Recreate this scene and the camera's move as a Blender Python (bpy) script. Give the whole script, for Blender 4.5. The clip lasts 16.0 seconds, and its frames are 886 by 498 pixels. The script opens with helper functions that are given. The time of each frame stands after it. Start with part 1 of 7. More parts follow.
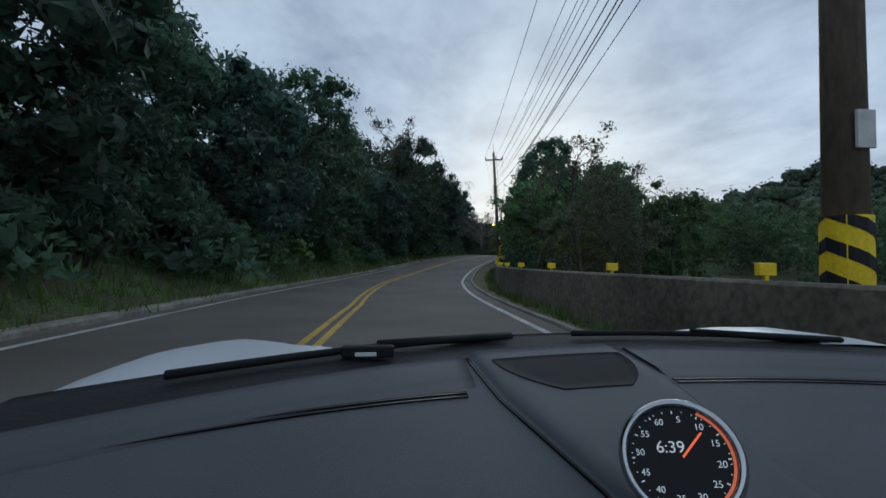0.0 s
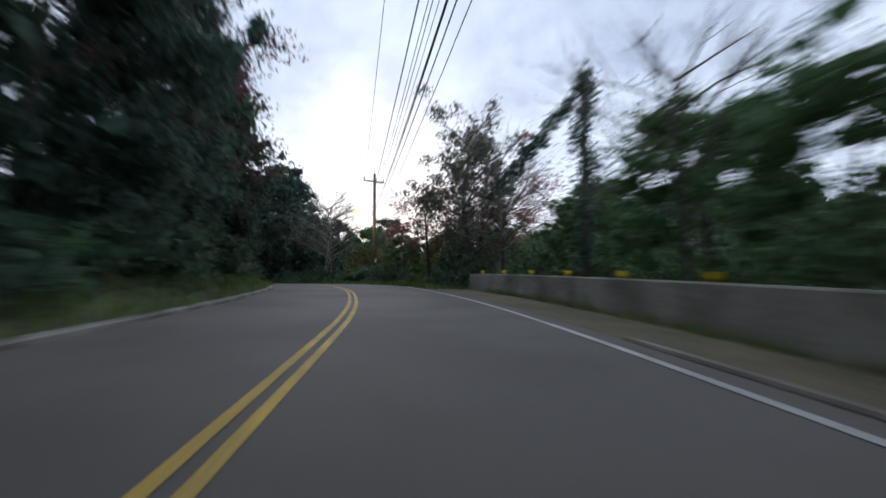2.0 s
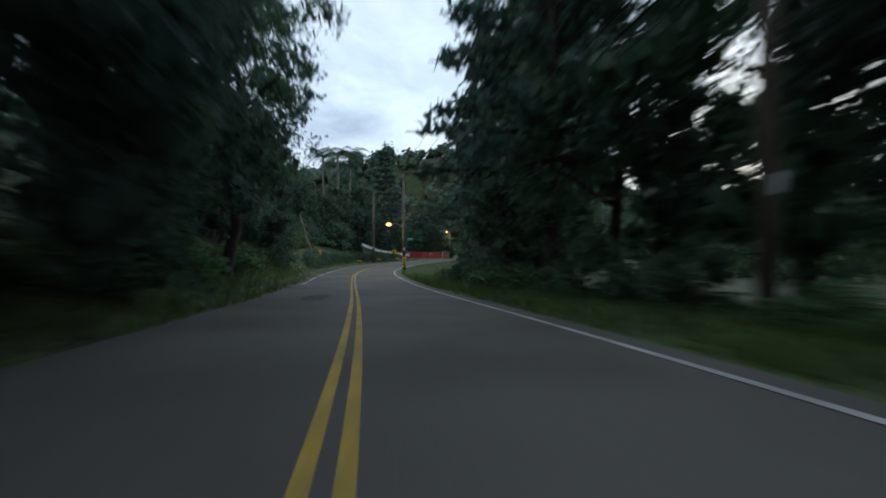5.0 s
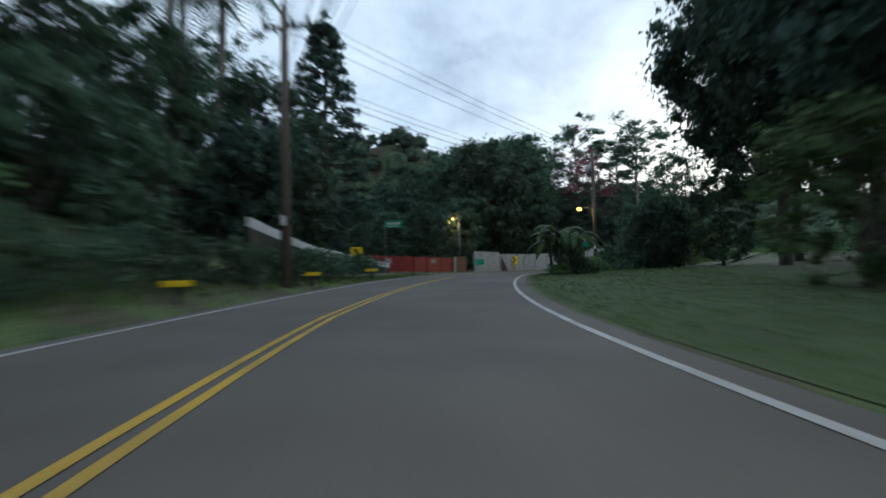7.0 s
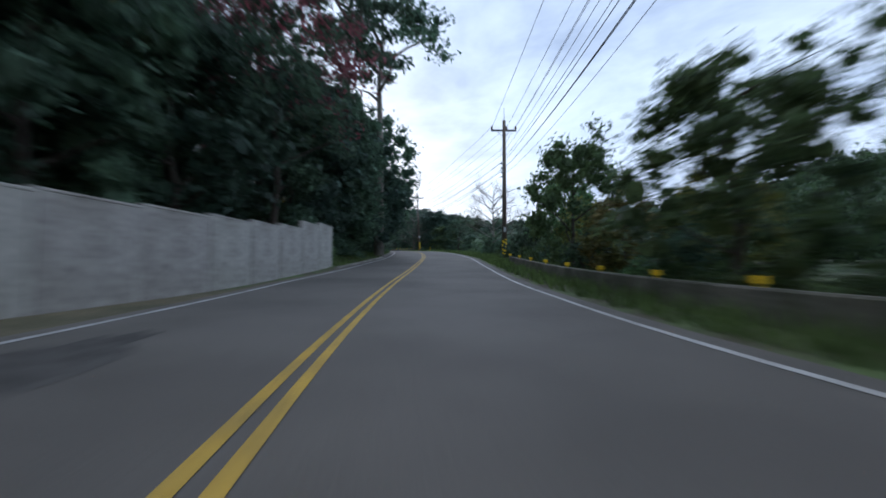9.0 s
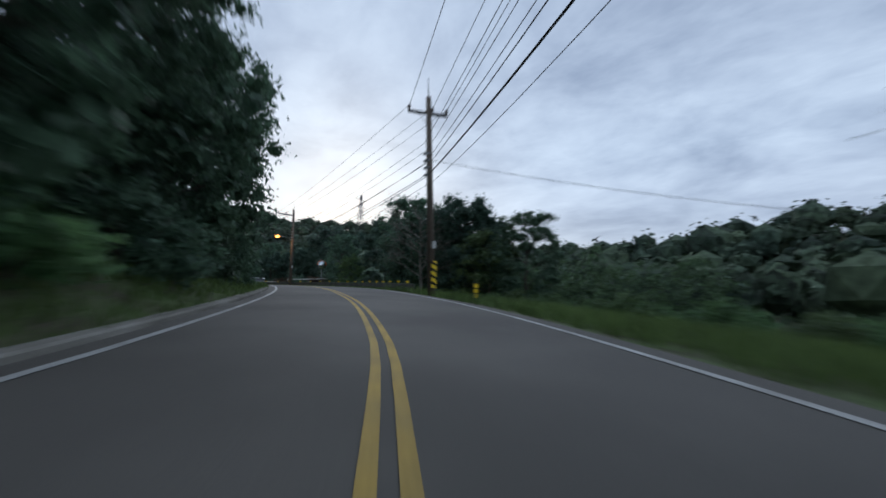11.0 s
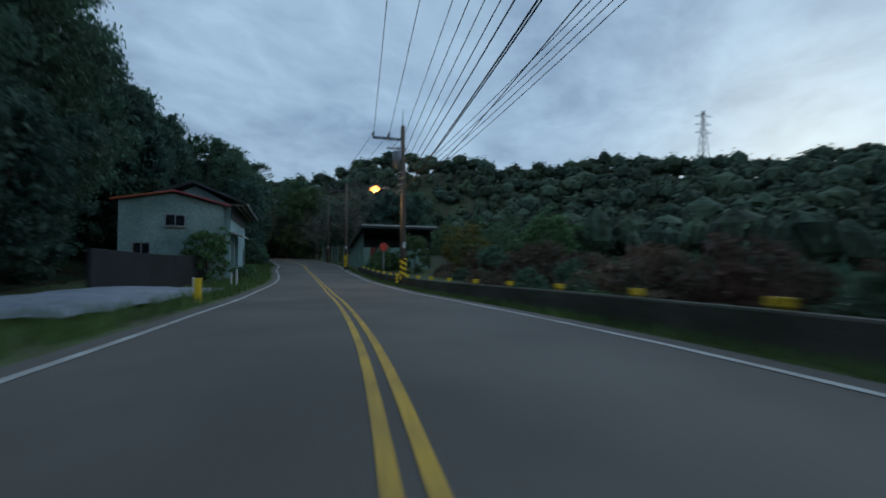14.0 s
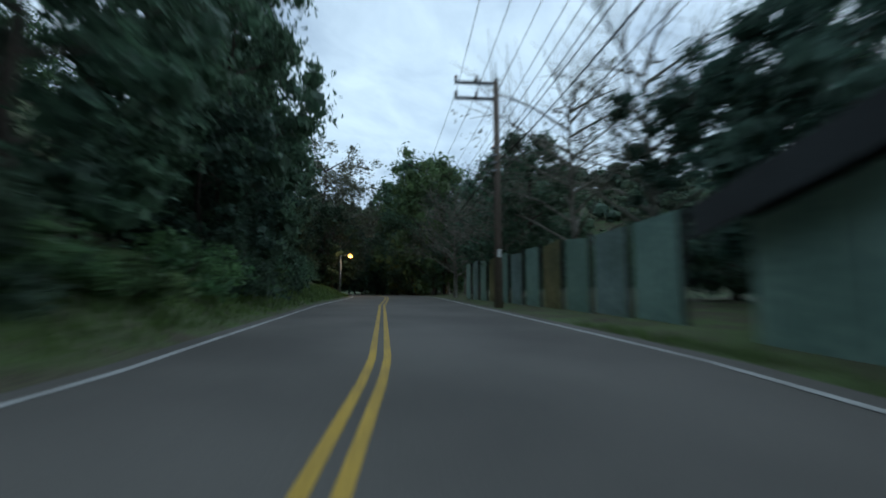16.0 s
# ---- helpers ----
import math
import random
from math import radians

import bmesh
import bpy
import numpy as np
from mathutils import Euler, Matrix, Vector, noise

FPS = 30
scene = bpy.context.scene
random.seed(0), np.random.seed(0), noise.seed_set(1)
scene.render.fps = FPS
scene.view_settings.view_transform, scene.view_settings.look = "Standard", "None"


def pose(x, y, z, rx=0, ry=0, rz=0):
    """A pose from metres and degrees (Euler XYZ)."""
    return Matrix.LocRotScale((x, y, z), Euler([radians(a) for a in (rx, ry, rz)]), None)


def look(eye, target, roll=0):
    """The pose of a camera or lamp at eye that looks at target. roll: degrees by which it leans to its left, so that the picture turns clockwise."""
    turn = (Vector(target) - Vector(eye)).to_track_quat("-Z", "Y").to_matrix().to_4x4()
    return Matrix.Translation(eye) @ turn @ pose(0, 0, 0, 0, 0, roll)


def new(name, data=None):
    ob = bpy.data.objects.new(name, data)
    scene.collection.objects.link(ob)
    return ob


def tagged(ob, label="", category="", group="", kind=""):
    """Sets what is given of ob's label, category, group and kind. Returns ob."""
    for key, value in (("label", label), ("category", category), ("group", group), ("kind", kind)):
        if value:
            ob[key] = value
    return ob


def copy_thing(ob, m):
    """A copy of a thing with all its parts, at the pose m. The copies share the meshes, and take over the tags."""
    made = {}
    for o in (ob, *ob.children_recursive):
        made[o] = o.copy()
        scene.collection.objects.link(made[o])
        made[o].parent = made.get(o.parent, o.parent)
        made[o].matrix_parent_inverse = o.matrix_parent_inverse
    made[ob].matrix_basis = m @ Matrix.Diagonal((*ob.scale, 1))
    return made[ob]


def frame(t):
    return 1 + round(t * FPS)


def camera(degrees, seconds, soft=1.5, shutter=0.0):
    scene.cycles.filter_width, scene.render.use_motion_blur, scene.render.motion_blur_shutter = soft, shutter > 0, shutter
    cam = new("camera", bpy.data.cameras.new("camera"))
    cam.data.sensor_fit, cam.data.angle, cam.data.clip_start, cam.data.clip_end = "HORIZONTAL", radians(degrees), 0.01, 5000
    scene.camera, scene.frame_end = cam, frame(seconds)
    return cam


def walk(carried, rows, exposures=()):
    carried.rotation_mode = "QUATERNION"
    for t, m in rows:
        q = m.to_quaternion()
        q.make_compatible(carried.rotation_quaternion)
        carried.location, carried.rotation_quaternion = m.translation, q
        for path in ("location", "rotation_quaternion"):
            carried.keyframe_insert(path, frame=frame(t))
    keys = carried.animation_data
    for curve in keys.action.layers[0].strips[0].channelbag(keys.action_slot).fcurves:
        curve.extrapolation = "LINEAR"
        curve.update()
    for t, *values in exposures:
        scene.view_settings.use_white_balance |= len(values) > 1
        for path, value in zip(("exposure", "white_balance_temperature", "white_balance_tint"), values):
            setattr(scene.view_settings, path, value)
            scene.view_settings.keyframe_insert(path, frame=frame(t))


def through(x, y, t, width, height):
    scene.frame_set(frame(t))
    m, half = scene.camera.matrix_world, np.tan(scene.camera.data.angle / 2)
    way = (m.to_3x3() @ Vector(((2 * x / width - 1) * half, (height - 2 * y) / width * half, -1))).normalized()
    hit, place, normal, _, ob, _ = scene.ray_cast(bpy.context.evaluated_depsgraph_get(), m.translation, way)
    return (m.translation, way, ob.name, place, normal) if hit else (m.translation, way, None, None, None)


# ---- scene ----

# ---- camera ----
# t, x, y, z, yaw, pitch, roll
CAM = [
    (0.00, 0.00, 0.00, 0.95, -7.45, 2.25, 0.81),
    (0.034, 0.00, 0.00, 0.95, -7.45, 2.25, 0.81),
    (0.10, 0.15, 2.85, 0.96, -8.97, 2.47, 0.82),
    (0.15, 0.22, 4.27, 0.96, -9.74, 2.58, 0.84),
    (0.20, 0.28, 5.70, 0.97, -10.51, 2.69, 0.85),
    (0.30, 0.42, 8.54, 0.98, -12.04, 2.91, 0.88),
    (0.40, 0.61, 11.38, 0.99, -13.52, 3.15, 0.86),
    (0.50, 0.91, 14.21, 1.03, -14.92, 3.41, 0.78),
    (1.00, 3.60, 28.16, 1.41, -20.89, 5.03, -0.42),
    (1.50, 7.53, 41.78, 2.31, -25.82, 6.21, -2.77),
    (2.00, 12.11, 55.11, 3.08, -26.99, 5.01, 0.03),
    (2.50, 16.24, 68.41, 3.62, -22.81, 4.56, 0.77),
    (3.00, 18.60, 81.83, 4.12, -12.05, 4.72, 1.63),
    (3.50, 18.33, 95.09, 4.38, -0.70, 2.71, 0.23),
    (4.00, 16.19, 108.01, 4.44, 8.28, 2.11, -0.60),
    (4.50, 12.01, 120.48, 4.37, 13.48, 1.74, -0.14),
    (5.00, 6.90, 132.73, 3.97, 16.82, -0.07, -0.00),
    (5.50, 1.13, 144.83, 3.31, 19.13, -0.34, -0.00),
    (6.00, -5.03, 156.87, 2.79, 19.84, 1.08, -0.04),
    (6.50, -11.04, 169.08, 2.59, 17.01, 1.84, -0.37),
    (7.00, -15.84, 181.81, 2.44, 9.01, 2.08, -1.26),
    (7.50, -18.19, 195.10, 2.52, -2.95, 3.49, -0.61),
    (8.00, -18.02, 208.43, 2.71, -13.32, 2.63, 0.82),
    (8.50, -15.33, 221.31, 2.59, -25.44, 1.16, 0.43),
    (9.00, -10.23, 233.33, 2.38, -34.98, 2.50, 0.13),
    (9.50, -3.56, 244.61, 2.69, -40.62, 5.14, 0.00),
    (10.00, 3.86, 255.52, 3.45, -42.17, 6.26, 0.00),
    (10.50, 11.23, 266.57, 4.34, -39.64, 6.34, 0.14),
    (11.00, 17.73, 278.20, 5.21, -33.21, 6.01, 1.17),
    (11.50, 22.90, 290.48, 5.92, -26.70, 5.18, 0.03),
    (12.00, 26.44, 303.14, 6.40, -20.44, 3.89, -1.47),
    (12.50, 28.51, 315.67, 6.72, -12.00, 3.75, 0.11),
    (13.00, 28.30, 327.87, 6.97, 0.06, 3.43, 1.48),
    (13.50, 25.37, 339.50, 7.08, 11.59, 2.18, 0.28),
    (14.00, 20.50, 350.68, 6.89, 20.80, 1.24, 0.43),
    (14.50, 13.81, 361.41, 6.57, 26.96, 0.91, -0.61),
    (15.00, 6.04, 371.92, 6.25, 30.62, 2.15, -0.79),
    (15.50, -2.34, 382.24, 6.26, 32.80, 3.36, -1.60),
    (16.00, -11.34, 392.16, 6.75, 36.86, 5.77, -0.07),
]
EYE = 0.95
cam = camera(90.0, 16.0, soft=1.6, shutter=0.5)
walk(cam, [(t, look((x, y, z), (x - math.sin(radians(w)) * math.cos(radians(p)), y + math.cos(radians(w)) * math.cos(radians(p)), z + math.sin(radians(p))), r))
           for t, x, y, z, w, p, r in CAM],
     exposures=[(0, -0.3, 5600, 2), (0.5, 0.0, 5600, 2), (1.0, 0.4, 5380, 2), (1.5, 0.45, 5450, 3), (2.0, 0.35, 5850, 10), (2.8, 0.25, 5950, 9), (3.3, 0.15, 5750, 4), (4.2, 0.45, 5500, -1), (6.3, 0.4, 6300, 5),
                (6.6, 0.4, 6100, 4), (7.0, 0.3, 5600, 0), (7.5, 0.2, 5450, 1), (8.1, 0.25, 5350, 4), (8.7, 0.45, 5400, 8), (11, -0.1, 5600, 6), (11.5, -0.4, 5550, 6), (12.0, -0.25, 5600, 4), (12.5, -0.2, 5600, 3), (13.2, -0.3, 5400, -1), (13.6, -0.45, 5150, -3),
                (14, -0.5, 5050, -4), (14.5, -0.4, 5200, -3), (15, -0.2, 5200, -5), (16, 0.25, 5450, -4)])

# ---- world and sun ----
SUN_EL, SUN_AZ = radians(14), radians(20)


def build_world():
    w = bpy.data.worlds.new("sky")
    scene.world = w
    w.use_nodes = True
    n, l = w.node_tree.nodes, w.node_tree.links
    n.clear()
    out, bg = n.new("ShaderNodeOutputWorld"), n.new("ShaderNodeBackground")
    sky = n.new("ShaderNodeTexSky")
    sky.sky_type, sky.sun_disc, sky.sun_elevation, sky.sun_rotation = "NISHITA", False, SUN_EL, SUN_AZ
    co, sep = n.new("ShaderNodeTexCoord"), n.new("ShaderNodeSeparateXYZ")
    l.new(co.outputs["Generated"], sep.inputs[0])
    # the cloud layer: the view direction laid onto a flat ceiling
    up = n.new("ShaderNodeMath")
    up.operation = "MAXIMUM"
    l.new(sep.outputs[2], up.inputs[0])
    up.inputs[1].default_value = 0.0
    add = n.new("ShaderNodeMath")
    add.operation = "ADD"
    l.new(up.outputs[0], add.inputs[0])
    add.inputs[1].default_value = 0.16
    div = n.new("ShaderNodeVectorMath")
    div.operation = "DIVIDE"
    l.new(co.outputs["Generated"], div.inputs[0])
    l.new(add.outputs[0], div.inputs[1])
    mp = n.new("ShaderNodeMapping")
    mp.inputs["Scale"].default_value = (1.0, 0.75, 0.0)
    mp.inputs["Rotation"].default_value = (0, 0, 0.5)
    l.new(div.outputs[0], mp.inputs[0])
    big, fine = n.new("ShaderNodeTexNoise"), n.new("ShaderNodeTexNoise")
    for tex, sc, det in ((big, 1.5, 6), (fine, 4.5, 8)):
        tex.inputs["Scale"].default_value, tex.inputs["Detail"].default_value = sc, det
        tex.inputs["Roughness"].default_value, tex.inputs["Distortion"].default_value = 0.58, 0.4
        l.new(mp.outputs[0], tex.inputs["Vector"])
    mix = n.new("ShaderNodeMath")
    mix.operation = "MULTIPLY_ADD"
    l.new(fine.outputs[0], mix.inputs[0])
    mix.inputs[1].default_value = 0.45
    l.new(big.outputs[0], mix.inputs[2])
    ramp = n.new("ShaderNodeValToRGB")
    ramp.color_ramp.elements[0].position, ramp.color_ramp.elements[0].color = 0.50, (0.40, 0.44, 0.54, 1)
    ramp.color_ramp.elements[1].position, ramp.color_ramp.elements[1].color = 0.92, (0.86, 0.90, 0.97, 1)
    mid = ramp.color_ramp.elements.new(0.70)
    mid.color = (0.63, 0.67, 0.76, 1)
    l.new(mix.outputs[0], ramp.inputs[0])
    # a faint rose tint low over the hills ahead
    low = n.new("ShaderNodeMapRange")
    low.inputs[1].default_value, low.inputs[2].default_value = 0.0, 0.30
    low.inputs[3].default_value, low.inputs[4].default_value = 0.45, 0.0
    l.new(sep.outputs[2], low.inputs[0])
    rose = n.new("ShaderNodeMix")
    rose.data_type = "RGBA"
    l.new(low.outputs[0], rose.inputs[0])
    l.new(ramp.outputs[0], rose.inputs[6])
    rose.inputs[7].default_value = (0.62, 0.56, 0.64, 1)
    both = n.new("ShaderNodeMix")
    both.data_type, both.blend_type = "RGBA", "ADD"
    both.inputs[0].default_value = 0.025
    l.new(rose.outputs[2], both.inputs[6])
    l.new(sky.outputs[0], both.inputs[7])
    l.new(both.outputs[2], bg.inputs[0])
    bg.inputs[1].default_value = 0.8
    l.new(bg.outputs[0], out.inputs[0])


build_world()
sun = new("sun", bpy.data.lights.new("sun", "SUN"))
sun.data.energy, sun.data.angle, sun.data.color = 0.6, radians(40), (1.0, 0.93, 0.88)
sun.matrix_world = look((0, 0, 0), (-math.sin(SUN_AZ) * math.cos(SUN_EL), -math.cos(SUN_AZ) * math.cos(SUN_EL), -math.sin(SUN_EL)))


# ---- materials ----
def material(name, color, rough=0.8, metal=0.0, vary=0.25, scale=3.0, fine=40.0, bump=0.2, second=None, emit=0.0, obj_vary=0.0, island=0.0, spec=0.3, streak=1.0):
    m = bpy.data.materials.new(name)
    m.use_nodes = True
    n, l = m.node_tree.nodes, m.node_tree.links
    b = n["Principled BSDF"]
    b.inputs["Roughness"].default_value, b.inputs["Metallic"].default_value = rough, metal
    b.inputs["Specular IOR Level"].default_value = spec
    if emit:
        b.inputs["Base Color"].default_value = (*color, 1)
        b.inputs["Emission Color"].default_value, b.inputs["Emission Strength"].default_value = (*color, 1), emit
        return m
    co, mp = n.new("ShaderNodeTexCoord"), n.new("ShaderNodeMapping")
    mp.inputs["Scale"].default_value = (1, 1, streak)
    l.new(co.outputs["Object"], mp.inputs[0])
    a, c = n.new("ShaderNodeTexNoise"), n.new("ShaderNodeTexNoise")
    for tex, sc in ((a, scale), (c, fine)):
        tex.inputs["Scale"].default_value, tex.inputs["Detail"].default_value = sc, 5
        l.new(mp.outputs[0], tex.inputs["Vector"])
    two = second or tuple(v * 0.55 for v in color)
    ramp = n.new("ShaderNodeValToRGB")
    ramp.color_ramp.elements[0].position, ramp.color_ramp.elements[1].position = 0.36, 0.64
    ramp.color_ramp.elements[0].color, ramp.color_ramp.elements[1].color = (*two, 1), (*color, 1)
    l.new(a.outputs[0], ramp.inputs[0])
    hsv = n.new("ShaderNodeHueSaturation")
    l.new(ramp.outputs[0], hsv.inputs["Color"])
    total = n.new("ShaderNodeMapRange")
    total.inputs[1].default_value, total.inputs[2].default_value = 0.3, 0.7
    total.inputs[3].default_value, total.inputs[4].default_value = 1 - vary, 1 + vary
    l.new(c.outputs[0], total.inputs[0])
    value = total.outputs[0]
    for amount, node, socket in ((obj_vary, "ShaderNodeObjectInfo", "Random"), (island, "ShaderNodeNewGeometry", "Random Per Island")):
        if amount:
            info, mr, mul = n.new(node), n.new("ShaderNodeMapRange"), n.new("ShaderNodeMath")
            mr.inputs[3].default_value, mr.inputs[4].default_value = 1 - amount, 1 + amount
            l.new(info.outputs[socket], mr.inputs[0])
            mul.operation = "MULTIPLY"
            l.new(value, mul.inputs[0])
            l.new(mr.outputs[0], mul.inputs[1])
            value = mul.outputs[0]
            if node == "ShaderNodeObjectInfo":
                hue = n.new("ShaderNodeMapRange")
                hue.inputs[3].default_value, hue.inputs[4].default_value = 0.48, 0.525
                l.new(info.outputs[socket], hue.inputs[0])
                l.new(hue.outputs[0], hsv.inputs["Hue"])
    l.new(value, hsv.inputs["Value"])
    l.new(hsv.outputs[0], b.inputs["Base Color"])
    if bump:
        bp = n.new("ShaderNodeBump")
        bp.inputs["Strength"].default_value, bp.inputs["Distance"].default_value = bump, 0.02
        l.new(c.outputs[0], bp.inputs["Height"])
        l.new(bp.outputs[0], b.inputs["Normal"])
    return m


def leafy(name, color, second, vary=0.35, obj_vary=0.28, island=0.42, through=0.46):
    """A leaf surface: matt, a little light passes through it."""
    m = material(name, color, 0.55, vary=vary, scale=0.5, fine=4, bump=0, second=second, obj_vary=obj_vary, island=island, spec=0.3)
    n, l = m.node_tree.nodes, m.node_tree.links
    b, out = n["Principled BSDF"], n["Material Output"]
    tr, mix = n.new("ShaderNodeBsdfTranslucent"), n.new("ShaderNodeMixShader")
    l.new(b.inputs["Base Color"].links[0].from_socket, tr.inputs[0])
    mix.inputs[0].default_value = through
    l.new(b.outputs[0], mix.inputs[1])
    l.new(tr.outputs[0], mix.inputs[2])
    l.new(mix.outputs[0], out.inputs[0])
    return m


ASPHALT = material("asphalt", (0.145, 0.135, 0.118), 0.8, vary=0.2, scale=0.3, fine=60, bump=0.35, second=(0.098, 0.091, 0.080))
PATCH = material("old_asphalt_patch", (0.095, 0.09, 0.082), 0.9, fine=50, bump=0.3)
YELLOW_LINE = material("yellow_road_paint", (0.55, 0.36, 0.05), 0.7, vary=0.3, scale=2, fine=25, bump=0.1, second=(0.36, 0.25, 0.06))
WHITE_LINE = material("white_road_paint", (0.55, 0.55, 0.53), 0.7, vary=0.3, scale=2, fine=25, bump=0.1, second=(0.34, 0.33, 0.31))
GROUND = material("forest_floor", (0.06, 0.09, 0.035), 0.95, vary=0.5, scale=0.25, fine=6, bump=0.8, second=(0.055, 0.045, 0.028))
VERGE = material("verge_soil_and_grass", (0.10, 0.14, 0.05), 0.95, vary=0.5, scale=0.8, fine=14, bump=0.9, second=(0.085, 0.075, 0.05))
LAWN = material("lawn", (0.085, 0.118, 0.048), 0.95, vary=0.4, scale=0.6, fine=30, bump=0.8, second=(0.065, 0.09, 0.04))
LEAF = leafy("leaf_green", (0.112, 0.172, 0.102), (0.075, 0.125, 0.08))
LEAF_LIGHT = leafy("leaf_light_green", (0.148, 0.222, 0.088), (0.09, 0.155, 0.07))
LEAF_DARK = leafy("leaf_dark_green", (0.09, 0.14, 0.1), (0.06, 0.105, 0.08))
LEAF_YELLOW = leafy("leaf_yellow_green", (0.25, 0.22, 0.06), (0.14, 0.16, 0.05))
LEAF_RED = leafy("blossom_rose", (0.32, 0.10, 0.12), (0.18, 0.085, 0.085))
LEAF_PALE = leafy("leaf_pale_dry", (0.17, 0.165, 0.12), (0.10, 0.115, 0.07))
LEAF_RUST = leafy("leaf_rust", (0.16, 0.10, 0.075), (0.085, 0.08, 0.05))
GRASS = leafy("grass_blade", (0.14, 0.205, 0.06), (0.10, 0.15, 0.05), obj_vary=0)
BARK = material("bark", (0.085, 0.07, 0.055), 0.9, vary=0.4, scale=2, fine=18, bump=0.9, second=(0.05, 0.042, 0.035), streak=0.3)
BARK_PALE = material("bark_pale", (0.26, 0.24, 0.20), 0.9, vary=0.4, scale=2, fine=18, bump=0.9, second=(0.13, 0.12, 0.10), streak=0.3)
CONCRETE = material("concrete", (0.30, 0.285, 0.25), 0.9, vary=0.3, scale=0.7, fine=12, bump=0.5, second=(0.15, 0.14, 0.115))
CONCRETE_DARK = material("mossy_concrete", (0.16, 0.15, 0.12), 0.9, vary=0.35, scale=0.8, fine=12, bump=0.6, second=(0.07, 0.075, 0.05))
POLE = material("pole_concrete", (0.17, 0.135, 0.105), 0.85, vary=0.25, scale=1.5, fine=20, bump=0.3, second=(0.12, 0.095, 0.075), streak=0.2)
METAL = material("galvanised_steel", (0.32, 0.33, 0.34), 0.5, metal=0.6, vary=0.15, bump=0.1)
DARK_METAL = material("dark_steel", (0.05, 0.05, 0.05), 0.6, metal=0.4, vary=0.2, bump=0.1)
WIRE = material("black_cable", (0.02, 0.02, 0.022), 0.6, vary=0.1, bump=0)
YELLOW = material("reflective_yellow", (0.92, 0.66, 0.02), 0.45, vary=0.12, scale=4, fine=30, bump=0.05, second=(0.80, 0.55, 0.02))
BLACK = material("black_paint", (0.02, 0.02, 0.022), 0.6, vary=0.2, bump=0.1)
WHITE = material("white_paint", (0.62, 0.62, 0.60), 0.6, vary=0.12, scale=1.0, fine=12, bump=0.1, second=(0.50, 0.50, 0.47))
LAMP_ON = material("lamp_glow", (1.0, 0.33, 0.045), emit=7.0)
CERAMIC = material("brown_ceramic", (0.09, 0.06, 0.05), 0.35, bump=0)

# ---- the road's line: the lane the car keeps, carried on past both ends ----
STEP = 0.05
DRIVE = [r for r in CAM if r[0] % 0.5 == 0]
_t = np.array([r[0] for r in DRIVE])
_p = np.array([[r[1], r[2], r[3] - EYE] for r in DRIVE])


def spline(q, ts, ps):
    """A smooth curve through evenly timed points."""
    h = ts[1] - ts[0]
    k = np.clip(((q - ts[0]) / h).astype(int), 0, len(ts) - 2)
    u = ((q - ts[k]) / h)[:, None]
    m = np.gradient(ps, h, axis=0)
    a, b, c, d = ps[k], ps[k + 1], m[k] * h, m[k + 1] * h
    return (2 * u**3 - 3 * u**2 + 1) * a + (u**3 - 2 * u**2 + u) * c + (-2 * u**3 + 3 * u**2) * b + (u**3 - u**2) * d


def extended():
    inner = np.arange(0, 16 + STEP / 2, STEP)
    mid = spline(inner, _t, _p)
    v0, v1 = (mid[1] - mid[0]) / STEP, (mid[-1] - mid[-2]) / STEP
    back = [mid[0] - (v0 * (1, 1, 0.3)) * STEP * k for k in range(1, 141)][::-1]
    on, p, yaw = [], mid[-1].copy(), math.atan2(-v1[0], v1[1])
    speed = float(np.hypot(v1[0], v1[1]))
    for k in range(1, 221):
        t = k * STEP
        yaw += radians(0.5 if t < 1.3 else (9.0 if t < 4.2 else (-6.0 if t < 7 else 0))) * STEP
        p = p + np.array([-math.sin(yaw) * speed, math.cos(yaw) * speed, v1[2] * 0.55 * max(0, 1 - t / 3)]) * STEP
        on.append(p.copy())
    t = np.concatenate([np.arange(-140, 0) * STEP, inner, 16 + np.arange(1, 221) * STEP])
    return t, np.vstack([back, mid, on])


LINE_T, LINE = extended()
LINE[:, 2] = np.convolve(np.pad(LINE[:, 2], 6, "edge"), np.ones(13) / 13, "valid")
_g = np.gradient(LINE[:, :2], axis=0)
_g = np.stack([np.convolve(np.pad(c, 4, "edge"), np.ones(9) / 9, "valid") for c in _g.T], -1)
AHEAD = _g / np.linalg.norm(_g, axis=1)[:, None]
RIGHT = np.stack([AHEAD[:, 1], -AHEAD[:, 0]], -1)


def table(rows):
    ts, vs = np.array(rows).T
    return lambda t: np.interp(t, ts, vs)


YEL = table([(-7, -1.5), (0.0, -1.1), (0.35, -1.15), (0.7, -1.75), (1.2, -1.6), (1.7, -1.45), (2.0, -1.0), (2.3, -0.6), (2.7, -0.25), (3.2, -0.1), (3.7, -0.2), (4.2, 0.15), (4.7, 0.0), (5.6, -0.7),
             (6.7, -1.35), (7.3, -1.7), (7.8, -1.3), (8.3, -0.8), (8.9, -0.8), (9.4, -0.75), (10.4, -0.3), (11.2, 0.1), (11.7, -0.3), (12.2, -0.2), (12.8, 0.5), (13.3, 0.9), (13.75, 0.5), (14.2, 0.0),
             (14.7, -0.65), (15.2, -0.83), (15.7, -0.8), (16.2, -0.25), (16.8, -0.8), (26, -1.4)])
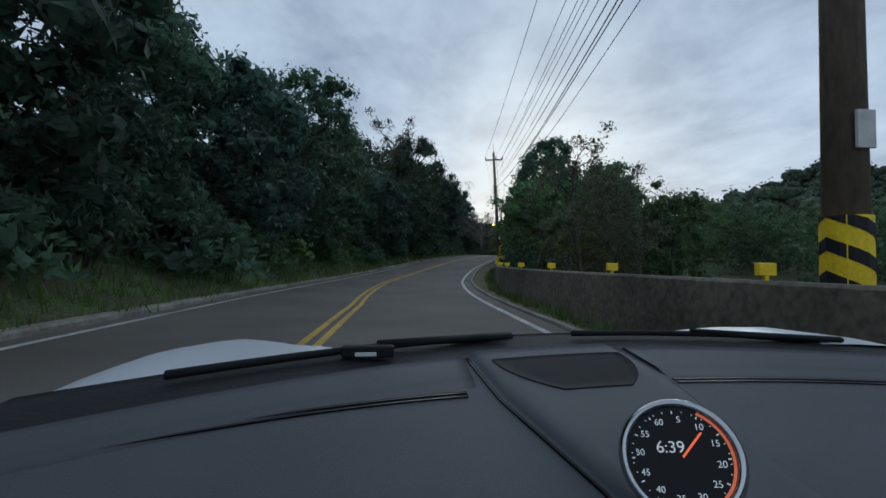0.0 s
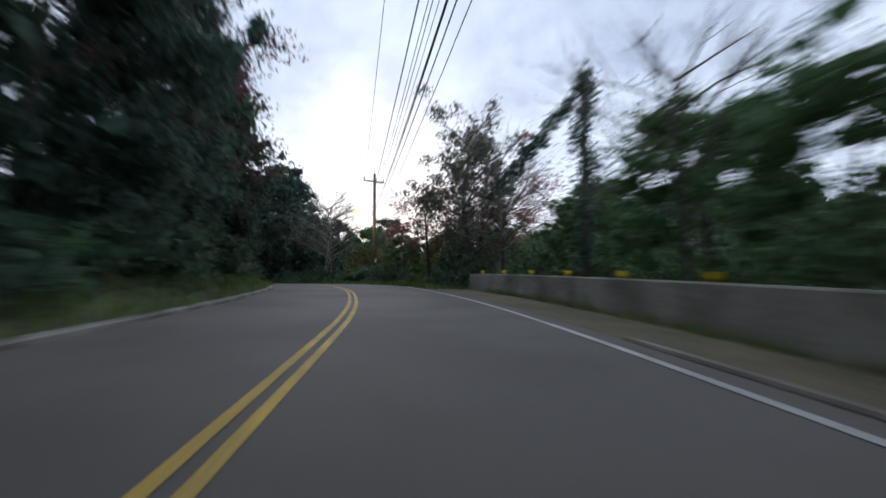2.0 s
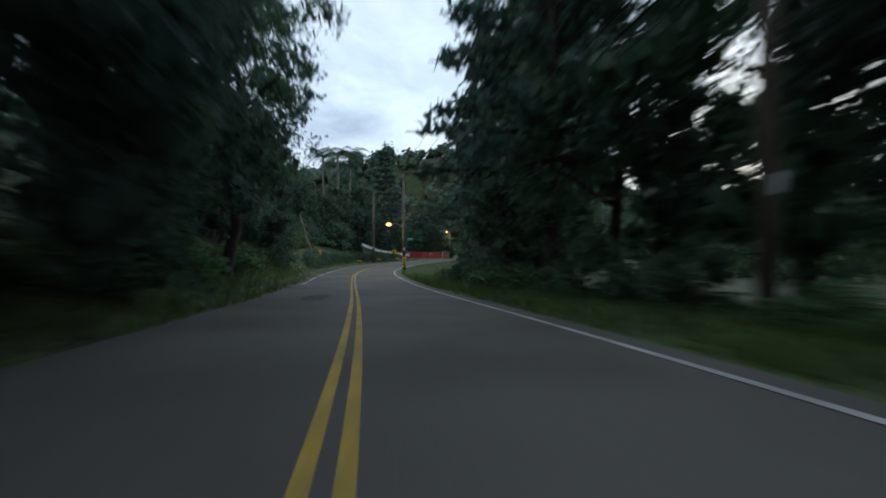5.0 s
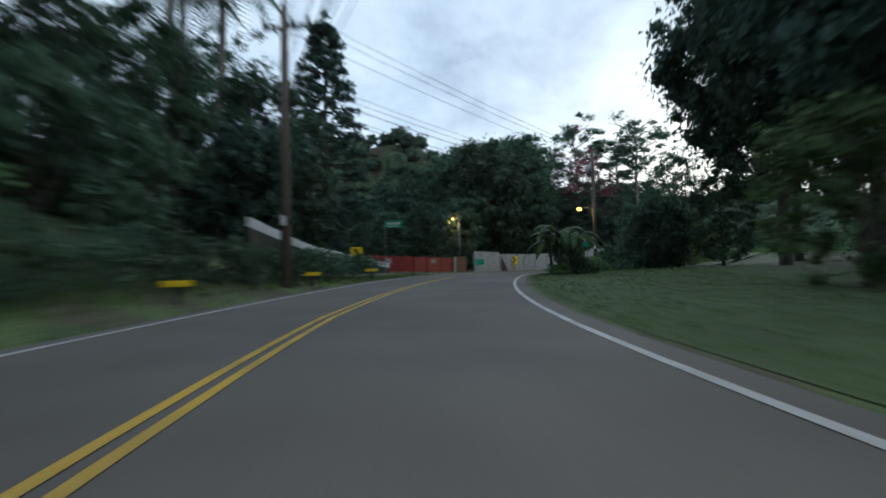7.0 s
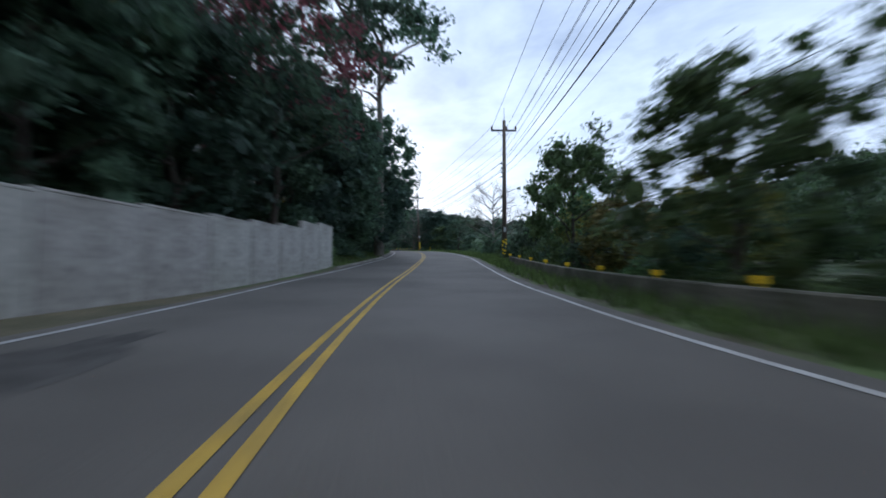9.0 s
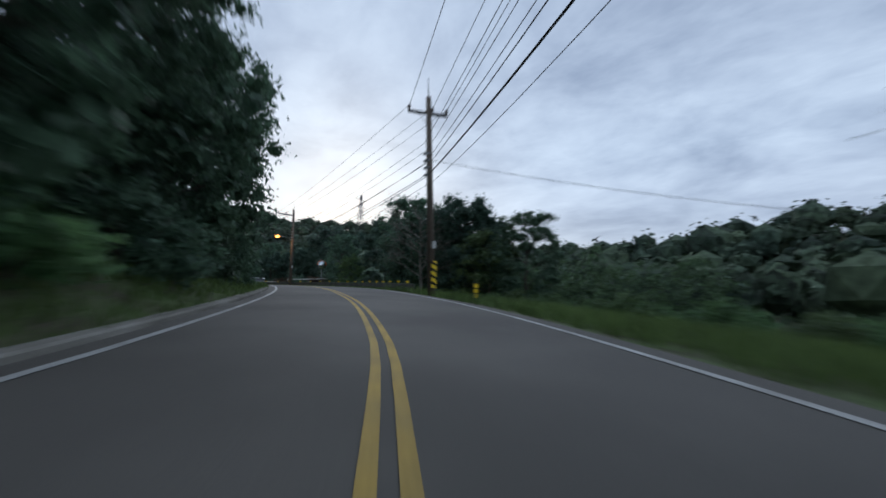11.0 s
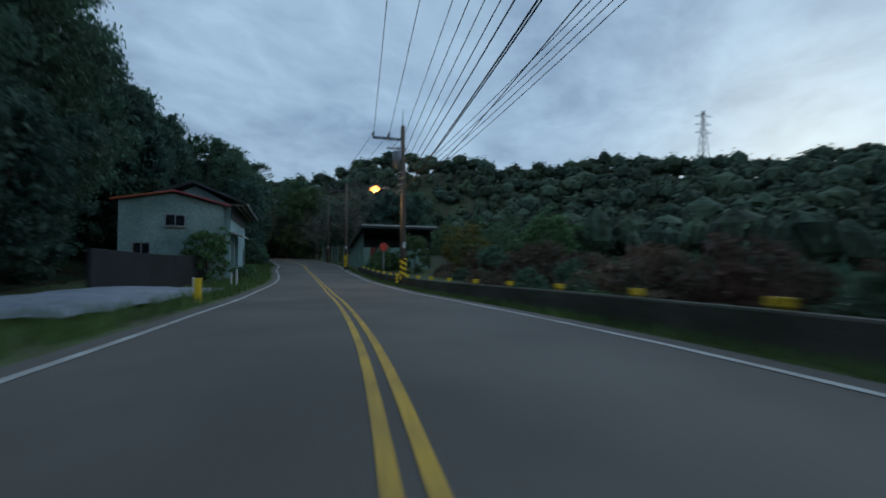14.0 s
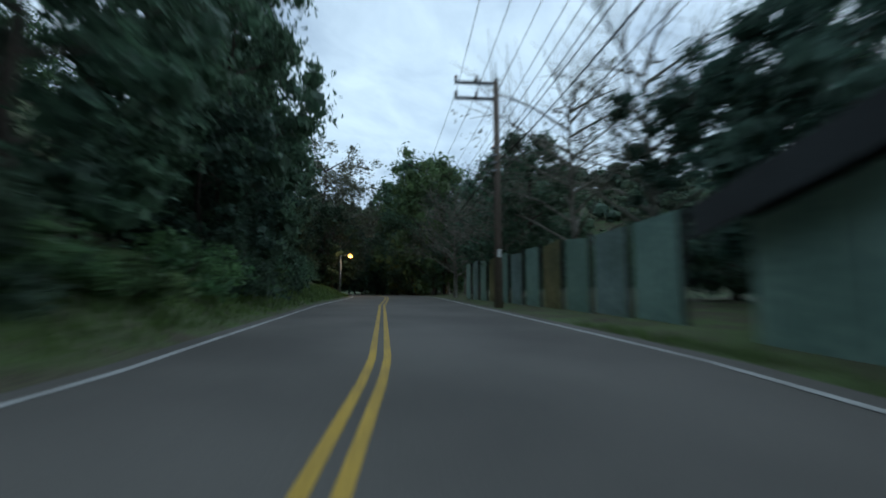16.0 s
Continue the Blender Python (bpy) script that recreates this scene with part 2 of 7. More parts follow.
WR = table([(-7, 2.0), (0.0, 2.0), (0.3, 1.93), (0.75, 1.58), (1.2, 1.72), (1.7, 2.25), (2.2, 2.95), (2.75, 3.6), (3.2, 4.2), (3.7, 3.6), (4.2, 3.85), (4.7, 3.3), (5.6, 2.6), (6.7, 2.15), (7.3, 2.35), (7.8, 2.6),
            (8.3, 2.7), (8.8, 3.15), (9.4, 3.6), (10.4, 3.6), (11.2, 3.2), (11.75, 2.95), (12.2, 3.5), (12.75, 4.8), (13.25, 5.2), (13.75, 4.25), (14.2, 3.65), (14.7, 2.5), (15.2, 2.45), (15.7, 2.78), (16.2, 3.8),
            (16.8, 3.4), (26, 2.2)])
WL = table([(-7, -4.5), (0.0, -4.1), (0.7, -4.2), (1.2, -4.1), (2.0, -3.9), (2.8, -3.2), (3.7, -3.0), (4.0, -2.75), (4.4, -2.7), (4.9, -3.1), (5.6, -3.6), (6.7, -4.1), (7.2, -4.6), (7.7, -4.15), (8.3, -4.0), (8.9, -4.25), (9.6, -4.3), (10.4, -3.3),
            (11.2, -2.8), (11.8, -2.9), (12.3, -2.95), (12.8, -2.45), (13.3, -2.05), (13.8, -2.55), (14.4, -3.3), (14.8, -3.55), (15.3, -3.4), (15.8, -3.6), (16.2, -3.0), (16.8, -3.8), (26, -4.4)])
BANK_L = table([(-7, .42), (2, .42), (2.6, .45), (3.5, .6), (4.4, .4), (5.5, .45), (6.2, .7), (7.4, .55), (7.9, .1), (8.3, .03), (9.4, .05), (9.9, .35), (11.5, .5), (11.9, .06), (12.3, .0), (14.9, .0), (15.6, .08), (16.1, .45), (26, .45)])
BANK_R = table([(-7, -.12), (1.5, -.12), (2.6, 0), (5.5, 0), (6.8, -.03), (7.6, .0), (8.9, .06), (10.4, .0), (11.2, -.12), (12.6, -.16), (15, -.14), (15.7, 0), (16.5, .05), (26, .1)])

SLOPE_L = table([(-7, 0), (12.6, 0), (13.6, 20), (14.6, 38), (16, 38), (17.5, 30), (19, 22), (26, 0)])


def at(t, off=0.0, up=0.0):
    """The place that lies off metres to the right of the driven line where the car comes at t, up metres over the ground there."""
    x, y, z = (float(np.interp(t, LINE_T, LINE[:, k])) for k in range(3))
    rx, ry = (float(np.interp(t, LINE_T, RIGHT[:, k])) for k in range(2))
    return Vector((x + rx * off, y + ry * off, z + float(rise(t, off)) + up))


def heading(t):
    """Degrees by which the road's way turns from +y to the left."""
    return math.degrees(math.atan2(-float(np.interp(t, LINE_T, AHEAD[:, 0])), float(np.interp(t, LINE_T, AHEAD[:, 1]))))


def rise(t, off):
    """Height of the land over the road's level."""
    off = np.asarray(off, float)
    dl = np.maximum(0, -off + WL(t) - 0.9)
    dr = np.maximum(0, off - WR(t) - 0.9)
    left = BANK_L(t) * 30 * (1 - np.exp(-dl / 30))
    right = BANK_R(t) * 25 * (1 - np.exp(-dr / 25))
    return left + right


def slope(t, off, y):
    """The wooded slope behind the hamlet, which fades out towards the south."""
    s = np.clip((-np.asarray(off) + WL(t) - 11.9) / 45, 0, 1)
    n = np.clip((y - 300) / 65, 0, 1)
    return SLOPE_L(t) * s * s * (3 - 2 * s) * n * n * (3 - 2 * n)


def mesh_ob(name, verts, faces, mat, parent=None, smooth=False):
    me = bpy.data.meshes.new(name)
    me.from_pydata([tuple(map(float, v)) for v in verts], [], [tuple(map(int, f)) for f in faces])
    me.materials.append(mat)
    if smooth:
        me.polygons.foreach_set("use_smooth", [True] * len(me.polygons))
    me.update()
    ob = new(name, me)
    if parent:
        ob.parent = parent
    return ob


def part(name, bm, mat, parent=None, label="", smooth=False):
    """A bmesh as one mesh object, under a thing or a part."""
    me = bpy.data.meshes.new(name)
    bmesh.ops.recalc_face_normals(bm, faces=bm.faces)
    bm.to_mesh(me)
    bm.free()
    me.materials.append(mat)
    if smooth:
        me.polygons.foreach_set("use_smooth", [True] * len(me.polygons))
    ob = new(name, me)
    if parent:
        ob.parent = parent
    if label:
        ob["label"] = label
    return ob


def root(name, m, label, category, group="", kind=""):
    ob = new(name)
    ob.matrix_world = m
    ob.empty_display_size = 0.2
    return tagged(ob, label, category, group, kind)


def box(bm, x0, x1, y0, y1, z0, z1, bevel=0.0):
    r = bmesh.ops.create_cube(bm, size=1, matrix=Matrix.Translation(((x0 + x1) / 2, (y0 + y1) / 2, (z0 + z1) / 2)) @ Matrix.Diagonal((x1 - x0, y1 - y0, z1 - z0, 1)))
    if bevel:
        edges = list({e for v in r["verts"] for e in v.link_edges})
        bmesh.ops.bevel(bm, geom=edges, offset=bevel, segments=2, affect="EDGES", profile=0.5)
    return bm


def tube(bm, a, b, ra, rb, seg=10):
    a, b = Vector(a), Vector(b)
    q = (b - a).to_track_quat("Z", "Y").to_matrix().to_4x4()
    bmesh.ops.create_cone(bm, cap_ends=True, segments=seg, radius1=ra, radius2=rb, depth=(b - a).length, matrix=Matrix.Translation((a + b) / 2) @ q)
    return bm


def ribbon(name, mat, t0, t1, left, right, up=0.0, step=0.1, kind="structure", label="", category="", under=False, cols=1):
    """A strip that lies along the road between two offsets."""
    ts = np.arange(t0, t1 + 1e-6, step)
    v, f = [], []
    for t in ts:
        a, b = (s(t) if callable(s) else s for s in (left, right))
        for k in range(cols + 1):
            o = a + (b - a) * k / cols
            v.append(at(t, o, up))
    w = cols + 1
    for i in range(len(ts) - 1):
        for k in range(cols):
            q = i * w + k
            f.append((q, q + 1, q + w + 1, q + w))
    ob = mesh_ob(name, v, f, mat, smooth=True)
    return tagged(ob, label, category, "", kind)


# ---- the land ----
def hill(x, y, dist):
    """Far wooded hills, rising away from the road."""
    s = np.clip((dist - 75) / 200, 0, 1)
    s = s * s * (3 - 2 * s)
    wave = 0.5 + 0.28 * np.sin(x * 0.011 + 1.3) + 0.22 * np.sin(y * 0.014 - 0.6) + 0.18 * np.sin((x + y) * 0.027) + 0.08 * np.sin((x - 2 * y) * 0.05)
    north = np.clip((y - 60) / 160, 0.35, 1)
    c, e = np.clip((y - 360) / 90, 0, 1), np.clip((10 - x) / 90, -1, 1)
    ahead = 1 + c * (1.28 * (1 + 0.31 * e) - 1) + 0.6 * (1 - c) * np.clip((x - 60) / 60, 0, 1)
    return s * (19 + 34 * wave) * north * ahead


def land(x, y):
    """Height of the land at arrays of places, and how far the road is."""
    x, y = np.asarray(x, float), np.asarray(y, float)
    d2 = (x[:, None] - LINE[None, ::2, 0])**2 + (y[:, None] - LINE[None, ::2, 1])**2
    k = d2.argmin(1) * 2
    off = (x - LINE[k, 0]) * RIGHT[k, 0] + (y - LINE[k, 1]) * RIGHT[k, 1]
    dist = np.sqrt(d2.min(1))
    off = np.where(np.abs(off) < dist * 0.7, np.sign(off) * dist, off)
    return LINE[k, 2] + rise(LINE_T[k], off) + slope(LINE_T[k], off, y) + hill(x, y, np.sqrt(d2[:, LINE_T[::2] < 18.6].min(1))), dist


def build_land():
    gx = np.concatenate([-np.geomspace(2500, 130, 14), np.arange(-120, 180, 3.0), np.geomspace(190, 2500, 14)])
    gy = np.concatenate([-np.geomspace(2500, 230, 12), np.arange(-210, 600, 3.0), np.geomspace(610, 3000, 14)])
    xx, yy = np.meshgrid(gx, gy)
    z = np.empty(xx.size)
    near = np.empty(xx.size)
    flat_x, flat_y = xx.ravel(), yy.ravel()
    for a in range(0, xx.size, 6000):
        z[a:a + 6000], near[a:a + 6000] = land(flat_x[a:a + 6000], flat_y[a:a + 6000])
    z -= np.where(near < 10, 0.35, np.where(near < 16, 0.2, 0))
    nx = len(gx)
    f = [(j * nx + i, j * nx + i + 1, (j + 1) * nx + i + 1, (j + 1) * nx + i) for j in range(len(gy) - 1) for i in range(nx - 1)]
    ob = mesh_ob("ground", np.stack([flat_x, flat_y, z], -1), f, GROUND, smooth=True)
    tagged(ob, "wooded valley ground with grass, soil and leaf litter", "ground", "", "structure")


build_land()
EDGE_L, EDGE_R = (lambda t: WL(t) - 0.45), (lambda t: WR(t) + 0.5)
ribbon("road", ASPHALT, -6.5, 21, EDGE_L, EDGE_R, 0.0, 0.1, label="grey worn asphalt country road with two lanes", category="road", cols=6)
ribbon("verge", VERGE, -6.5, 21, lambda t: EDGE_L(t) - 10, EDGE_L, -0.03, 0.1, label="grassy soil verge on the hill side", category="verge", cols=10)
ribbon("verge", VERGE, -6.5, 21, EDGE_R, lambda t: EDGE_R(t) + 10, -0.03, 0.1, label="grassy soil verge on the valley side", category="verge", cols=10)
for shift in (-0.13, 0.07):
    ribbon("centre_line", YELLOW_LINE, -6.5, 7.95, lambda t: YEL(t) + shift, lambda t: YEL(t) + shift + 0.10, 0.008, 0.05, label="yellow double centre line, worn paint", category="road marking")
    ribbon("centre_line", YELLOW_LINE, 8.82, 21, lambda t: YEL(t) + shift, lambda t: YEL(t) + shift + 0.10, 0.008, 0.05, label="yellow double centre line, worn paint", category="road marking")
ribbon("edge_line", WHITE_LINE, -6.5, 2.95, lambda t: WR(t), lambda t: WR(t) + 0.12, 0.008, 0.05, label="white edge line, worn paint", category="road marking")
ribbon("edge_line", WHITE_LINE, 3.35, 21, lambda t: WR(t), lambda t: WR(t) + 0.12, 0.008, 0.05, label="white edge line, worn paint", category="road marking")
ribbon("edge_line", WHITE_LINE, -6.5, 1.9, lambda t: WL(t) - 0.12, WL, 0.008, 0.05, label="white edge line, worn paint", category="road marking")
ribbon("edge_line", WHITE_LINE, 6.0, 7.98, lambda t: WL(t) - 0.12, WL, 0.008, 0.05, label="white edge line, worn paint", category="road marking")
ribbon("edge_line", WHITE_LINE, 8.85, 21, lambda t: WL(t) - 0.12, WL, 0.008, 0.05, label="white edge line, worn paint", category="road marking")


# ---- trees ----
def leaf_faces(rng, centres, radius, per, size, flat=0.6, droop=0.0, inner=1):
    """Leaves as small bent quads scattered in clumps; arrays of corners and faces."""
    n = len(centres) * per
    c = np.repeat(np.asarray(centres), per, axis=0)
    r = np.repeat(np.asarray(radius), per)
    d = rng.normal(size=(n, 3))
    d /= np.linalg.norm(d, axis=1)[:, None]
    d *= (rng.random(n) ** 0.45)[:, None] * r[:, None]
    d[:, 2] *= flat
    d[:, 2] -= droop * rng.random(n) * r
    p = c + d
    a = rng.normal(size=(n, 3))
    a /= np.linalg.norm(a, axis=1)[:, None]
    b = np.cross(a, rng.normal(size=(n, 3)))
    b /= np.linalg.norm(b, axis=1)[:, None]
    s = size * (0.6 + 0.8 * rng.random(n))[:, None]
    a, b = a * s, b * s * 0.55
    v = np.stack([p - a - b * 0.8, p - a + b * 0.8, p + a], 1).reshape(-1, 3)
    q = np.arange(n)[:, None] * 3 + np.array([0, 1, 2])
    if inner:
        # broad sprays inside each clump, which close its heart
        c = np.repeat(np.asarray(centres), inner, axis=0)
        r = np.repeat(np.asarray(radius), inner)[:, None]
        d = rng.normal(size=c.shape)
        d /= np.linalg.norm(d, axis=1)[:, None]
        side = np.cross(d, rng.normal(size=c.shape))
        side /= np.linalg.norm(side, axis=1)[:, None]
        up = np.cross(side, d)
        p = c + d * r * np.array([0.5, 0.5, 0.5 * flat]) * rng.random((len(c), 1)) ** 0.5
        k = 0.13 + 0.11 * rng.random((len(c), 1))
        w = [p + (side * math.cos(g) + up * math.sin(g)) * r * k * (0.55 + 0.9 * rng.random((len(c), 1))) for g in np.arange(5) * math.tau / 5]
        v5 = np.stack(w, 1).reshape(-1, 3)
        q5 = np.arange(len(c))[:, None] * 5 + np.arange(5) + len(v)
        return np.vstack([v, v5]), q.tolist() + q5.tolist()
    return v, q.tolist()


def limb_mesh(name, segs):
    """Tapered branches: rows of start, end, radius at each."""
    v, f = [], []
    for a, b, ra, rb in segs:
        a, b = Vector(a), Vector(b)
        w = (b - a).normalized()
        u = w.cross(Vector((0.3, 0.9, 0.1))).normalized()
        z = w.cross(u)
        k = len(v)
        for p, r in ((a, ra), (b, rb)):
            for i in range(6):
                g = i * math.tau / 6
                v.append(p + (u * math.cos(g) + z * math.sin(g)) * r)
        for i in range(6):
            j = (i + 1) % 6
            f.append((k + i, k + j, k + 6 + j, k + 6 + i))
    return v, f


def raw_mesh(name, v, f, mat, smooth=False):
    me = bpy.data.meshes.new(name)
    v = np.asarray([tuple(p) for p in v], dtype=np.float32)
    me.from_pydata(v, [], f)
    me.materials.append(mat)
    if smooth:
        me.polygons.foreach_set("use_smooth", [True] * len(me.polygons))
    me.update()
    return me


def tree_meshes(name, seed, h, crown_r, crown_from, clumps, per, leaf, mat, bark=BARK, lean=0.04, limbs=9, clump_r=1.1, flat=0.7, droop=0.0, twigs=0, inner=1):
    """Trunk and crown of a leafy tree of height h, standing at the origin."""
    rng = np.random.default_rng(seed)
    segs, tips = [], []
    p, n = np.zeros(3), 6
    pts = [p]
    for k in range(n):
        p = p + np.array([rng.normal() * lean * h / n * 2, rng.normal() * lean * h / n * 2, h * 0.86 / n])
        pts.append(p)
    base = 0.016 * h + 0.05
    for k in range(n):
        segs.append((pts[k] - (0, 0, 0.3 if k == 0 else 0), pts[k + 1], base * (1 - k / n * 0.85), base * (1 - (k + 1) / n * 0.85)))
    for k in range(limbs):
        g = k * 2.4 + rng.random()
        s = crown_from + (0.92 - crown_from) * (k + 0.5) / limbs
        i = min(int(s / 0.86 * n), n - 1)
        a = np.array(pts[i]) + (np.array(pts[i + 1]) - pts[i]) * min(1, s / 0.86 * n - i)
        reach = crown_r * (0.55 + 0.4 * rng.random()) * (1 - 0.55 * max(0, s - 0.45))
        b = a + np.array([math.cos(g) * reach * 0.55, math.sin(g) * reach * 0.55, reach * 0.35])
        c = b + np.array([math.cos(g + rng.normal() * 0.4) * reach * 0.5, math.sin(g + rng.normal() * 0.4) * reach * 0.5, reach * 0.22])
        segs += [(a, b, base * 0.34, base * 0.2), (b, c, base * 0.2, base * 0.07)]
        tips.append(c)
        for _ in range(twigs):
            e = c + rng.normal(size=3) * reach * 0.3 + np.array([0, 0, reach * 0.25])
            segs.append((b + (c - b) * rng.random(), e, base * 0.08, base * 0.025))
            tips.append(e)
    cent, rad = [], []
    for k in range(clumps):
        if k < len(tips) * 2:
            c = tips[k % len(tips)] + rng.normal(size=3) * 0.5
        else:
            g, s = rng.random() * math.tau, rng.random()
            wide = crown_r * math.sin(math.pi * (0.12 + 0.80 * s)) ** 0.7
            rr = wide * (0.45 + 0.55 * rng.random() ** 0.5)
            z = h * (crown_from + (1 - crown_from) * s)
            c = np.array([math.cos(g) * rr + pts[-1][0] * s, math.sin(g) * rr + pts[-1][1] * s, z])
        cent.append(c)
        rad.append(clump_r * (0.6 + 0.8 * rng.random()))
    v, f = leaf_faces(rng, cent, rad, per, leaf, flat, droop, inner)
    tv, tf = limb_mesh(name, segs)
    return raw_mesh("trunk", tv, tf, bark, True), raw_mesh("crown", v, f, mat)


def plant(meshes, label, category="tree", name="tree", group=""):
    """A plant at the origin, made of its trunk and crown; moved and copied later."""
    ob = root(name, Matrix(), label, category, group)
    for me in meshes:
        c = new(me.name.split(".")[0], me)
        c.parent = ob
    return ob


def bush_meshes(seed, r, h, clumps, per, leaf, mat):
    rng = np.random.default_rng(seed)
    cent = []
    for _ in range(clumps):
        g, rr, z = rng.random() * math.tau, r * rng.random() ** 0.5, rng.random()
        cent.append((math.cos(g) * rr * (1 - 0.4 * z), math.sin(g) * rr * (1 - 0.4 * z), 0.1 + z * h * (1 - 0.5 * (rr / r) ** 2)))
    v, f = leaf_faces(rng, cent, [0.55 * (0.6 + 0.8 * rng.random()) for _ in cent], per, leaf, 0.7, 0.0, 5)
    segs = [((0, 0, -0.2), (math.cos(k) * r * 0.5, math.sin(k) * r * 0.5, h * 0.7), 0.04, 0.012) for k in range(0, 12, 2)]
    tv, tf = limb_mesh("b", segs)
    return raw_mesh("stem", tv, tf, BARK, True), raw_mesh("foliage", v, f, mat)


def conifer_meshes(seed, h, r, mat):
    """A tall conifer with tiers of upturned, tufted branches and gaps between them."""
    rng = np.random.default_rng(seed)
    segs = [((0, 0, -0.3), (0, 0, h * 0.5), 0.32, 0.2), ((0, 0, h * 0.5), (0, 0, h), 0.2, 0.03)]
    cent, rad = [], []
    tiers = 15
    for k in range(tiers):
        z = h * (0.22 + 0.75 * k / tiers)
        reach = r * (1 - k / tiers) ** 0.8 + 0.5
        for j in range(6):
            g = j * math.tau / 6 + k * 0.5 + rng.normal() * 0.15
            rr = reach * (0.8 + 0.3 * rng.random())
            tip = np.array([math.cos(g) * rr, math.sin(g) * rr, z - 0.12 * rr + 0.35])
            segs.append(((0, 0, z), tip, 0.07, 0.02))
            for s in np.arange(0.45, 1.01, 0.14):
                cent.append(np.array([tip[0] * s, tip[1] * s, z + (tip[2] - z) * s + 0.1]))
                rad.append(0.42)
    cent.append(np.array([0, 0, h]))
    rad.append(0.4)
    v, f = leaf_faces(rng, cent, rad, 22, 0.22, 0.75, 0.0, 2)
    tv, tf = limb_mesh("c", segs)
    return raw_mesh("trunk", tv, tf, BARK, True), raw_mesh("crown", v, f, mat)


def palm_meshes(seed, h, mat, fronds=13, length=2.6, trunk_r=0.14):
    """A slender palm: ringed trunk and arching fronds made of separate leaflets."""
    rng = np.random.default_rng(seed)
    segs, p = [], np.zeros(3)
    for k in range(8):
        q = p + np.array([rng.normal() * 0.05, rng.normal() * 0.05, h / 8])
        segs.append((p - (0, 0, 0.3 if k == 0 else 0), q, trunk_r * (1.25 if k == 0 else 1), trunk_r * 0.92))
        p = q
    v, f = [], []
    for k in range(fronds):
        g, lift = k * 2.4 + rng.random() * 0.3, 0.15 + 0.85 * (k / fronds)
        side = np.array([-math.sin(g), math.cos(g), 0])
        for s in np.arange(0.08, 1.0, 0.055):
            out = length * (s - 0.18 * s * s)
            c = p + np.array([math.cos(g) * out, math.sin(g) * out, length * (lift * s - 0.95 * s * s)])
            w = length * 0.28 * math.sin(math.pi * min(1, s * 0.9 + 0.12))
            for sign in (-1, 1):
                tip = c + side * sign * w + np.array([math.cos(g) * 0.2, math.sin(g) * 0.2, -0.42 * w])
                k0 = len(v)
                along = np.array([math.cos(g) * 0.06, math.sin(g) * 0.06, 0])
                v += [c - along, c + along, tip]
                f.append((k0, k0 + 1, k0 + 2))
        segs.append((p, p + np.array([math.cos(g) * length * 0.45, math.sin(g) * length * 0.45, length * (lift * 0.5 - 0.24)]), 0.035, 0.015))
    tv, tf = limb_mesh("p", segs)
    return raw_mesh("trunk", tv, tf, BARK_PALE, True), raw_mesh("crown", v, f, mat)


def banana_meshes(seed, mat):
    """A clump of soft stems, each with broad arching leaves that fold along the midrib."""
    rng = np.random.default_rng(seed)
    segs, v, f = [], [], []
    for k in range(5):
        g = k * 1.3
        foot = np.array([math.cos(g) * 0.55, math.sin(g) * 0.55, 0.0])
        high = 1.5 + 0.9 * rng.random()
        head = foot + np.array([rng.normal() * 0.15, rng.normal() * 0.15, high])
        segs.append((foot - (0, 0, 0.2), head, 0.11, 0.07))
        for j in range(8):
            a, lift, long = j * 2.4 + rng.random(), 0.35 + 0.75 * rng.random(), 1.5 + 0.7 * rng.random()
            way, side = np.array([math.cos(a), math.sin(a), 0]), np.array([-math.sin(a), math.cos(a), 0])
            rows = []
            for i in range(8):
                q = i / 7
                mid = head + way * long * (q - 0.2 * q * q) + np.array([0, 0, long * (lift * q - 0.95 * q * q)])
                w = 0.27 * math.sin(math.pi * (0.08 + 0.9 * q)) ** 0.7 * (0.8 + 0.3 * rng.random())
                n0 = len(v)
                v += [mid - side * w - (0, 0, 0.35 * w), mid, mid + side * w - (0, 0, 0.35 * w)]
                rows.append(n0)
            for x, y in zip(rows, rows[1:]):
                f += [(x, x + 1, y + 1, y), (x + 1, x + 2, y + 2, y + 1)]
    tv, tf = limb_mesh("b", segs)
    return raw_mesh("stem", tv, tf, BARK, True), raw_mesh("foliage", v, f, mat)


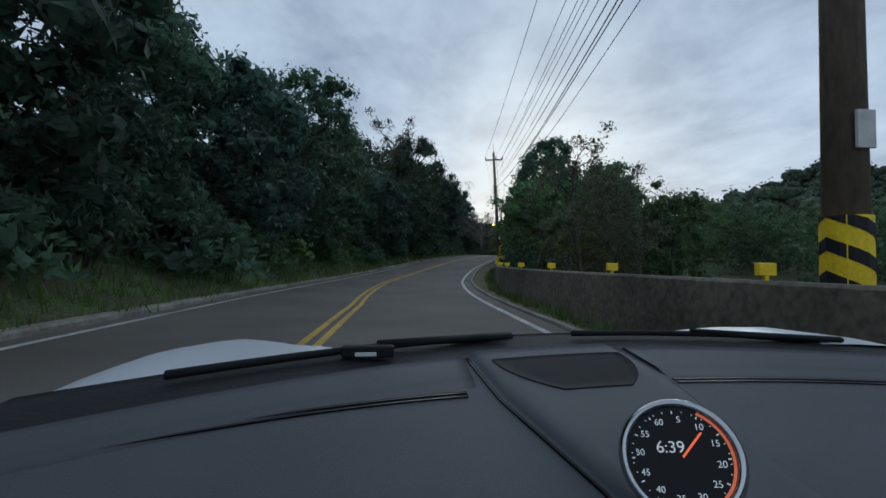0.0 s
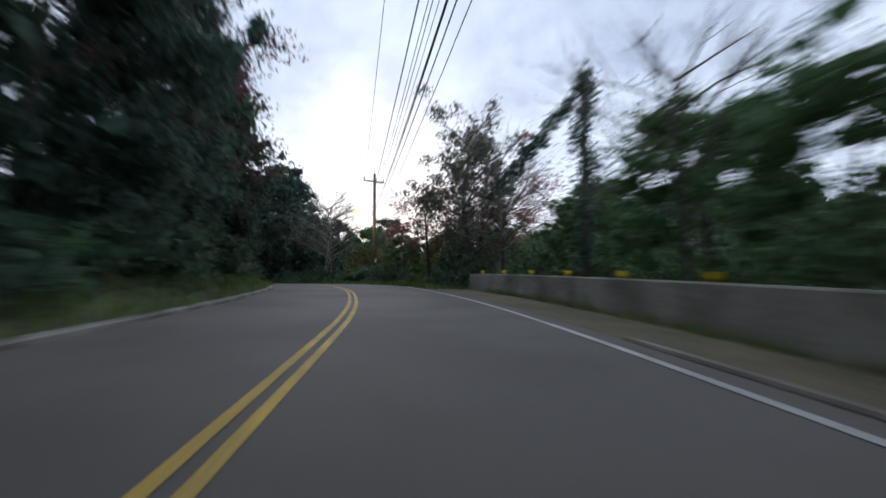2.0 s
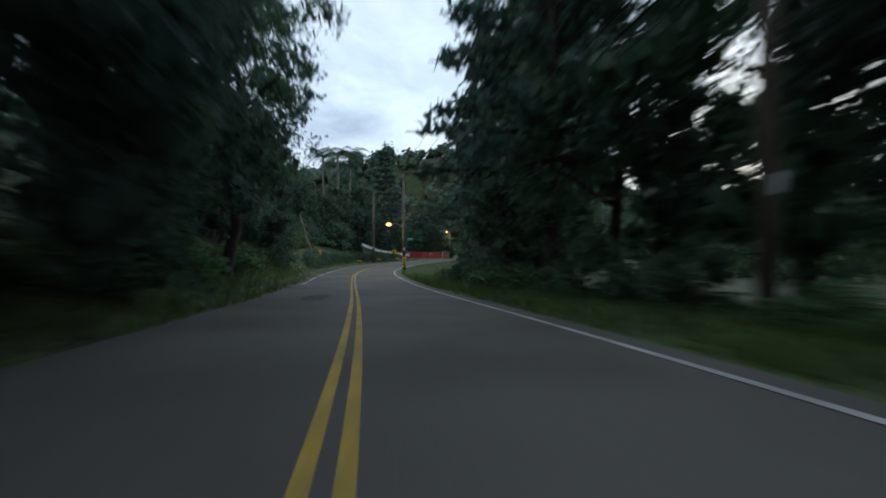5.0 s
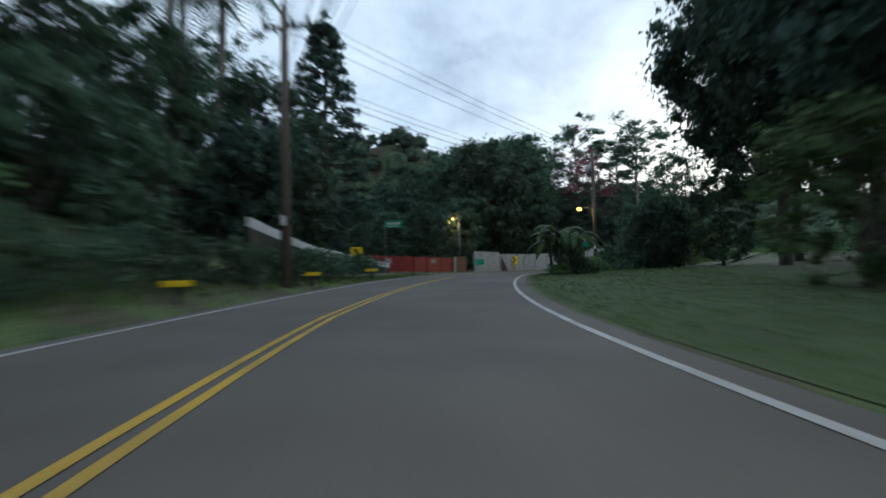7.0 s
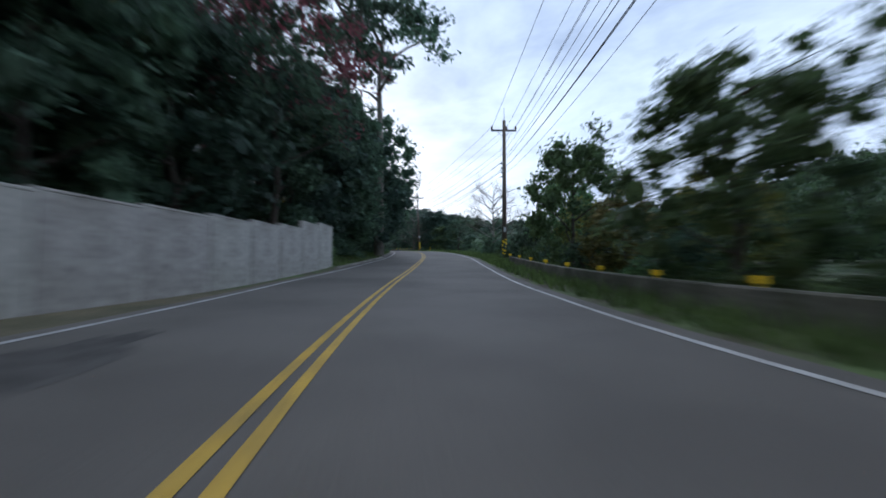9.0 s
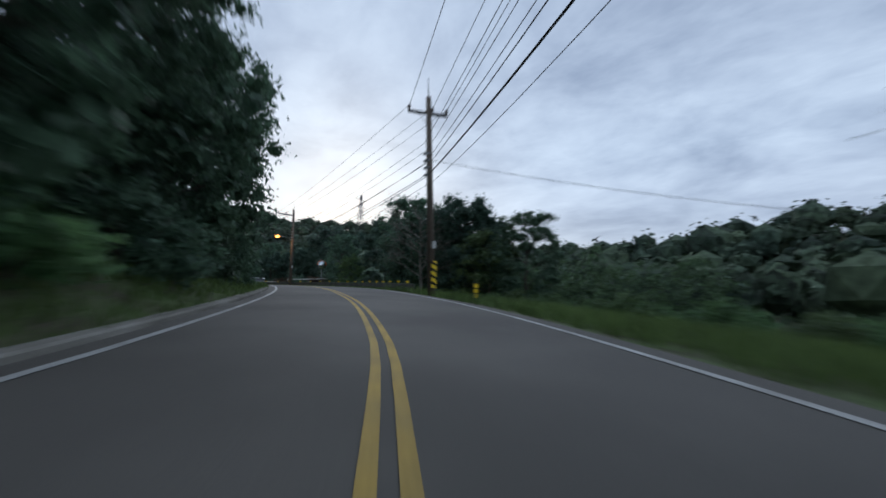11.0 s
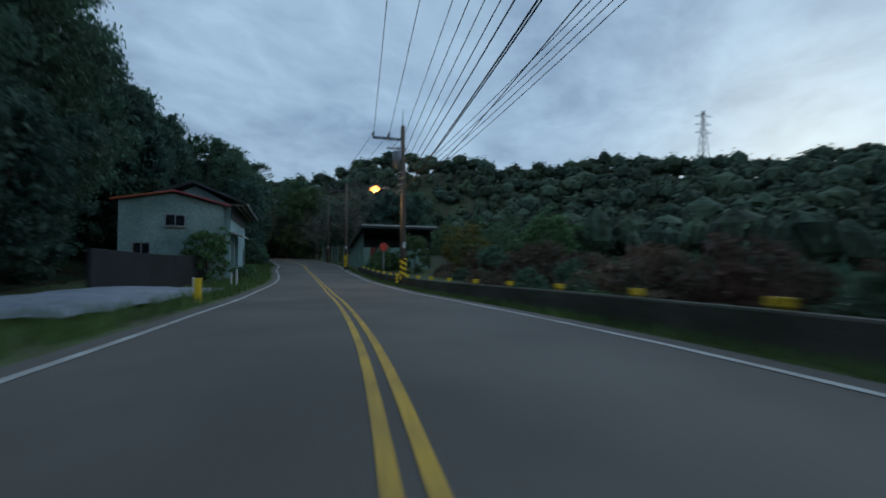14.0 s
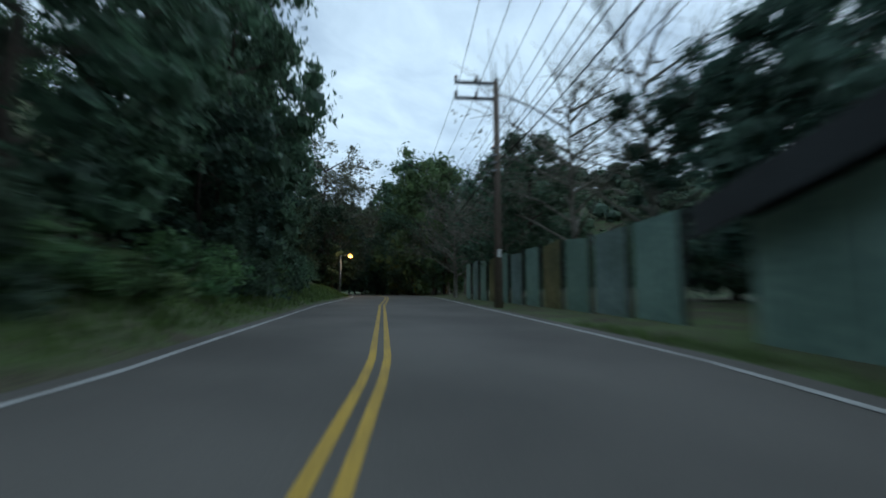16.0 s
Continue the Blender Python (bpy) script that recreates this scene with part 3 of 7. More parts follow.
TREES = {
    "broad": plant(tree_meshes("broad", 1, 11.0, 3.7, 0.08, 150, 45, 0.145, LEAF, clump_r=1.0, inner=17), "tall broadleaf tree with a dense dark green crown", "tree", "broadleaf_tree"),
    "round": plant(tree_meshes("round", 2, 9.5, 4.0, 0.06, 150, 45, 0.145, LEAF_DARK, clump_r=1.0, inner=18), "round broadleaf tree with a very dark crown", "tree", "broadleaf_tree"),
    "giant": plant(tree_meshes("giant", 22, 19.0, 6.6, 0.06, 420, 59, 0.176, LEAF_DARK, clump_r=1.35, limbs=14, inner=20), "huge spreading tree with a dense dark crown", "tree", "broadleaf_tree"),
    "park": plant(tree_meshes("park", 23, 19.0, 6.6, 0.30, 330, 58, 0.18, LEAF_DARK, clump_r=1.35, limbs=14, inner=18), "huge park tree with a high dense dark crown", "tree", "park_tree"),
    "loose": plant(tree_meshes("loose", 3, 13.0, 3.4, 0.22, 190, 60, 0.125, LEAF, limbs=12, clump_r=0.8, twigs=2, inner=5), "tall slender tree with a loose green crown", "tree", "slender_tree"),
    "light": plant(tree_meshes("light", 4, 7.5, 3.1, 0.06, 120, 45, 0.128, LEAF_LIGHT, clump_r=0.9, inner=15), "light green broadleaf tree beside the road", "tree", "young_tree"),
    "yellow": plant(tree_meshes("yellow", 5, 6.0, 3.1, 0.05, 115, 45, 0.114, LEAF_YELLOW, clump_r=0.85, inner=15), "yellow green leafy tree beside the road", "tree", "young_tree"),
    "rose": plant(tree_meshes("rose", 6, 9.0, 3.4, 0.3, 74, 60, 0.11, LEAF_RED, limbs=12, clump_r=0.85, twigs=3, inner=0), "tree with rose red blossom on open branches", "tree", "blossom_tree"),
    "bare": plant(tree_meshes("bare", 7, 9.0, 3.8, 0.2, 70, 9, 0.085, LEAF_PALE, BARK_PALE, limbs=22, clump_r=0.8, twigs=15, inner=0), "nearly bare tree with pale twigs and few leaves", "tree", "bare_tree"),
    "airy": plant(tree_meshes("airy", 8, 13.0, 3.4, 0.15, 100, 64, 0.125, LEAF_PALE, limbs=14, clump_r=0.9, twigs=4, droop=0.8, inner=3), "tall airy tree with pale drooping leaves", "tree", "young_tree"),
    "gum": plant(tree_meshes("gum", 9, 17.0, 3.8, 0.5, 44, 70, 0.167, LEAF, BARK_PALE, limbs=14, clump_r=0.9, flat=0.45, twigs=3, inner=6), "tall pale-stemmed tree with separate flat leaf clumps", "tree", "gum_tree"),
    "conifer": plant(conifer_meshes(10, 20.0, 4.2, LEAF_DARK), "tall dark conifer with tiers of tufted branches", "tree", "conifer"),
    "palm": plant(palm_meshes(11, 12.0, LEAF, 17, 3.2), "slender palm with arching feathery fronds", "palm", "palm"),
    "banana": plant(banana_meshes(12, LEAF_LIGHT), "clump of banana plants with broad torn leaves", "banana plant", "banana_plant"),
    "bush": plant(bush_meshes(13, 1.8, 2.2, 40, 42, 0.123, LEAF), "dense green roadside bush", "bush", "bush"),
    "fern": plant(bush_meshes(14, 1.6, 1.2, 32, 42, 0.106, LEAF_LIGHT), "low light green roadside shrub", "shrub", "shrub"),
    "scrub": plant(bush_meshes(15, 2.2, 2.4, 40, 38, 0.114, LEAF_RUST), "rust brown scrub in the field", "scrub", "scrub_bush"),
}
PAR = table([(-3, 3.4), (0, 3.2), (0.5, 3.05), (1.2, 3.5), (1.74, 4.4), (2.2, 5.4), (2.9, 6.6)])
USED = set()


def put(kind, t, off, size=1.0, turn=None, tall=1.0, sink=0.15):
    """Stands a plant beside the road; the first of a kind is the original, the others are copies."""
    turn = random.uniform(0, 360) if turn is None else turn
    p = at(t, off, -sink)
    if abs(off) > 16:
        z, _ = land(np.array([p.x]), np.array([p.y]))
        p.z = float(z[0]) - sink - 0.1
    ob = TREES[kind]
    m = pose(p.x, p.y, p.z, 0, 0, turn) @ Matrix.Diagonal((size, size, size * tall, 1))
    if kind not in USED:
        USED.add(kind)
        ob.matrix_basis = m
        return ob
    c = copy_thing(ob, m)
    c.matrix_basis = m
    return c


def wood(t0, t1, near, far, step, kinds, size, tall=(0.9, 1.2), shrink=lambda t: 1.0):
    """Trees scattered along a stretch, between two offsets."""
    t = t0
    while t < t1:
        for off in np.arange(near, far, (5.0 if far > near else -5.0)):
            put(random.choice(kinds), t + random.uniform(-0.4, 0.4) * step, off + random.uniform(-1.6, 1.6), shrink(t) * random.uniform(*size), None, random.uniform(*tall))
        t += step


def hedge_row(t0, t1, off, step, kinds, size):
    t = t0
    while t < t1:
        o = off(t) if callable(off) else off
        put(random.choice(kinds), t + random.uniform(-0.3, 0.3) * step, o + random.uniform(-0.4, 0.4), random.uniform(*size), None, random.uniform(0.8, 1.2))
        t += step


random.seed(4)
# hill side
wood(0.1, 1.05, -8.6, -13, 0.15, ["broad", "broad", "round", "broad"], (0.72, 0.9), (0.9, 1.05), lambda t: 0.85 if t > 0.9 else 1.0)
wood(1.05, 1.5, -8.6, -13, 0.15, ["broad", "broad", "round"], (0.78, 0.93), (0.9, 1.05), lambda t: 0.88)
wood(1.5, 1.72, -8.6, -13, 0.15, ["broad", "loose"], (0.7, 0.82), (0.9, 1.0))
wood(1.72, 2.3, -8.6, -13, 0.15, ["broad", "loose", "airy", "loose"], (0.85, 1.08), (0.95, 1.15))
wood(0.1, 1.6, -14.5, -15, 0.3, ["broad", "loose"], (0.62, 0.76), (0.95, 1.05))
wood(1.6, 2.3, -14.5, -15, 0.3, ["broad", "loose"], (0.8, 1.0), (1.0, 1.2))
wood(2.3, 3.6, -8.4, -13, 0.16, ["broad", "round", "loose", "airy"], (0.85, 1.05))
wood(3.6, 4.7, -7.6, -12, 0.18, ["broad", "round", "broad"], (0.75, 0.95))
wood(4.7, 6.2, -7.4, -12, 0.18, ["broad", "round", "loose"], (0.9, 1.25))
wood(6.1, 7.12, -16.0, -20, 0.2, ["broad", "loose", "round"], (0.82, 1.0), (0.9, 1.05))
wood(7.12, 7.5, -16.0, -20, 0.2, ["broad", "loose", "round"], (0.55, 0.74), (0.85, 1.0))
wood(7.1, 7.75, -19.0, -24, 0.15, ["broad", "round", "loose"], (0.62, 0.84), (0.9, 1.05))
wood(7.75, 8.4, -19.0, -24, 0.17, ["broad", "round"], (0.55, 0.75), (0.9, 1.1))
wood(7.35, 8.2, -14.0, -15, 0.14, ["broad", "round"], (0.6, 0.85))
wood(8.4, 8.78, -14.5, -20, 0.15, ["broad", "round", "broad"], (0.55, 0.68), (0.9, 1.05))
wood(8.78, 9.19, -14.5, -18, 0.14, ["broad", "round", "broad"], (0.76, 0.88), (0.95, 1.05))
wood(8.78, 8.9, -20.0, -22, 0.14, ["broad", "round", "broad"], (0.85, 0.95), (0.95, 1.1))
wood(8.92, 9.19, -20.0, -22, 0.14, ["broad", "round", "broad"], (1.2, 1.4), (0.95, 1.1))
wood(9.2, 9.9, -14.5, -20, 0.14, ["broad", "round", "broad"], (1.4, 1.6), (1.0, 1.1))
wood(9.5, 10.2, -10.0, -14, 0.16, ["broad", "round"], (0.8, 1.05))
wood(9.9, 12.08, -7.6, -12, 0.15, ["broad", "round", "broad", "loose"], (0.9, 1.12))
wood(14.2, 15.9, -17.0, -30, 0.2, ["broad", "loose", "round"], (1.0, 1.3))
wood(16.05, 16.76, -8.4, -12, 0.15, ["broad", "round", "loose"], (0.82, 1.08), shrink=lambda t: 0.68 if t < 16.3 else 1.0)
wood(16.8, 18.4, -12.5, -15, 0.15, ["broad", "round", "loose"], (0.9, 1.15))
hedge_row(0.0, 3.6, lambda t: WL(t) - 3.0, 0.09, ["bush", "bush", "fern"], (0.8, 1.3))
hedge_row(0.0, 3.6, lambda t: WL(t) - 5.5, 0.17, ["bush", "bush"], (1.2, 1.8))
hedge_row(4.4, 6.3, lambda t: WL(t) - 2.8, 0.09, ["fern", "bush"], (0.6, 1.1))
hedge_row(6.2, 7.5, lambda t: WL(t) - 6.0, 0.10, ["bush", "bush", "fern"], (1.0, 1.7))
hedge_row(6.2, 7.5, lambda t: WL(t) - 9.0, 0.12, ["bush", "bush"], (1.3, 2.0))
hedge_row(9.9, 12.3, lambda t: WL(t) - 2.6, 0.08, ["bush", "bush", "fern"], (0.7, 1.1))
hedge_row(9.9, 12.3, lambda t: WL(t) - 4.8, 0.15, ["bush"], (1.1, 1.6))
hedge_row(12.35, 13.3, lambda t: WL(t) - 2.4, 0.12, ["fern", "fern", "bush"], (0.35, 0.6))
hedge_row(15.9, 18.0, lambda t: WL(t) - 2.6 - 2.5 * max(0, min(1, (t - 16.8) * 2)), 0.08, ["fern", "bush"], (0.7, 1.2))
hedge_row(15.3, 15.46, -5.7, 0.05, ["bush", "fern"], (0.45, 0.65))
# valley side
wood(0.76, 1.0, 8.6, 13, 0.11, ["light", "light", "yellow"], (0.45, 0.6))
wood(1.0, 1.45, 7.8, 13, 0.13, ["light", "light", "yellow"], (0.62, 0.85))
wood(1.45, 2.05, 7.4, 13, 0.14, ["broad", "light", "light"], (0.9, 1.12), (1.0, 1.2))
wood(1.95, 3.3, 10.5, 15, 0.22, ["bare", "light", "bare", "bare"], (0.65, 0.95))
# yellow leaves mixed in here stand for the street lamp's yellowish light
wood(3.2, 3.75, 10.5, 16, 0.18, ["light", "yellow", "bare"], (0.6, 0.85))
wood(3.8, 4.5, 15.0, 20, 0.2, ["light", "yellow"], (0.4, 0.55))
wood(5.3, 6.3, 10.0, 15, 0.25, ["round", "broad"], (1.2, 1.5))
wood(6.3, 7.6, 13.0, 18, 0.25, ["broad", "light", "round"], (0.6, 0.9))
wood(8.98, 10.2, 8.4, 12, 0.17, ["yellow", "yellow", "light"], (0.5, 0.75))
hedge_row(8.5, 9.0, 9.5, 0.08, ["bush", "fern"], (0.8, 1.3))
wood(12.2, 13.5, 16.0, 21, 0.2, ["light", "broad", "round"], (0.78, 1.0), shrink=lambda t: 0.72 if t > 13.05 else 1.0)
wood(17.0, 18.3, 8.0, 12, 0.17, ["bare", "loose", "broad"], (0.8, 1.2))
wood(18.2, 20.0, 4.6, 14, 0.17, ["broad", "light", "broad"], (0.8, 1.15))
wood(18.3, 19.6, -7.0, -12, 0.17, ["broad", "round"], (0.9, 1.2))
hedge_row(0.85, 2.0, lambda t: PAR(t) + 1.8, 0.1, ["bush", "fern"], (0.6, 1.0))
hedge_row(2.9, 6.2, lambda t: WR(t) + 3.6, 0.1, ["bush", "fern"], (0.6, 1.1))
hedge_row(8.35, 10.9, lambda t: WR(t) + 4.0, 0.1, ["bush", "fern"], (0.6, 1.0))
for o in (12, 16, 20, 25):
    hedge_row(10.9, 12.2, o, 0.12, ["fern"], (0.7, 1.0))
hedge_row(14.1, 15.6, 12, 0.12, ["scrub", "bush", "fern"], (0.6, 0.9))
for o in (16, 20, 25, 31, 38):
    hedge_row(13.5, 15.7, o, 0.13, ["scrub", "scrub", "scrub", "bush"], (1.1, 1.7))
# single trees that stand out
put("giant", 4.68, 11.0, 0.98, 20, 1.0)
put("giant", 4.95, 15.5, 0.9, 200, 1.0)
put("giant", 5.15, 12.0, 0.95, 90, 1.05)
put("rose", 3.2, 8.6, 0.85, 40)
put("rose", 3.05, 12.5, 0.95, 100)
put("round", 4.32, 14.0, 1.0)
put("broad", 4.55, 12.0, 0.98, 50)
put("round", 4.62, 17.0, 1.05, 120)
put("light", 3.84, 10.5, 0.62)
put("light", 3.9, 13.0, 0.95)
put("broad", 3.95, 16.5, 0.8)
for tt in (3.7, 3.76, 3.81):
    put("bush", tt, -5.0, 0.75)
for tt in (3.86, 3.95, 4.05, 4.15, 4.24):
    put("bush", tt, -6.4, 0.9, None, 1.2)
    put("bush", tt + 0.03, 8.0, 0.8)
put("rose", 2.75, -7.6, 1.2, 10)
put("conifer", 5.58, 6.6, 1.15, 0)
put("bare", 4.05, 8.8, 1.25)
put("bare", 4.2, 12.0, 1.2)
put("loose", 3.55, -7.6, 0.95)
put("airy", 2.95, 8.6, 0.9)
put("airy", 3.08, 11.0, 0.95)
put("bare", 2.4, 9.0, 0.9)
put("airy", 0.68, 6.8, 0.5, 10)
put("airy", 0.76, 8.6, 0.48, 120)
put("light", 2.78, 14.5, 0.85, 10)
for o, tt, s in ((-14.0, 7.56, 1.2), (-15.4, 7.78, 1.45), (-15.8, 7.9, 1.6), (-16.6, 7.84, 1.35), (-14.6, 7.95, 1.0), (-13.0, 7.7, 0.75)):
    put("palm", tt, o, s)
put("conifer", 8.31, -16.5, 1.22, 15)
put("broad", 8.02, -15.5, 1.2, 15)
put("loose", 7.95, -18.0, 1.15, 75)
put("park", 8.2, 17.4, 1.05, 70, 1.2)
put("park", 7.85, 18.0, 1.1, 10, 1.2)
put("park", 7.5, 15.5, 0.95, 130, 1.2)
put("park", 8.6, 20.0, 0.9, 130, 1.0)
put("banana", 8.08, 4.9, 1.0, 30, 1.1)
put("bush", 8.1, 5.2, 0.85, 30, 1.0)
put("bush", 8.05, 5.9, 0.6, 80, 1.0)
put("fern", 8.03, 4.9, 0.55, 0)
put("rose", 9.93, -8.6, 1.75, 60)
for tt, o, s in ((8.42, 11.0, 0.5), (8.52, 9.6, 0.46), (8.62, 11.5, 0.54), (8.72, 9.2, 0.44), (8.8, 12.5, 0.52), (8.4, 15.0, 0.55), (8.92, 9.0, 0.45)):
    put(("broad", "light", "round")[int(tt * 100) % 3], tt, o, s)
put("loose", 8.44, 12.2, 0.62, 30)
put("airy", 8.58, 9.6, 0.42, 80)
put("gum", 10.3, -6.4, 1.35)
put("gum", 10.45, -4.1, 1.55)
put("broad", 10.18, -6.2, 0.95, 30)
put("round", 10.42, -5.6, 1.05, 140)
put("broad", 10.78, -5.4, 1.25, 75)
put("broad", 12.03, -7.3, 1.15, 40)
put("gum", 10.18, -12.3, 1.42)
put("round", 14.08, 18.0, 0.78, 0)
put("broad", 14.2, 21.5, 0.95)
put("round", 13.98, 22.0, 0.95)
put("round", 12.86, 15.6, 0.95, 20)
put("broad", 12.72, 13.0, 1.0, 60)
put("round", 12.5, 15.5, 1.1, 60)
put("round", 13.84, 25.0, 1.35, 0)
wood(15.75, 16.2, -14.0, -24, 0.13, ["broad", "round"], (0.8, 1.08))
put("broad", 16.08, -10.9, 1.02, 25)
put("airy", 18.1, -6.2, 1.35, 40)
put("airy", 18.75, -5.6, 1.6, 160)
put("airy", 19.2, 6.0, 1.6, 220)
put("round", 13.09, 23.0, 1.4, 0)
put("bare", 10.98, 9.0, 0.95)
put("bare", 12.55, 11.5, 1.0)
put("bare", 16.85, 9.5, 1.35)
put("bare", 16.7, 11.5, 1.4)
put("loose", 17.4, 11.0, 0.8)
for tt, o, s in ((16.75, -7.8, 1.1), (16.95, -10.2, 1.25), (17.15, -12.0, 1.2)):
    put("broad", tt, o, s, None, 1.1)
put("bare", 17.9, 7.0, 1.2)
put("bare", 18.2, -5.5, 1.25)
for k, tt in enumerate((17.95, 18.25, 18.55, 18.85, 19.2)):
    put("broad" if k % 2 else "light", tt, 5.6 - 0.2 * k, 1.35 if k % 2 else 1.7, None, 1.25)
put("yellow", 18.3, 4.8, 1.1)
put("broad", 18.0, -6.2, 0.9)
put("bare", 17.1, 7.0, 1.0)
put("bare", 17.35, 4.8, 0.95)
put("round", 16.42, 12.8, 1.05, 40)
put("broad", 16.5, 16.0, 0.95, 0)
put("round", 16.62, 13.5, 1.0, 200)
for k, tt in enumerate((13.33, 13.38, 13.43, 13.48)):
    put("fern", tt, -5.6 - 0.8 * (k % 2), 0.42, None, 0.7, -0.2)
put("light", 15.66, 9.5, 0.5)
put("yellow", 15.81, 16.8, 0.85)
put("fern", 15.79, 6.9, 1.2, 0, 1.6)
put("fern", 15.8, 8.2, 1.0, 60, 1.5)
put("light", 15.5, 22.0, 0.9)
put("light", 15.16, -7.4, 0.42, 0)
put("bush", 15.2, -8.6, 0.9, 0)
put("broad", 15.62, -13.5, 0.62)
put("round", 15.85, -12.5, 0.72)
put("round", 14.9, -14.5, 0.85)
state = random.getstate()
random.seed(71)
wood(7.3, 7.62, -16.5, -18, 0.14, ["broad", "round"], (0.68, 0.82))
hedge_row(13.32, 13.56, -5.25, 0.02, ["fern", "fern"], (0.3, 0.45))
hedge_row(13.34, 13.6, -5.75, 0.025, ["fern", "fern", "bush"], (0.35, 0.5))
random.setstate(state)


def grass(t0, t1, inner, width, number, high, seed):
    """Blades of grass along a verge, joined."""
    rng = np.random.default_rng(seed)
    v, f = [], []
    for _ in range(number):
        t = rng.uniform(t0, t1)
        o = (inner(t) if callable(inner) else inner) + width * rng.random() ** 1.2
        p = np.array(at(t, o, -0.05))
        for _ in range(4):
            q = p + np.array([rng.normal() * 0.08, rng.normal() * 0.08, 0])
            g, h = rng.random() * math.tau, high * (0.5 + rng.random())
            w = np.array([math.cos(g), math.sin(g), 0]) * 0.02
            b = np.array([rng.normal(), rng.normal(), 0]) * 0.3 * h
            k = len(v)
            v += [q - w, q + w, q + b + (0, 0, h)]
            f.append((k, k + 1, k + 2))
    ob = mesh_ob("grass", v, f, GRASS)
    tagged(ob, "rough green grass along the verge", "grass", "", "stuff")


grass(0.0, 6.4, lambda t: EDGE_L(t) - 0.1, -2.6, 9000, 0.28, 1)
grass(2.8, 6.4, lambda t: EDGE_R(t) + 0.2, 2.8, 5000, 0.28, 2)
grass(0.0, 2.7, lambda t: PAR(t) - 0.35, 0.3, 1300, 0.2, 3)
grass(8.9, 12.2, lambda t: EDGE_R(t) + 0.3, 7.0, 9000, 0.34, 4)
grass(9.9, 13.6, lambda t: EDGE_L(t) - 0.2, -2.4, 5000, 0.25, 5)
grass(12.0, 16.4, lambda t: EDGE_R(t) + 0.1, 0.6, 2500, 0.16, 6)
grass(14.2, 18.0, lambda t: EDGE_L(t) - 0.3, -2.6, 6000, 0.26, 7)
grass(6.4, 8.2, lambda t: EDGE_L(t) - 0.2, -1.6, 2500, 0.15, 8)
grass(6.5, 8.5, lambda t: EDGE_R(t) + 0.3, 9.0, 9000, 0.07, 9)
grass(10.7, 12.2, lambda t: EDGE_R(t) + 4.0, 16.0, 7000, 0.4, 10)


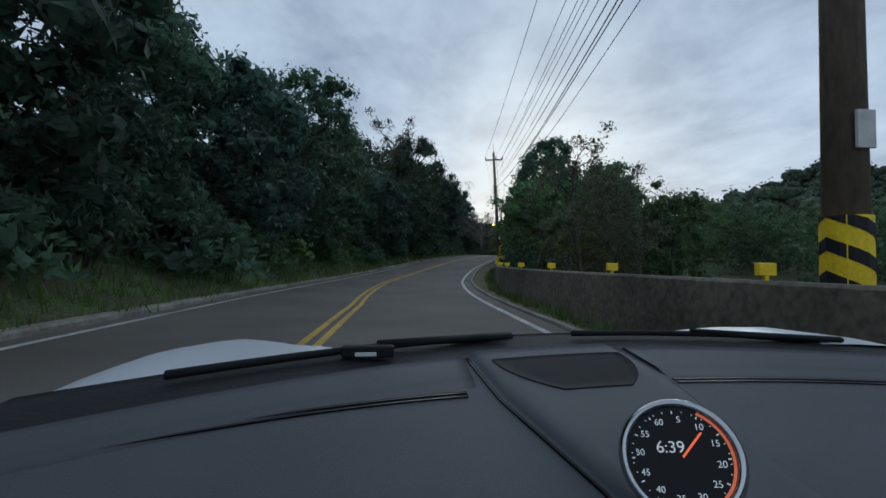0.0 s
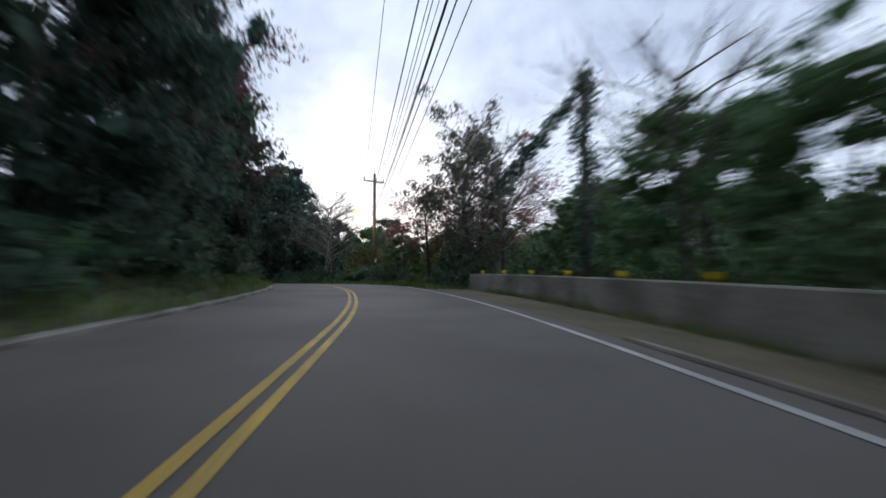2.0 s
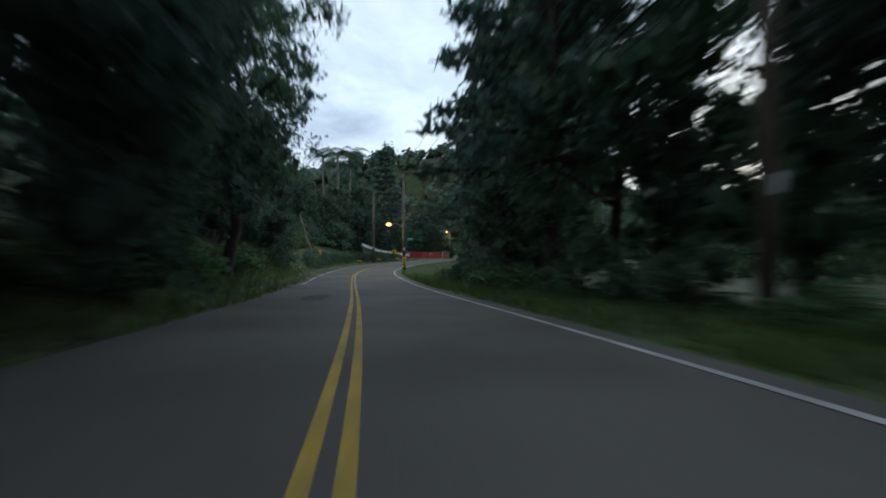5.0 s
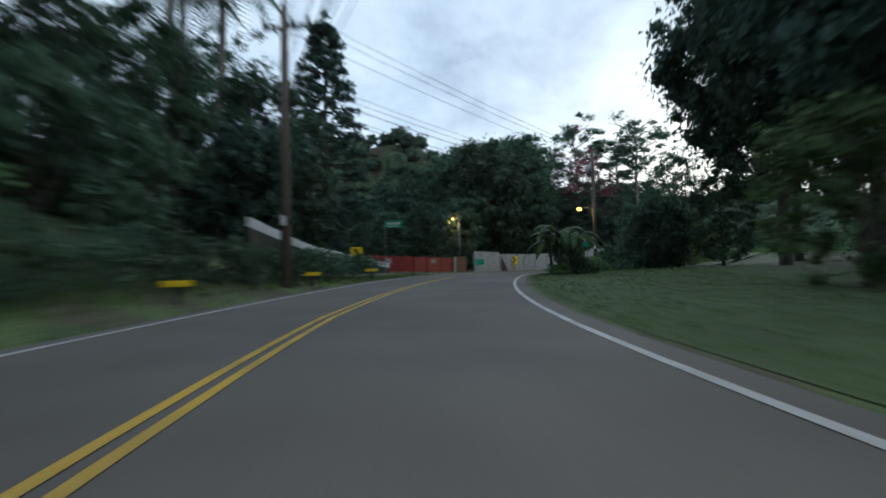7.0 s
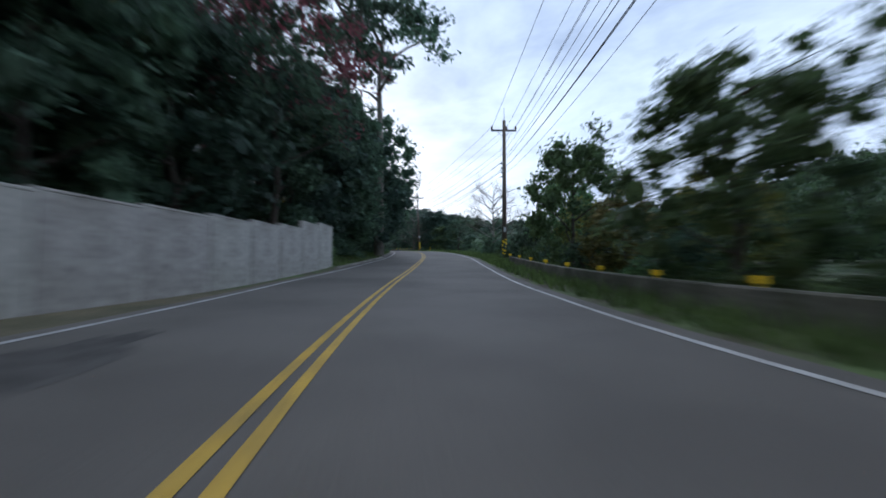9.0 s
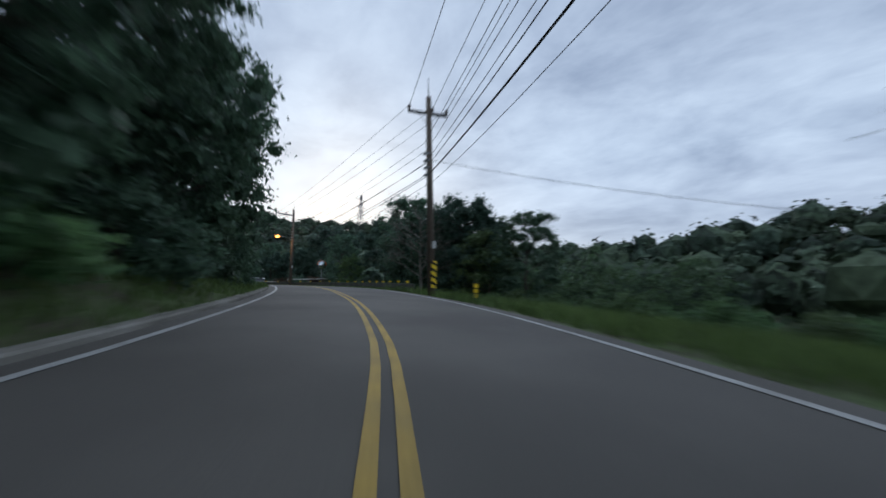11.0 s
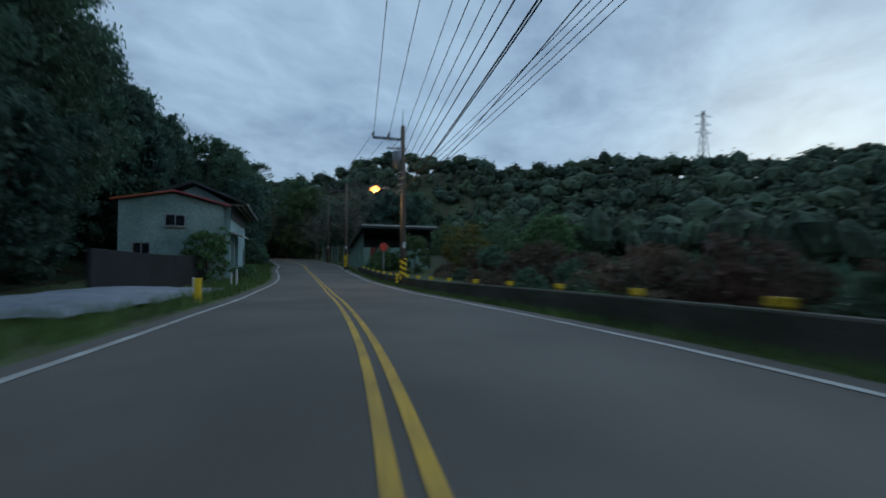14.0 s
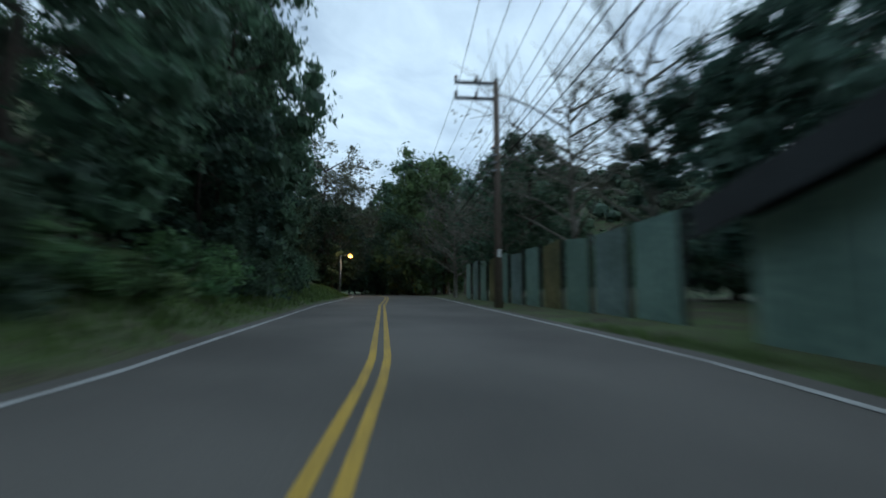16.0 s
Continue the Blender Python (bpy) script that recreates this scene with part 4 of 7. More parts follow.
# ---- far woods: crowns of the hills, one sheet of leaf clumps ----
def far_woods():
    rng = np.random.default_rng(31)
    n = 19000
    x, y = rng.uniform(-330, 420, n), rng.uniform(-60, 800, n)
    z = np.empty(n)
    dist = np.empty(n)
    for a in range(0, n, 5000):
        z[a:a + 5000], dist[a:a + 5000] = land(x[a:a + 5000], y[a:a + 5000])
    d2 = ((x[:, None] - LINE[None, ::4, 0])**2 + (y[:, None] - LINE[None, ::4, 1])**2)
    k = d2.argmin(1) * 4
    off = (x - LINE[k, 0]) * RIGHT[k, 0] + (y - LINE[k, 1]) * RIGHT[k, 1]
    tk = LINE_T[k]
    open_field = (off > 0) & (((tk > 10.7) & (tk < 12.3) & (dist < 60)) | ((tk > 13.2) & (tk < 16.3) & (dist < 62)) | ((tk < 0.9) & (dist < 60)))
    lawn = (off > 0) & (tk > 6.6) & (tk < 8.4) & (dist < 30)
    yard = (off < 0) & (((tk > 12.2) & (tk < 14.0) & (dist < 30)) | ((tk >= 14.0) & (tk < 15.9) & (dist < 22)) | ((tk > 7.6) & (tk < 9.9) & (dist < 30)))
    keep = (dist > 48) & (dist < 330) & ~open_field & ~lawn & ~yard
    keep &= rng.random(n) < np.where(dist < 120, 1.0, 0.75)
    x, y, z, dist = x[keep], y[keep], z[keep], dist[keep]
    x, y, z, dist = x[:9500], y[:9500], z[:9500], dist[:9500]
    big = np.clip(rng.lognormal(0.0, 0.32, len(x)), 0.5, 1.9)
    high = 6.6 * big * rng.uniform(0.85, 1.2, len(x))
    wide = 3.2 * big * rng.uniform(0.85, 1.2, len(x))
    cent = np.stack([x, y, z + high * 0.5], -1)
    wide *= np.where(dist > 110, 1.25, 1.0)
    per = 34
    m = len(x) * per
    c, w, h = np.repeat(cent, per, 0), np.repeat(wide, per), np.repeat(high, per)
    d = rng.normal(size=(m, 3))
    d /= np.linalg.norm(d, axis=1)[:, None]
    p = c + d * np.stack([w, w, h * 0.55], -1) * (0.72 + 0.33 * rng.random(m))[:, None]
    side = np.cross(d, rng.normal(size=(m, 3)))
    side /= np.linalg.norm(side, axis=1)[:, None]
    up = np.cross(side, d) + d * rng.normal(size=(m, 1)) * 0.5
    s = (0.62 + 0.5 * rng.random(m))[:, None]
    v = np.stack([p - side * s, p + up * s * 0.75, p + side * s, p - up * s * 0.75], 1).reshape(-1, 3)
    f = np.arange(m)[:, None] * 4 + np.array([0, 1, 2, 3])
    core_v, core_f = [], []
    ico = bmesh.new()
    bmesh.ops.create_icosphere(ico, subdivisions=1, radius=1)
    iv = np.array([q.co for q in ico.verts])
    fi = np.array([[q.index for q in g.verts] for g in ico.faces])
    ico.free()
    kk = len(iv)
    core_v = (cent[:, None, :] + iv[None] * np.stack([wide, wide, high * 0.5], -1)[:, None, :] * (0.7 + 0.2 * rng.random((len(x), kk, 1)))).reshape(-1, 3)
    core_f = (np.arange(len(x))[:, None, None] * kk + fi[None]).reshape(-1, 3)
    me = bpy.data.meshes.new("far_woods")
    me.from_pydata(np.vstack([v, core_v]).tolist(), [], f.tolist() + (core_f + len(v)).tolist())
    me.materials.append(WOODS)
    me.update()
    ob = new("far_woods", me)
    tagged(ob, "dark green wooded hills closing the valley", "woods", "", "stuff")


WOODS = material("hill_foliage", (0.072, 0.096, 0.055), 0.8, vary=0.5, scale=0.045, fine=0.6, bump=0, second=(0.044, 0.066, 0.046), island=0.5, spec=0.15)
far_woods()


def middle_woods():
    """Smaller trees between the road and the far hills, joined."""
    rng = np.random.default_rng(8)
    n = 16000
    x, y = rng.uniform(-110, 130, n), rng.uniform(-20, 480, n)
    z, dist = land(x, y)
    k = ((x[:, None] - LINE[None, ::4, 0])**2 + (y[:, None] - LINE[None, ::4, 1])**2).argmin(1) * 4
    right = (x - LINE[k, 0]) * RIGHT[k, 0] + (y - LINE[k, 1]) * RIGHT[k, 1] > 0
    tk = LINE_T[k]
    clear = right & (((tk > 10.6) & (tk < 12.3)) | ((tk > 13.2) & (tk < 16.3)) | ((tk > 6.6) & (tk < 8.5) & (dist < 32)) | (tk < 0))
    clear |= ~right & (((tk > 12.2) & (tk < 14.0) & (dist < 30)) | (tk < 1.5))
    pick = np.flatnonzero((dist > 23) & (dist < 50) & ~clear)[:1050]
    cent, rad = [], []
    for q in pick:
        h, r = rng.uniform(4.0, 8.0), rng.uniform(2.0, 3.4)
        if right[q] and tk[q] < 1.1:
            h, r = h * 0.45, r * 0.8
        for _ in range(17):
            g, s = rng.random() * math.tau, rng.random()
            rr = r * math.sin(math.pi * (0.12 + 0.8 * s)) ** 0.7 * rng.random() ** 0.4
            cent.append((x[q] + math.cos(g) * rr, y[q] + math.sin(g) * rr, z[q] + h * (0.05 + 0.92 * s)))
            rad.append(h * 0.17 * (0.7 + 0.6 * rng.random()))
    v, f = leaf_faces(rng, cent, rad, 20, 0.24, 0.75, 0.0, 4)
    me = bpy.data.meshes.new("middle_woods")
    me.from_pydata(v.tolist(), [], f)
    me.materials.append(WOODS_NEAR)
    me.update()
    tagged(new("middle_woods", me), "green woods on the slopes beside the road", "woods", "", "stuff")


WOODS_NEAR = leafy("slope_foliage", (0.10, 0.155, 0.07), (0.065, 0.105, 0.055), obj_vary=0, island=0.45)
middle_woods()


# ---- poles, lamps and cables ----
def local(t, off, turn=0.0):
    return Matrix.Translation(at(t, off)) @ pose(0, 0, 0, 0, 0, heading(t) + turn)


HAZARD_H = 1.25
ARM = material("weathered_arm_steel", (0.10, 0.10, 0.10), 0.6, metal=0.3, vary=0.2, bump=0.1)


def hazard_sleeve(parent, r, z0=0.35, high=HAZARD_H):
    """A yellow sleeve round a pole's foot with slanting black stripes and a low reflector."""
    part("hazard_sleeve", tube(bmesh.new(), (0, 0, z0), (0, 0, z0 + high), r + 0.012, r + 0.012, 16), YELLOW, parent, "yellow reflective sleeve")
    for k in range(4):
        v, f = [], []
        za = z0 + high * k / 4
        for i in range(13):
            g = i * math.tau / 12
            z = za + 0.30 * (i if i <= 6 else 12 - i) / 6
            for dz in (0.0, 0.13):
                zz = min(max(z + dz, z0), z0 + high)
                v.append((math.cos(g) * (r + 0.018), math.sin(g) * (r + 0.018), zz))
        for i in range(12):
            f.append((2 * i, 2 * i + 2, 2 * i + 3, 2 * i + 1))
        ob = mesh_ob("stripe", v, f, BLACK, parent)
        ob["label"] = "black slanting stripe"


def utility_pole(t, off, high, lean=(0, 0), arm=(-0.9, 0.9), arm_z=None, hazard=True, lamp=0.0, lamp_z=6.2, transformer=False, second=False, label="weathered concrete utility pole beside the road"):
    o = root("utility_pole", Matrix.Translation(at(t, off)) @ pose(0, 0, 0, 0, 0, heading(t)), label, "utility pole", "utility poles along the road")
    az = arm_z or high - 1.0
    lx = lambda z: (lean[0] * z / high, lean[1] * z / high, z)
    part("post", tube(bmesh.new(), (0, 0, -0.4), lx(high - 0.25), 0.19, 0.125, 16), POLE, o, smooth=True)
    part("ground_wire_mast", tube(bmesh.new(), lx(high - 0.6), lx(high + 0.75), 0.03, 0.02, 6), METAL, o, "thin steel mast")
    levels = [az] + ([az + 0.75] if second else [])
    for z in levels:
        c = Vector(lx(z))
        part("crossarm", box(bmesh.new(), c.x + arm[0], c.x + arm[1], c.y + 0.12, c.y + 0.23, z - 0.07, z + 0.07, 0.012), ARM, o, "dark steel crossarm")
        bm = bmesh.new()
        for s in arm:
            if abs(s) > 0.3:
                tube(bm, (c.x + s * 0.55, c.y + 0.16, z - 0.04), (c.x, c.y + 0.12, z - 0.6), 0.018, 0.018, 6)
        part("brace", bm, METAL, o)
        for s in (arm[0] + 0.05, (arm[0] + arm[1]) / 2 if abs(arm[0] + arm[1]) > 0.5 else 0.22, arm[1] - 0.05):
            bm = bmesh.new()
            tube(bm, (c.x + s, c.y + 0.16, z + 0.05), (c.x + s, c.y + 0.16, z + 0.12), 0.02, 0.02, 6)
            for k in range(3):
                tube(bm, (c.x + s, c.y + 0.16, z + 0.12 + k * 0.07), (c.x + s, c.y + 0.16, z + 0.18 + k * 0.07), 0.085, 0.055, 10)
            part("insulator", bm, CERAMIC, o, "ribbed ceramic insulator")
    for k in range(4):
        z = high * 0.58 + k * 0.35
        part("cable_bracket", box(bmesh.new(), lx(z)[0] - 0.28, lx(z)[0] + 0.05, -0.14, 0.14, z - 0.04, z + 0.04, 0.008), METAL, o)
    if hazard:
        hazard_sleeve(o, 0.187)
    part("number_plate", box(bmesh.new(), -0.09, 0.09, -0.215, -0.185, 2.2, 2.55, 0.005), WHITE, o, "blank white plate")
    if transformer:
        part("transformer", tube(bmesh.new(), (-0.42, 0.02, az - 1.75), (-0.42, 0.02, az - 0.75), 0.27, 0.27, 18), METAL, o, "grey can transformer", True)
        part("crossarm", box(bmesh.new(), -1.0, 0.2, 0.12, 0.2, az - 0.6, az - 0.5, 0.01), METAL, o, "steel crossarm")
    if lamp:
        lx0 = lx(lamp_z)[0]
        bm = bmesh.new()
        tube(bm, (lx0, -0.1, lamp_z - 0.35), (lx0 + lamp * 0.55, -0.1, lamp_z + 0.02), 0.025, 0.025, 8)
        tube(bm, (lx0 + lamp * 0.55, -0.1, lamp_z + 0.02), (lx0 + lamp, -0.1, lamp_z + 0.06), 0.025, 0.022, 8)
        part("lamp_arm", bm, METAL, o, "curved steel lamp arm")
        street_head(o, lx0 + lamp, -0.1, lamp_z, -1 if lamp < 0 else 1)
    return o


def street_head(parent, x, y, z, s):
    bm = box(bmesh.new(), x + min(0, s * 0.55), x + max(0, s * 0.55), y - 0.13, y + 0.13, z - 0.02, z + 0.12, 0.04)
    head = part("lamp_head", bm, METAL, parent, "grey street lamp head")
    bm = bmesh.new()
    bmesh.ops.create_uvsphere(bm, u_segments=16, v_segments=10, radius=0.23, matrix=Matrix.Translation((x + s * 0.3, y, z - 0.03)) @ Matrix.Diagonal((1.15, 0.85, 0.75, 1)))
    part("bulb", bm, LAMP_ON, head, "glowing orange bulb")
    lt = new("lamp_light", bpy.data.lights.new("lamp_light", "POINT"))
    lt.data.energy, lt.data.color, lt.data.shadow_soft_size = 190, (1.0, 0.60, 0.24), 0.2
    lt.parent = parent
    lt.location = (x + s * 0.3, y, z - 0.32)


POLES = [
    (-1.75, 3.4, 11.2, (0, 0), (-0.9, 0.9)), (0.135, 4.1, 11.4, (0, 0), (-0.9, 0.9)), (1.70, 2.95, 11.9, (-0.75, 0), (-0.95, 0.95)), (3.56, 7.95, 11.4, (-0.15, 0), (-1.1, 1.1)),
    (5.25, 6.6, 11.4, (0, 0), (-1.0, 1.0)), (6.87, 3.15, 10.2, (-0.1, 0), (-1.75, 0.1)), (7.57, -5.6, 10.6, (0, 0), (-0.9, 0.9)), (8.86, 4.6, 12.4, (0, 0), (-1.0, 0.9)), (10.31, 6.1, 11.3, (0, 0), (-1.0, 1.0)),
    (11.76, 4.0, 9.9, (-0.4, 0), (-1.0, 1.0)), (13.28, 5.75, 10.0, (-0.1, 0), (-2.0, 0.1)), (14.99, 3.75, 9.6, (-0.1, 0), (-1.75, 0.15)), (15.85, 3.35, 9.5, (0, 0), (-1.7, 0.1)),
    (16.72, 4.4, 10.6, (0, 0), (-1.9, 0.1)), (18.2, 4.5, 9.5, (0, 0), (-1.7, 0.1)),
]
EXTRA = {3.56: dict(lamp=-1.7, lamp_z=7.1, hazard=False), 6.87: dict(lamp=-1.4, lamp_z=5.2), 8.86: dict(lamp=-1.2, lamp_z=6.4, transformer=True), 13.28: dict(lamp=-1.8, lamp_z=6.1, hazard=False),
         14.99: dict(lamp=-1.35, lamp_z=5.6, transformer=True), 16.72: dict(second=True, hazard=False), 5.25: dict(hazard=False), 7.57: dict(hazard=False)}
for t, off, high, lean, arm in POLES:
    utility_pole(t, off, high, lean, arm, **EXTRA.get(t, {}))


def cable(a, b, sag, r, label):
    a, b = Vector(a), Vector(b)
    n = 14
    side = (b - a).cross(Vector((0, 0, 1))).normalized() * r
    up = Vector((0, 0, r))
    v, f = [], []
    for k in range(n + 1):
        s = k / n
        p = a.lerp(b, s) - Vector((0, 0, sag * 4 * s * (1 - s)))
        v += [p + side, p + up, p - side, p - up]
    for k in range(n):
        for j in range(4):
            f.append((4 * k + j, 4 * k + (j + 1) % 4, 4 * k + 4 + (j + 1) % 4, 4 * k + 4 + j))
    ob = mesh_ob("cable", v, f, WIRE)
    return tagged(ob, label, "cable", "cables between the poles")


def pole_point(i, x, z):
    t, off, high, lean, arm = POLES[i]
    g = radians(heading(t))
    p = at(t, off)
    xx = x + lean[0] * z / high
    return Vector((p.x + math.cos(g) * xx, p.y + math.sin(g) * xx, p.z + z))


for i in range(len(POLES) - 1):
    span = (pole_point(i, 0, 8) - pole_point(i + 1, 0, 8)).length
    for k in range(3):
        ends = []
        for j in (i, i + 1):
            arm, high = POLES[j][4], POLES[j][2]
            xs = (arm[0] + 0.05, (arm[0] + arm[1]) / 2 if abs(arm[0] + arm[1]) > 0.5 else 0.22, arm[1] - 0.05)
            ends.append(pole_point(j, xs[k], high - 1.0 + 0.25))
        cable(*ends, span * 0.008, 0.013, "thin black power cable on ceramic insulators")
    for k, (x, drop) in enumerate(((-0.25, 2.6), (-0.1, 2.9), (0.2, 3.3), (-0.25, 3.6), (0.15, 3.9), (-0.2, 4.25), (0.18, 4.4))):
        cable(pole_point(i, x, POLES[i][2] - drop), pole_point(i + 1, x, POLES[i + 1][2] - drop), span * (0.010 + 0.002 * k), 0.018 if k in (2, 4, 5) else 0.012, "black low cable strung from pole to pole")
field_pole = root("utility_pole", local(14.1, 5.4), "slim dark pole carrying low cables at the field", "utility pole", "utility poles along the road")
part("post", tube(bmesh.new(), (0, 0, -0.4), (0, 0, 7.3), 0.14, 0.10, 12), DARK_METAL, field_pole, smooth=True)
part("number_plate", box(bmesh.new(), -0.08, 0.08, -0.17, -0.14, 2.3, 2.65, 0.005), WHITE, field_pole, "blank white plate")
for k in range(4):
    tip = at(14.1, 5.4, 7.2 - 0.22 * k)
    cable(pole_point(10, 0.2, 7.0 - 0.3 * k), tip, 0.25, 0.014, "black low cable strung from pole to pole")
    cable(tip, pole_point(11, 0.2, 6.2 - 0.25 * k), 0.25, 0.014, "black low cable strung from pole to pole")
# house feeds that cross the road
cable(pole_point(10, -0.2, 6.9), at(12.35, -9, 7.2), 0.5, 0.014, "black feed cable crossing the road to a house")
cable(pole_point(10, -0.2, 6.5), at(12.0, -9, 6.4), 0.5, 0.014, "black feed cable crossing the road to a house")
cable(pole_point(9, 0.1, 6.5), at(11.3, 40, 6.0), 1.2, 0.014, "black feed cable leading over the field")


# an old pole grown over with creeper, its stay hung with leaves
o = root("ivy_pole", local(2.56, 8.6), "old pole overgrown with dark creeper, leaves hanging on its stay", "overgrown pole")
part("post", tube(bmesh.new(), (0, 0, -2.0), (0.1, 0, 9.0), 0.16, 0.11, 10), POLE, o, smooth=True)
part("stay", tube(bmesh.new(), (0.1, 0, 8.8), (-4.6, 0.5, 3.0), 0.02, 0.02, 6), WIRE, o)
rng = np.random.default_rng(91)
cent = [(0.1 * q + rng.normal() * 0.16, rng.normal() * 0.16, 9.2 * q) for q in np.linspace(0.15, 1.0, 44)]
cent += [(0.1 - 4.7 * q, 0.5 * q, 8.8 - 5.8 * q - 0.3 * rng.random()) for q in np.linspace(0.0, 0.75, 26)]
v, f = leaf_faces(rng, np.array(cent), [0.42 - 0.12 * (i > 43) for i in range(len(cent))], 40, 0.11, 1.2, 0.5, 4)
mesh_ob("creeper", v, f, LEAF_DARK, o)["label"] = "dark hanging creeper"


# ---- parapets and rails ----
def wall_along(name, mat, t0, t1, off, high, thick, label, category, step=0.08, top=0.0, kind="structure", base=-0.4):
    ts = np.arange(t0, t1 + 1e-6, step)
    v, f = [], []
    for t in ts:
        o = off(t) if callable(off) else off
        h = high(t) if callable(high) else high
        b = base(t) if callable(base) else base
        p, q = at(t, o), at(t, o + thick)
        z = max(p.z, q.z) if top == 0 else p.z
        v += [(p.x, p.y, p.z + b), (p.x, p.y, z + h - 0.03), (p.x * 0.9 + q.x * 0.1, p.y * 0.9 + q.y * 0.1, z + h), (q.x * 0.9 + p.x * 0.1, q.y * 0.9 + p.y * 0.1, z + h), (q.x, q.y, z + h - 0.03), (q.x, q.y, q.z + b)]
    for i in range(len(ts) - 1):
        for k in range(5):
            a = 6 * i + k
            f.append((a, a + 1, a + 7, a + 6))
    f += [tuple(range(6))[::-1], tuple(6 * (len(ts) - 1) + k for k in range(6))]
    ob = mesh_ob(name, v, f, mat)
    return tagged(ob, label, category, "", kind)


CONCRETE_BROWN = material("brown_stained_concrete", (0.21, 0.185, 0.145), 0.9, vary=0.35, scale=0.7, fine=12, bump=0.5, second=(0.10, 0.092, 0.07))
DIRT = material("dry_roadside_soil", (0.16, 0.135, 0.085), 0.95, vary=0.4, scale=0.9, fine=16, bump=0.8, second=(0.10, 0.095, 0.055))
ribbon("soil_strip", DIRT, -3, 2.85, lambda t: EDGE_R(t) + 0.02, lambda t: float(PAR(t)) + 0.05, 0.0, 0.05, label="dry soil strip with dead grass below the parapet", category="verge", cols=3)
wall_along("kerb", CONCRETE, -3, 2.2, lambda t: EDGE_R(t) - 0.05, 0.05, 0.12, "low pale kerb along the valley side", "kerb")
wall_along("parapet", CONCRETE_BROWN, -3, 1.217, PAR, 0.88, 0.26, "stained low concrete parapet along the valley side", "parapet")
wall_along("parapet", CONCRETE, 1.22, 2.84, PAR, 0.84, 0.28, "pale low concrete parapet along the valley side", "parapet")
DARK_MOSS = material("dark_mossy_concrete", (0.075, 0.075, 0.06), 0.9, vary=0.35, scale=0.8, fine=12, bump=0.6, second=(0.035, 0.042, 0.028))
BARRIER = lambda t: WR(t) + 1.15
wall_along("parapet", DARK_MOSS, 11.95, 15.72, BARRIER, 0.5, 0.25, "dark mossy low barrier round the bend", "parapet")
wall_along("parapet", CONCRETE_DARK, 8.95, 10.1, lambda t: WR(t) + 1.8, 0.5, 0.25, "dark mossy low barrier beside shrubs", "parapet")
wall_along("kerb", CONCRETE, -2, 3.4, lambda t: EDGE_L(t) - 0.28, 0.1, 0.28, "low concrete kerb along the hill side", "kerb")
wall_along("kerb", CONCRETE, 9.9, 11.9, lambda t: EDGE_L(t) - 0.28, 0.1, 0.28, "low concrete kerb along the hill side", "kerb")


def reflector(t, off, up, size=0.12):
    bm = box(bmesh.new(), -size * 0.75, size * 0.75, -0.03, 0.03, 0, size, 0.01)
    box(bm, -0.02, 0.02, -0.02, 0.02, -0.06, 0.01)
    o = part("reflector", bm, YELLOW)
    o.matrix_world = Matrix.Translation(at(t, off, up)) @ pose(0, 0, 0, 0, 0, heading(t))
    return tagged(o, "small yellow reflector on the barrier's top", "reflector", "yellow reflectors along the barriers")


first = reflector(-0.075, PAR(-0.075) + 0.13, 0.94)
for t in np.arange(0.03, 2.8, 0.105):
    copy_thing(first, Matrix.Translation(at(t, float(PAR(t)) + 0.13, 0.94 if t < 1.215 else 0.90)) @ pose(0, 0, 0, 0, 0, heading(t)))
for t in np.arange(12.0, 15.7, 0.095):
    copy_thing(first, Matrix.Translation(at(t, float(BARRIER(t)) + 0.12, 0.56)) @ pose(0, 0, 0, 0, 0, heading(t)))
for t in np.arange(9.0, 10.1, 0.12):
    copy_thing(first, Matrix.Translation(at(t, float(WR(t)) + 1.92, 0.56)) @ pose(0, 0, 0, 0, 0, heading(t)))


def marker_post(t, off, face=0.0):
    o = root("marker_post", Matrix.Translation(at(t, off)) @ pose(0, 0, 0, 0, 0, heading(t) + face), "low roadside post with three yellow reflectors", "marker post")
    part("post", box(bmesh.new(), -0.06, 0.06, -0.05, 0.05, -0.2, 0.74, 0.01), BLACK, o)
    for k in range(3):
        bm = bmesh.new()
        tube(bm, (0, -0.05, 0.22 + k * 0.2), (0, -0.075, 0.22 + k * 0.2), 0.09, 0.09, 14)
        part("reflector", bm, YELLOW, o, "round yellow reflector")


marker_post(11.6, 4.5)
marker_post(8.67, 4.85, 8)
marker_post(14.98, BARRIER(14.98) - 0.3)


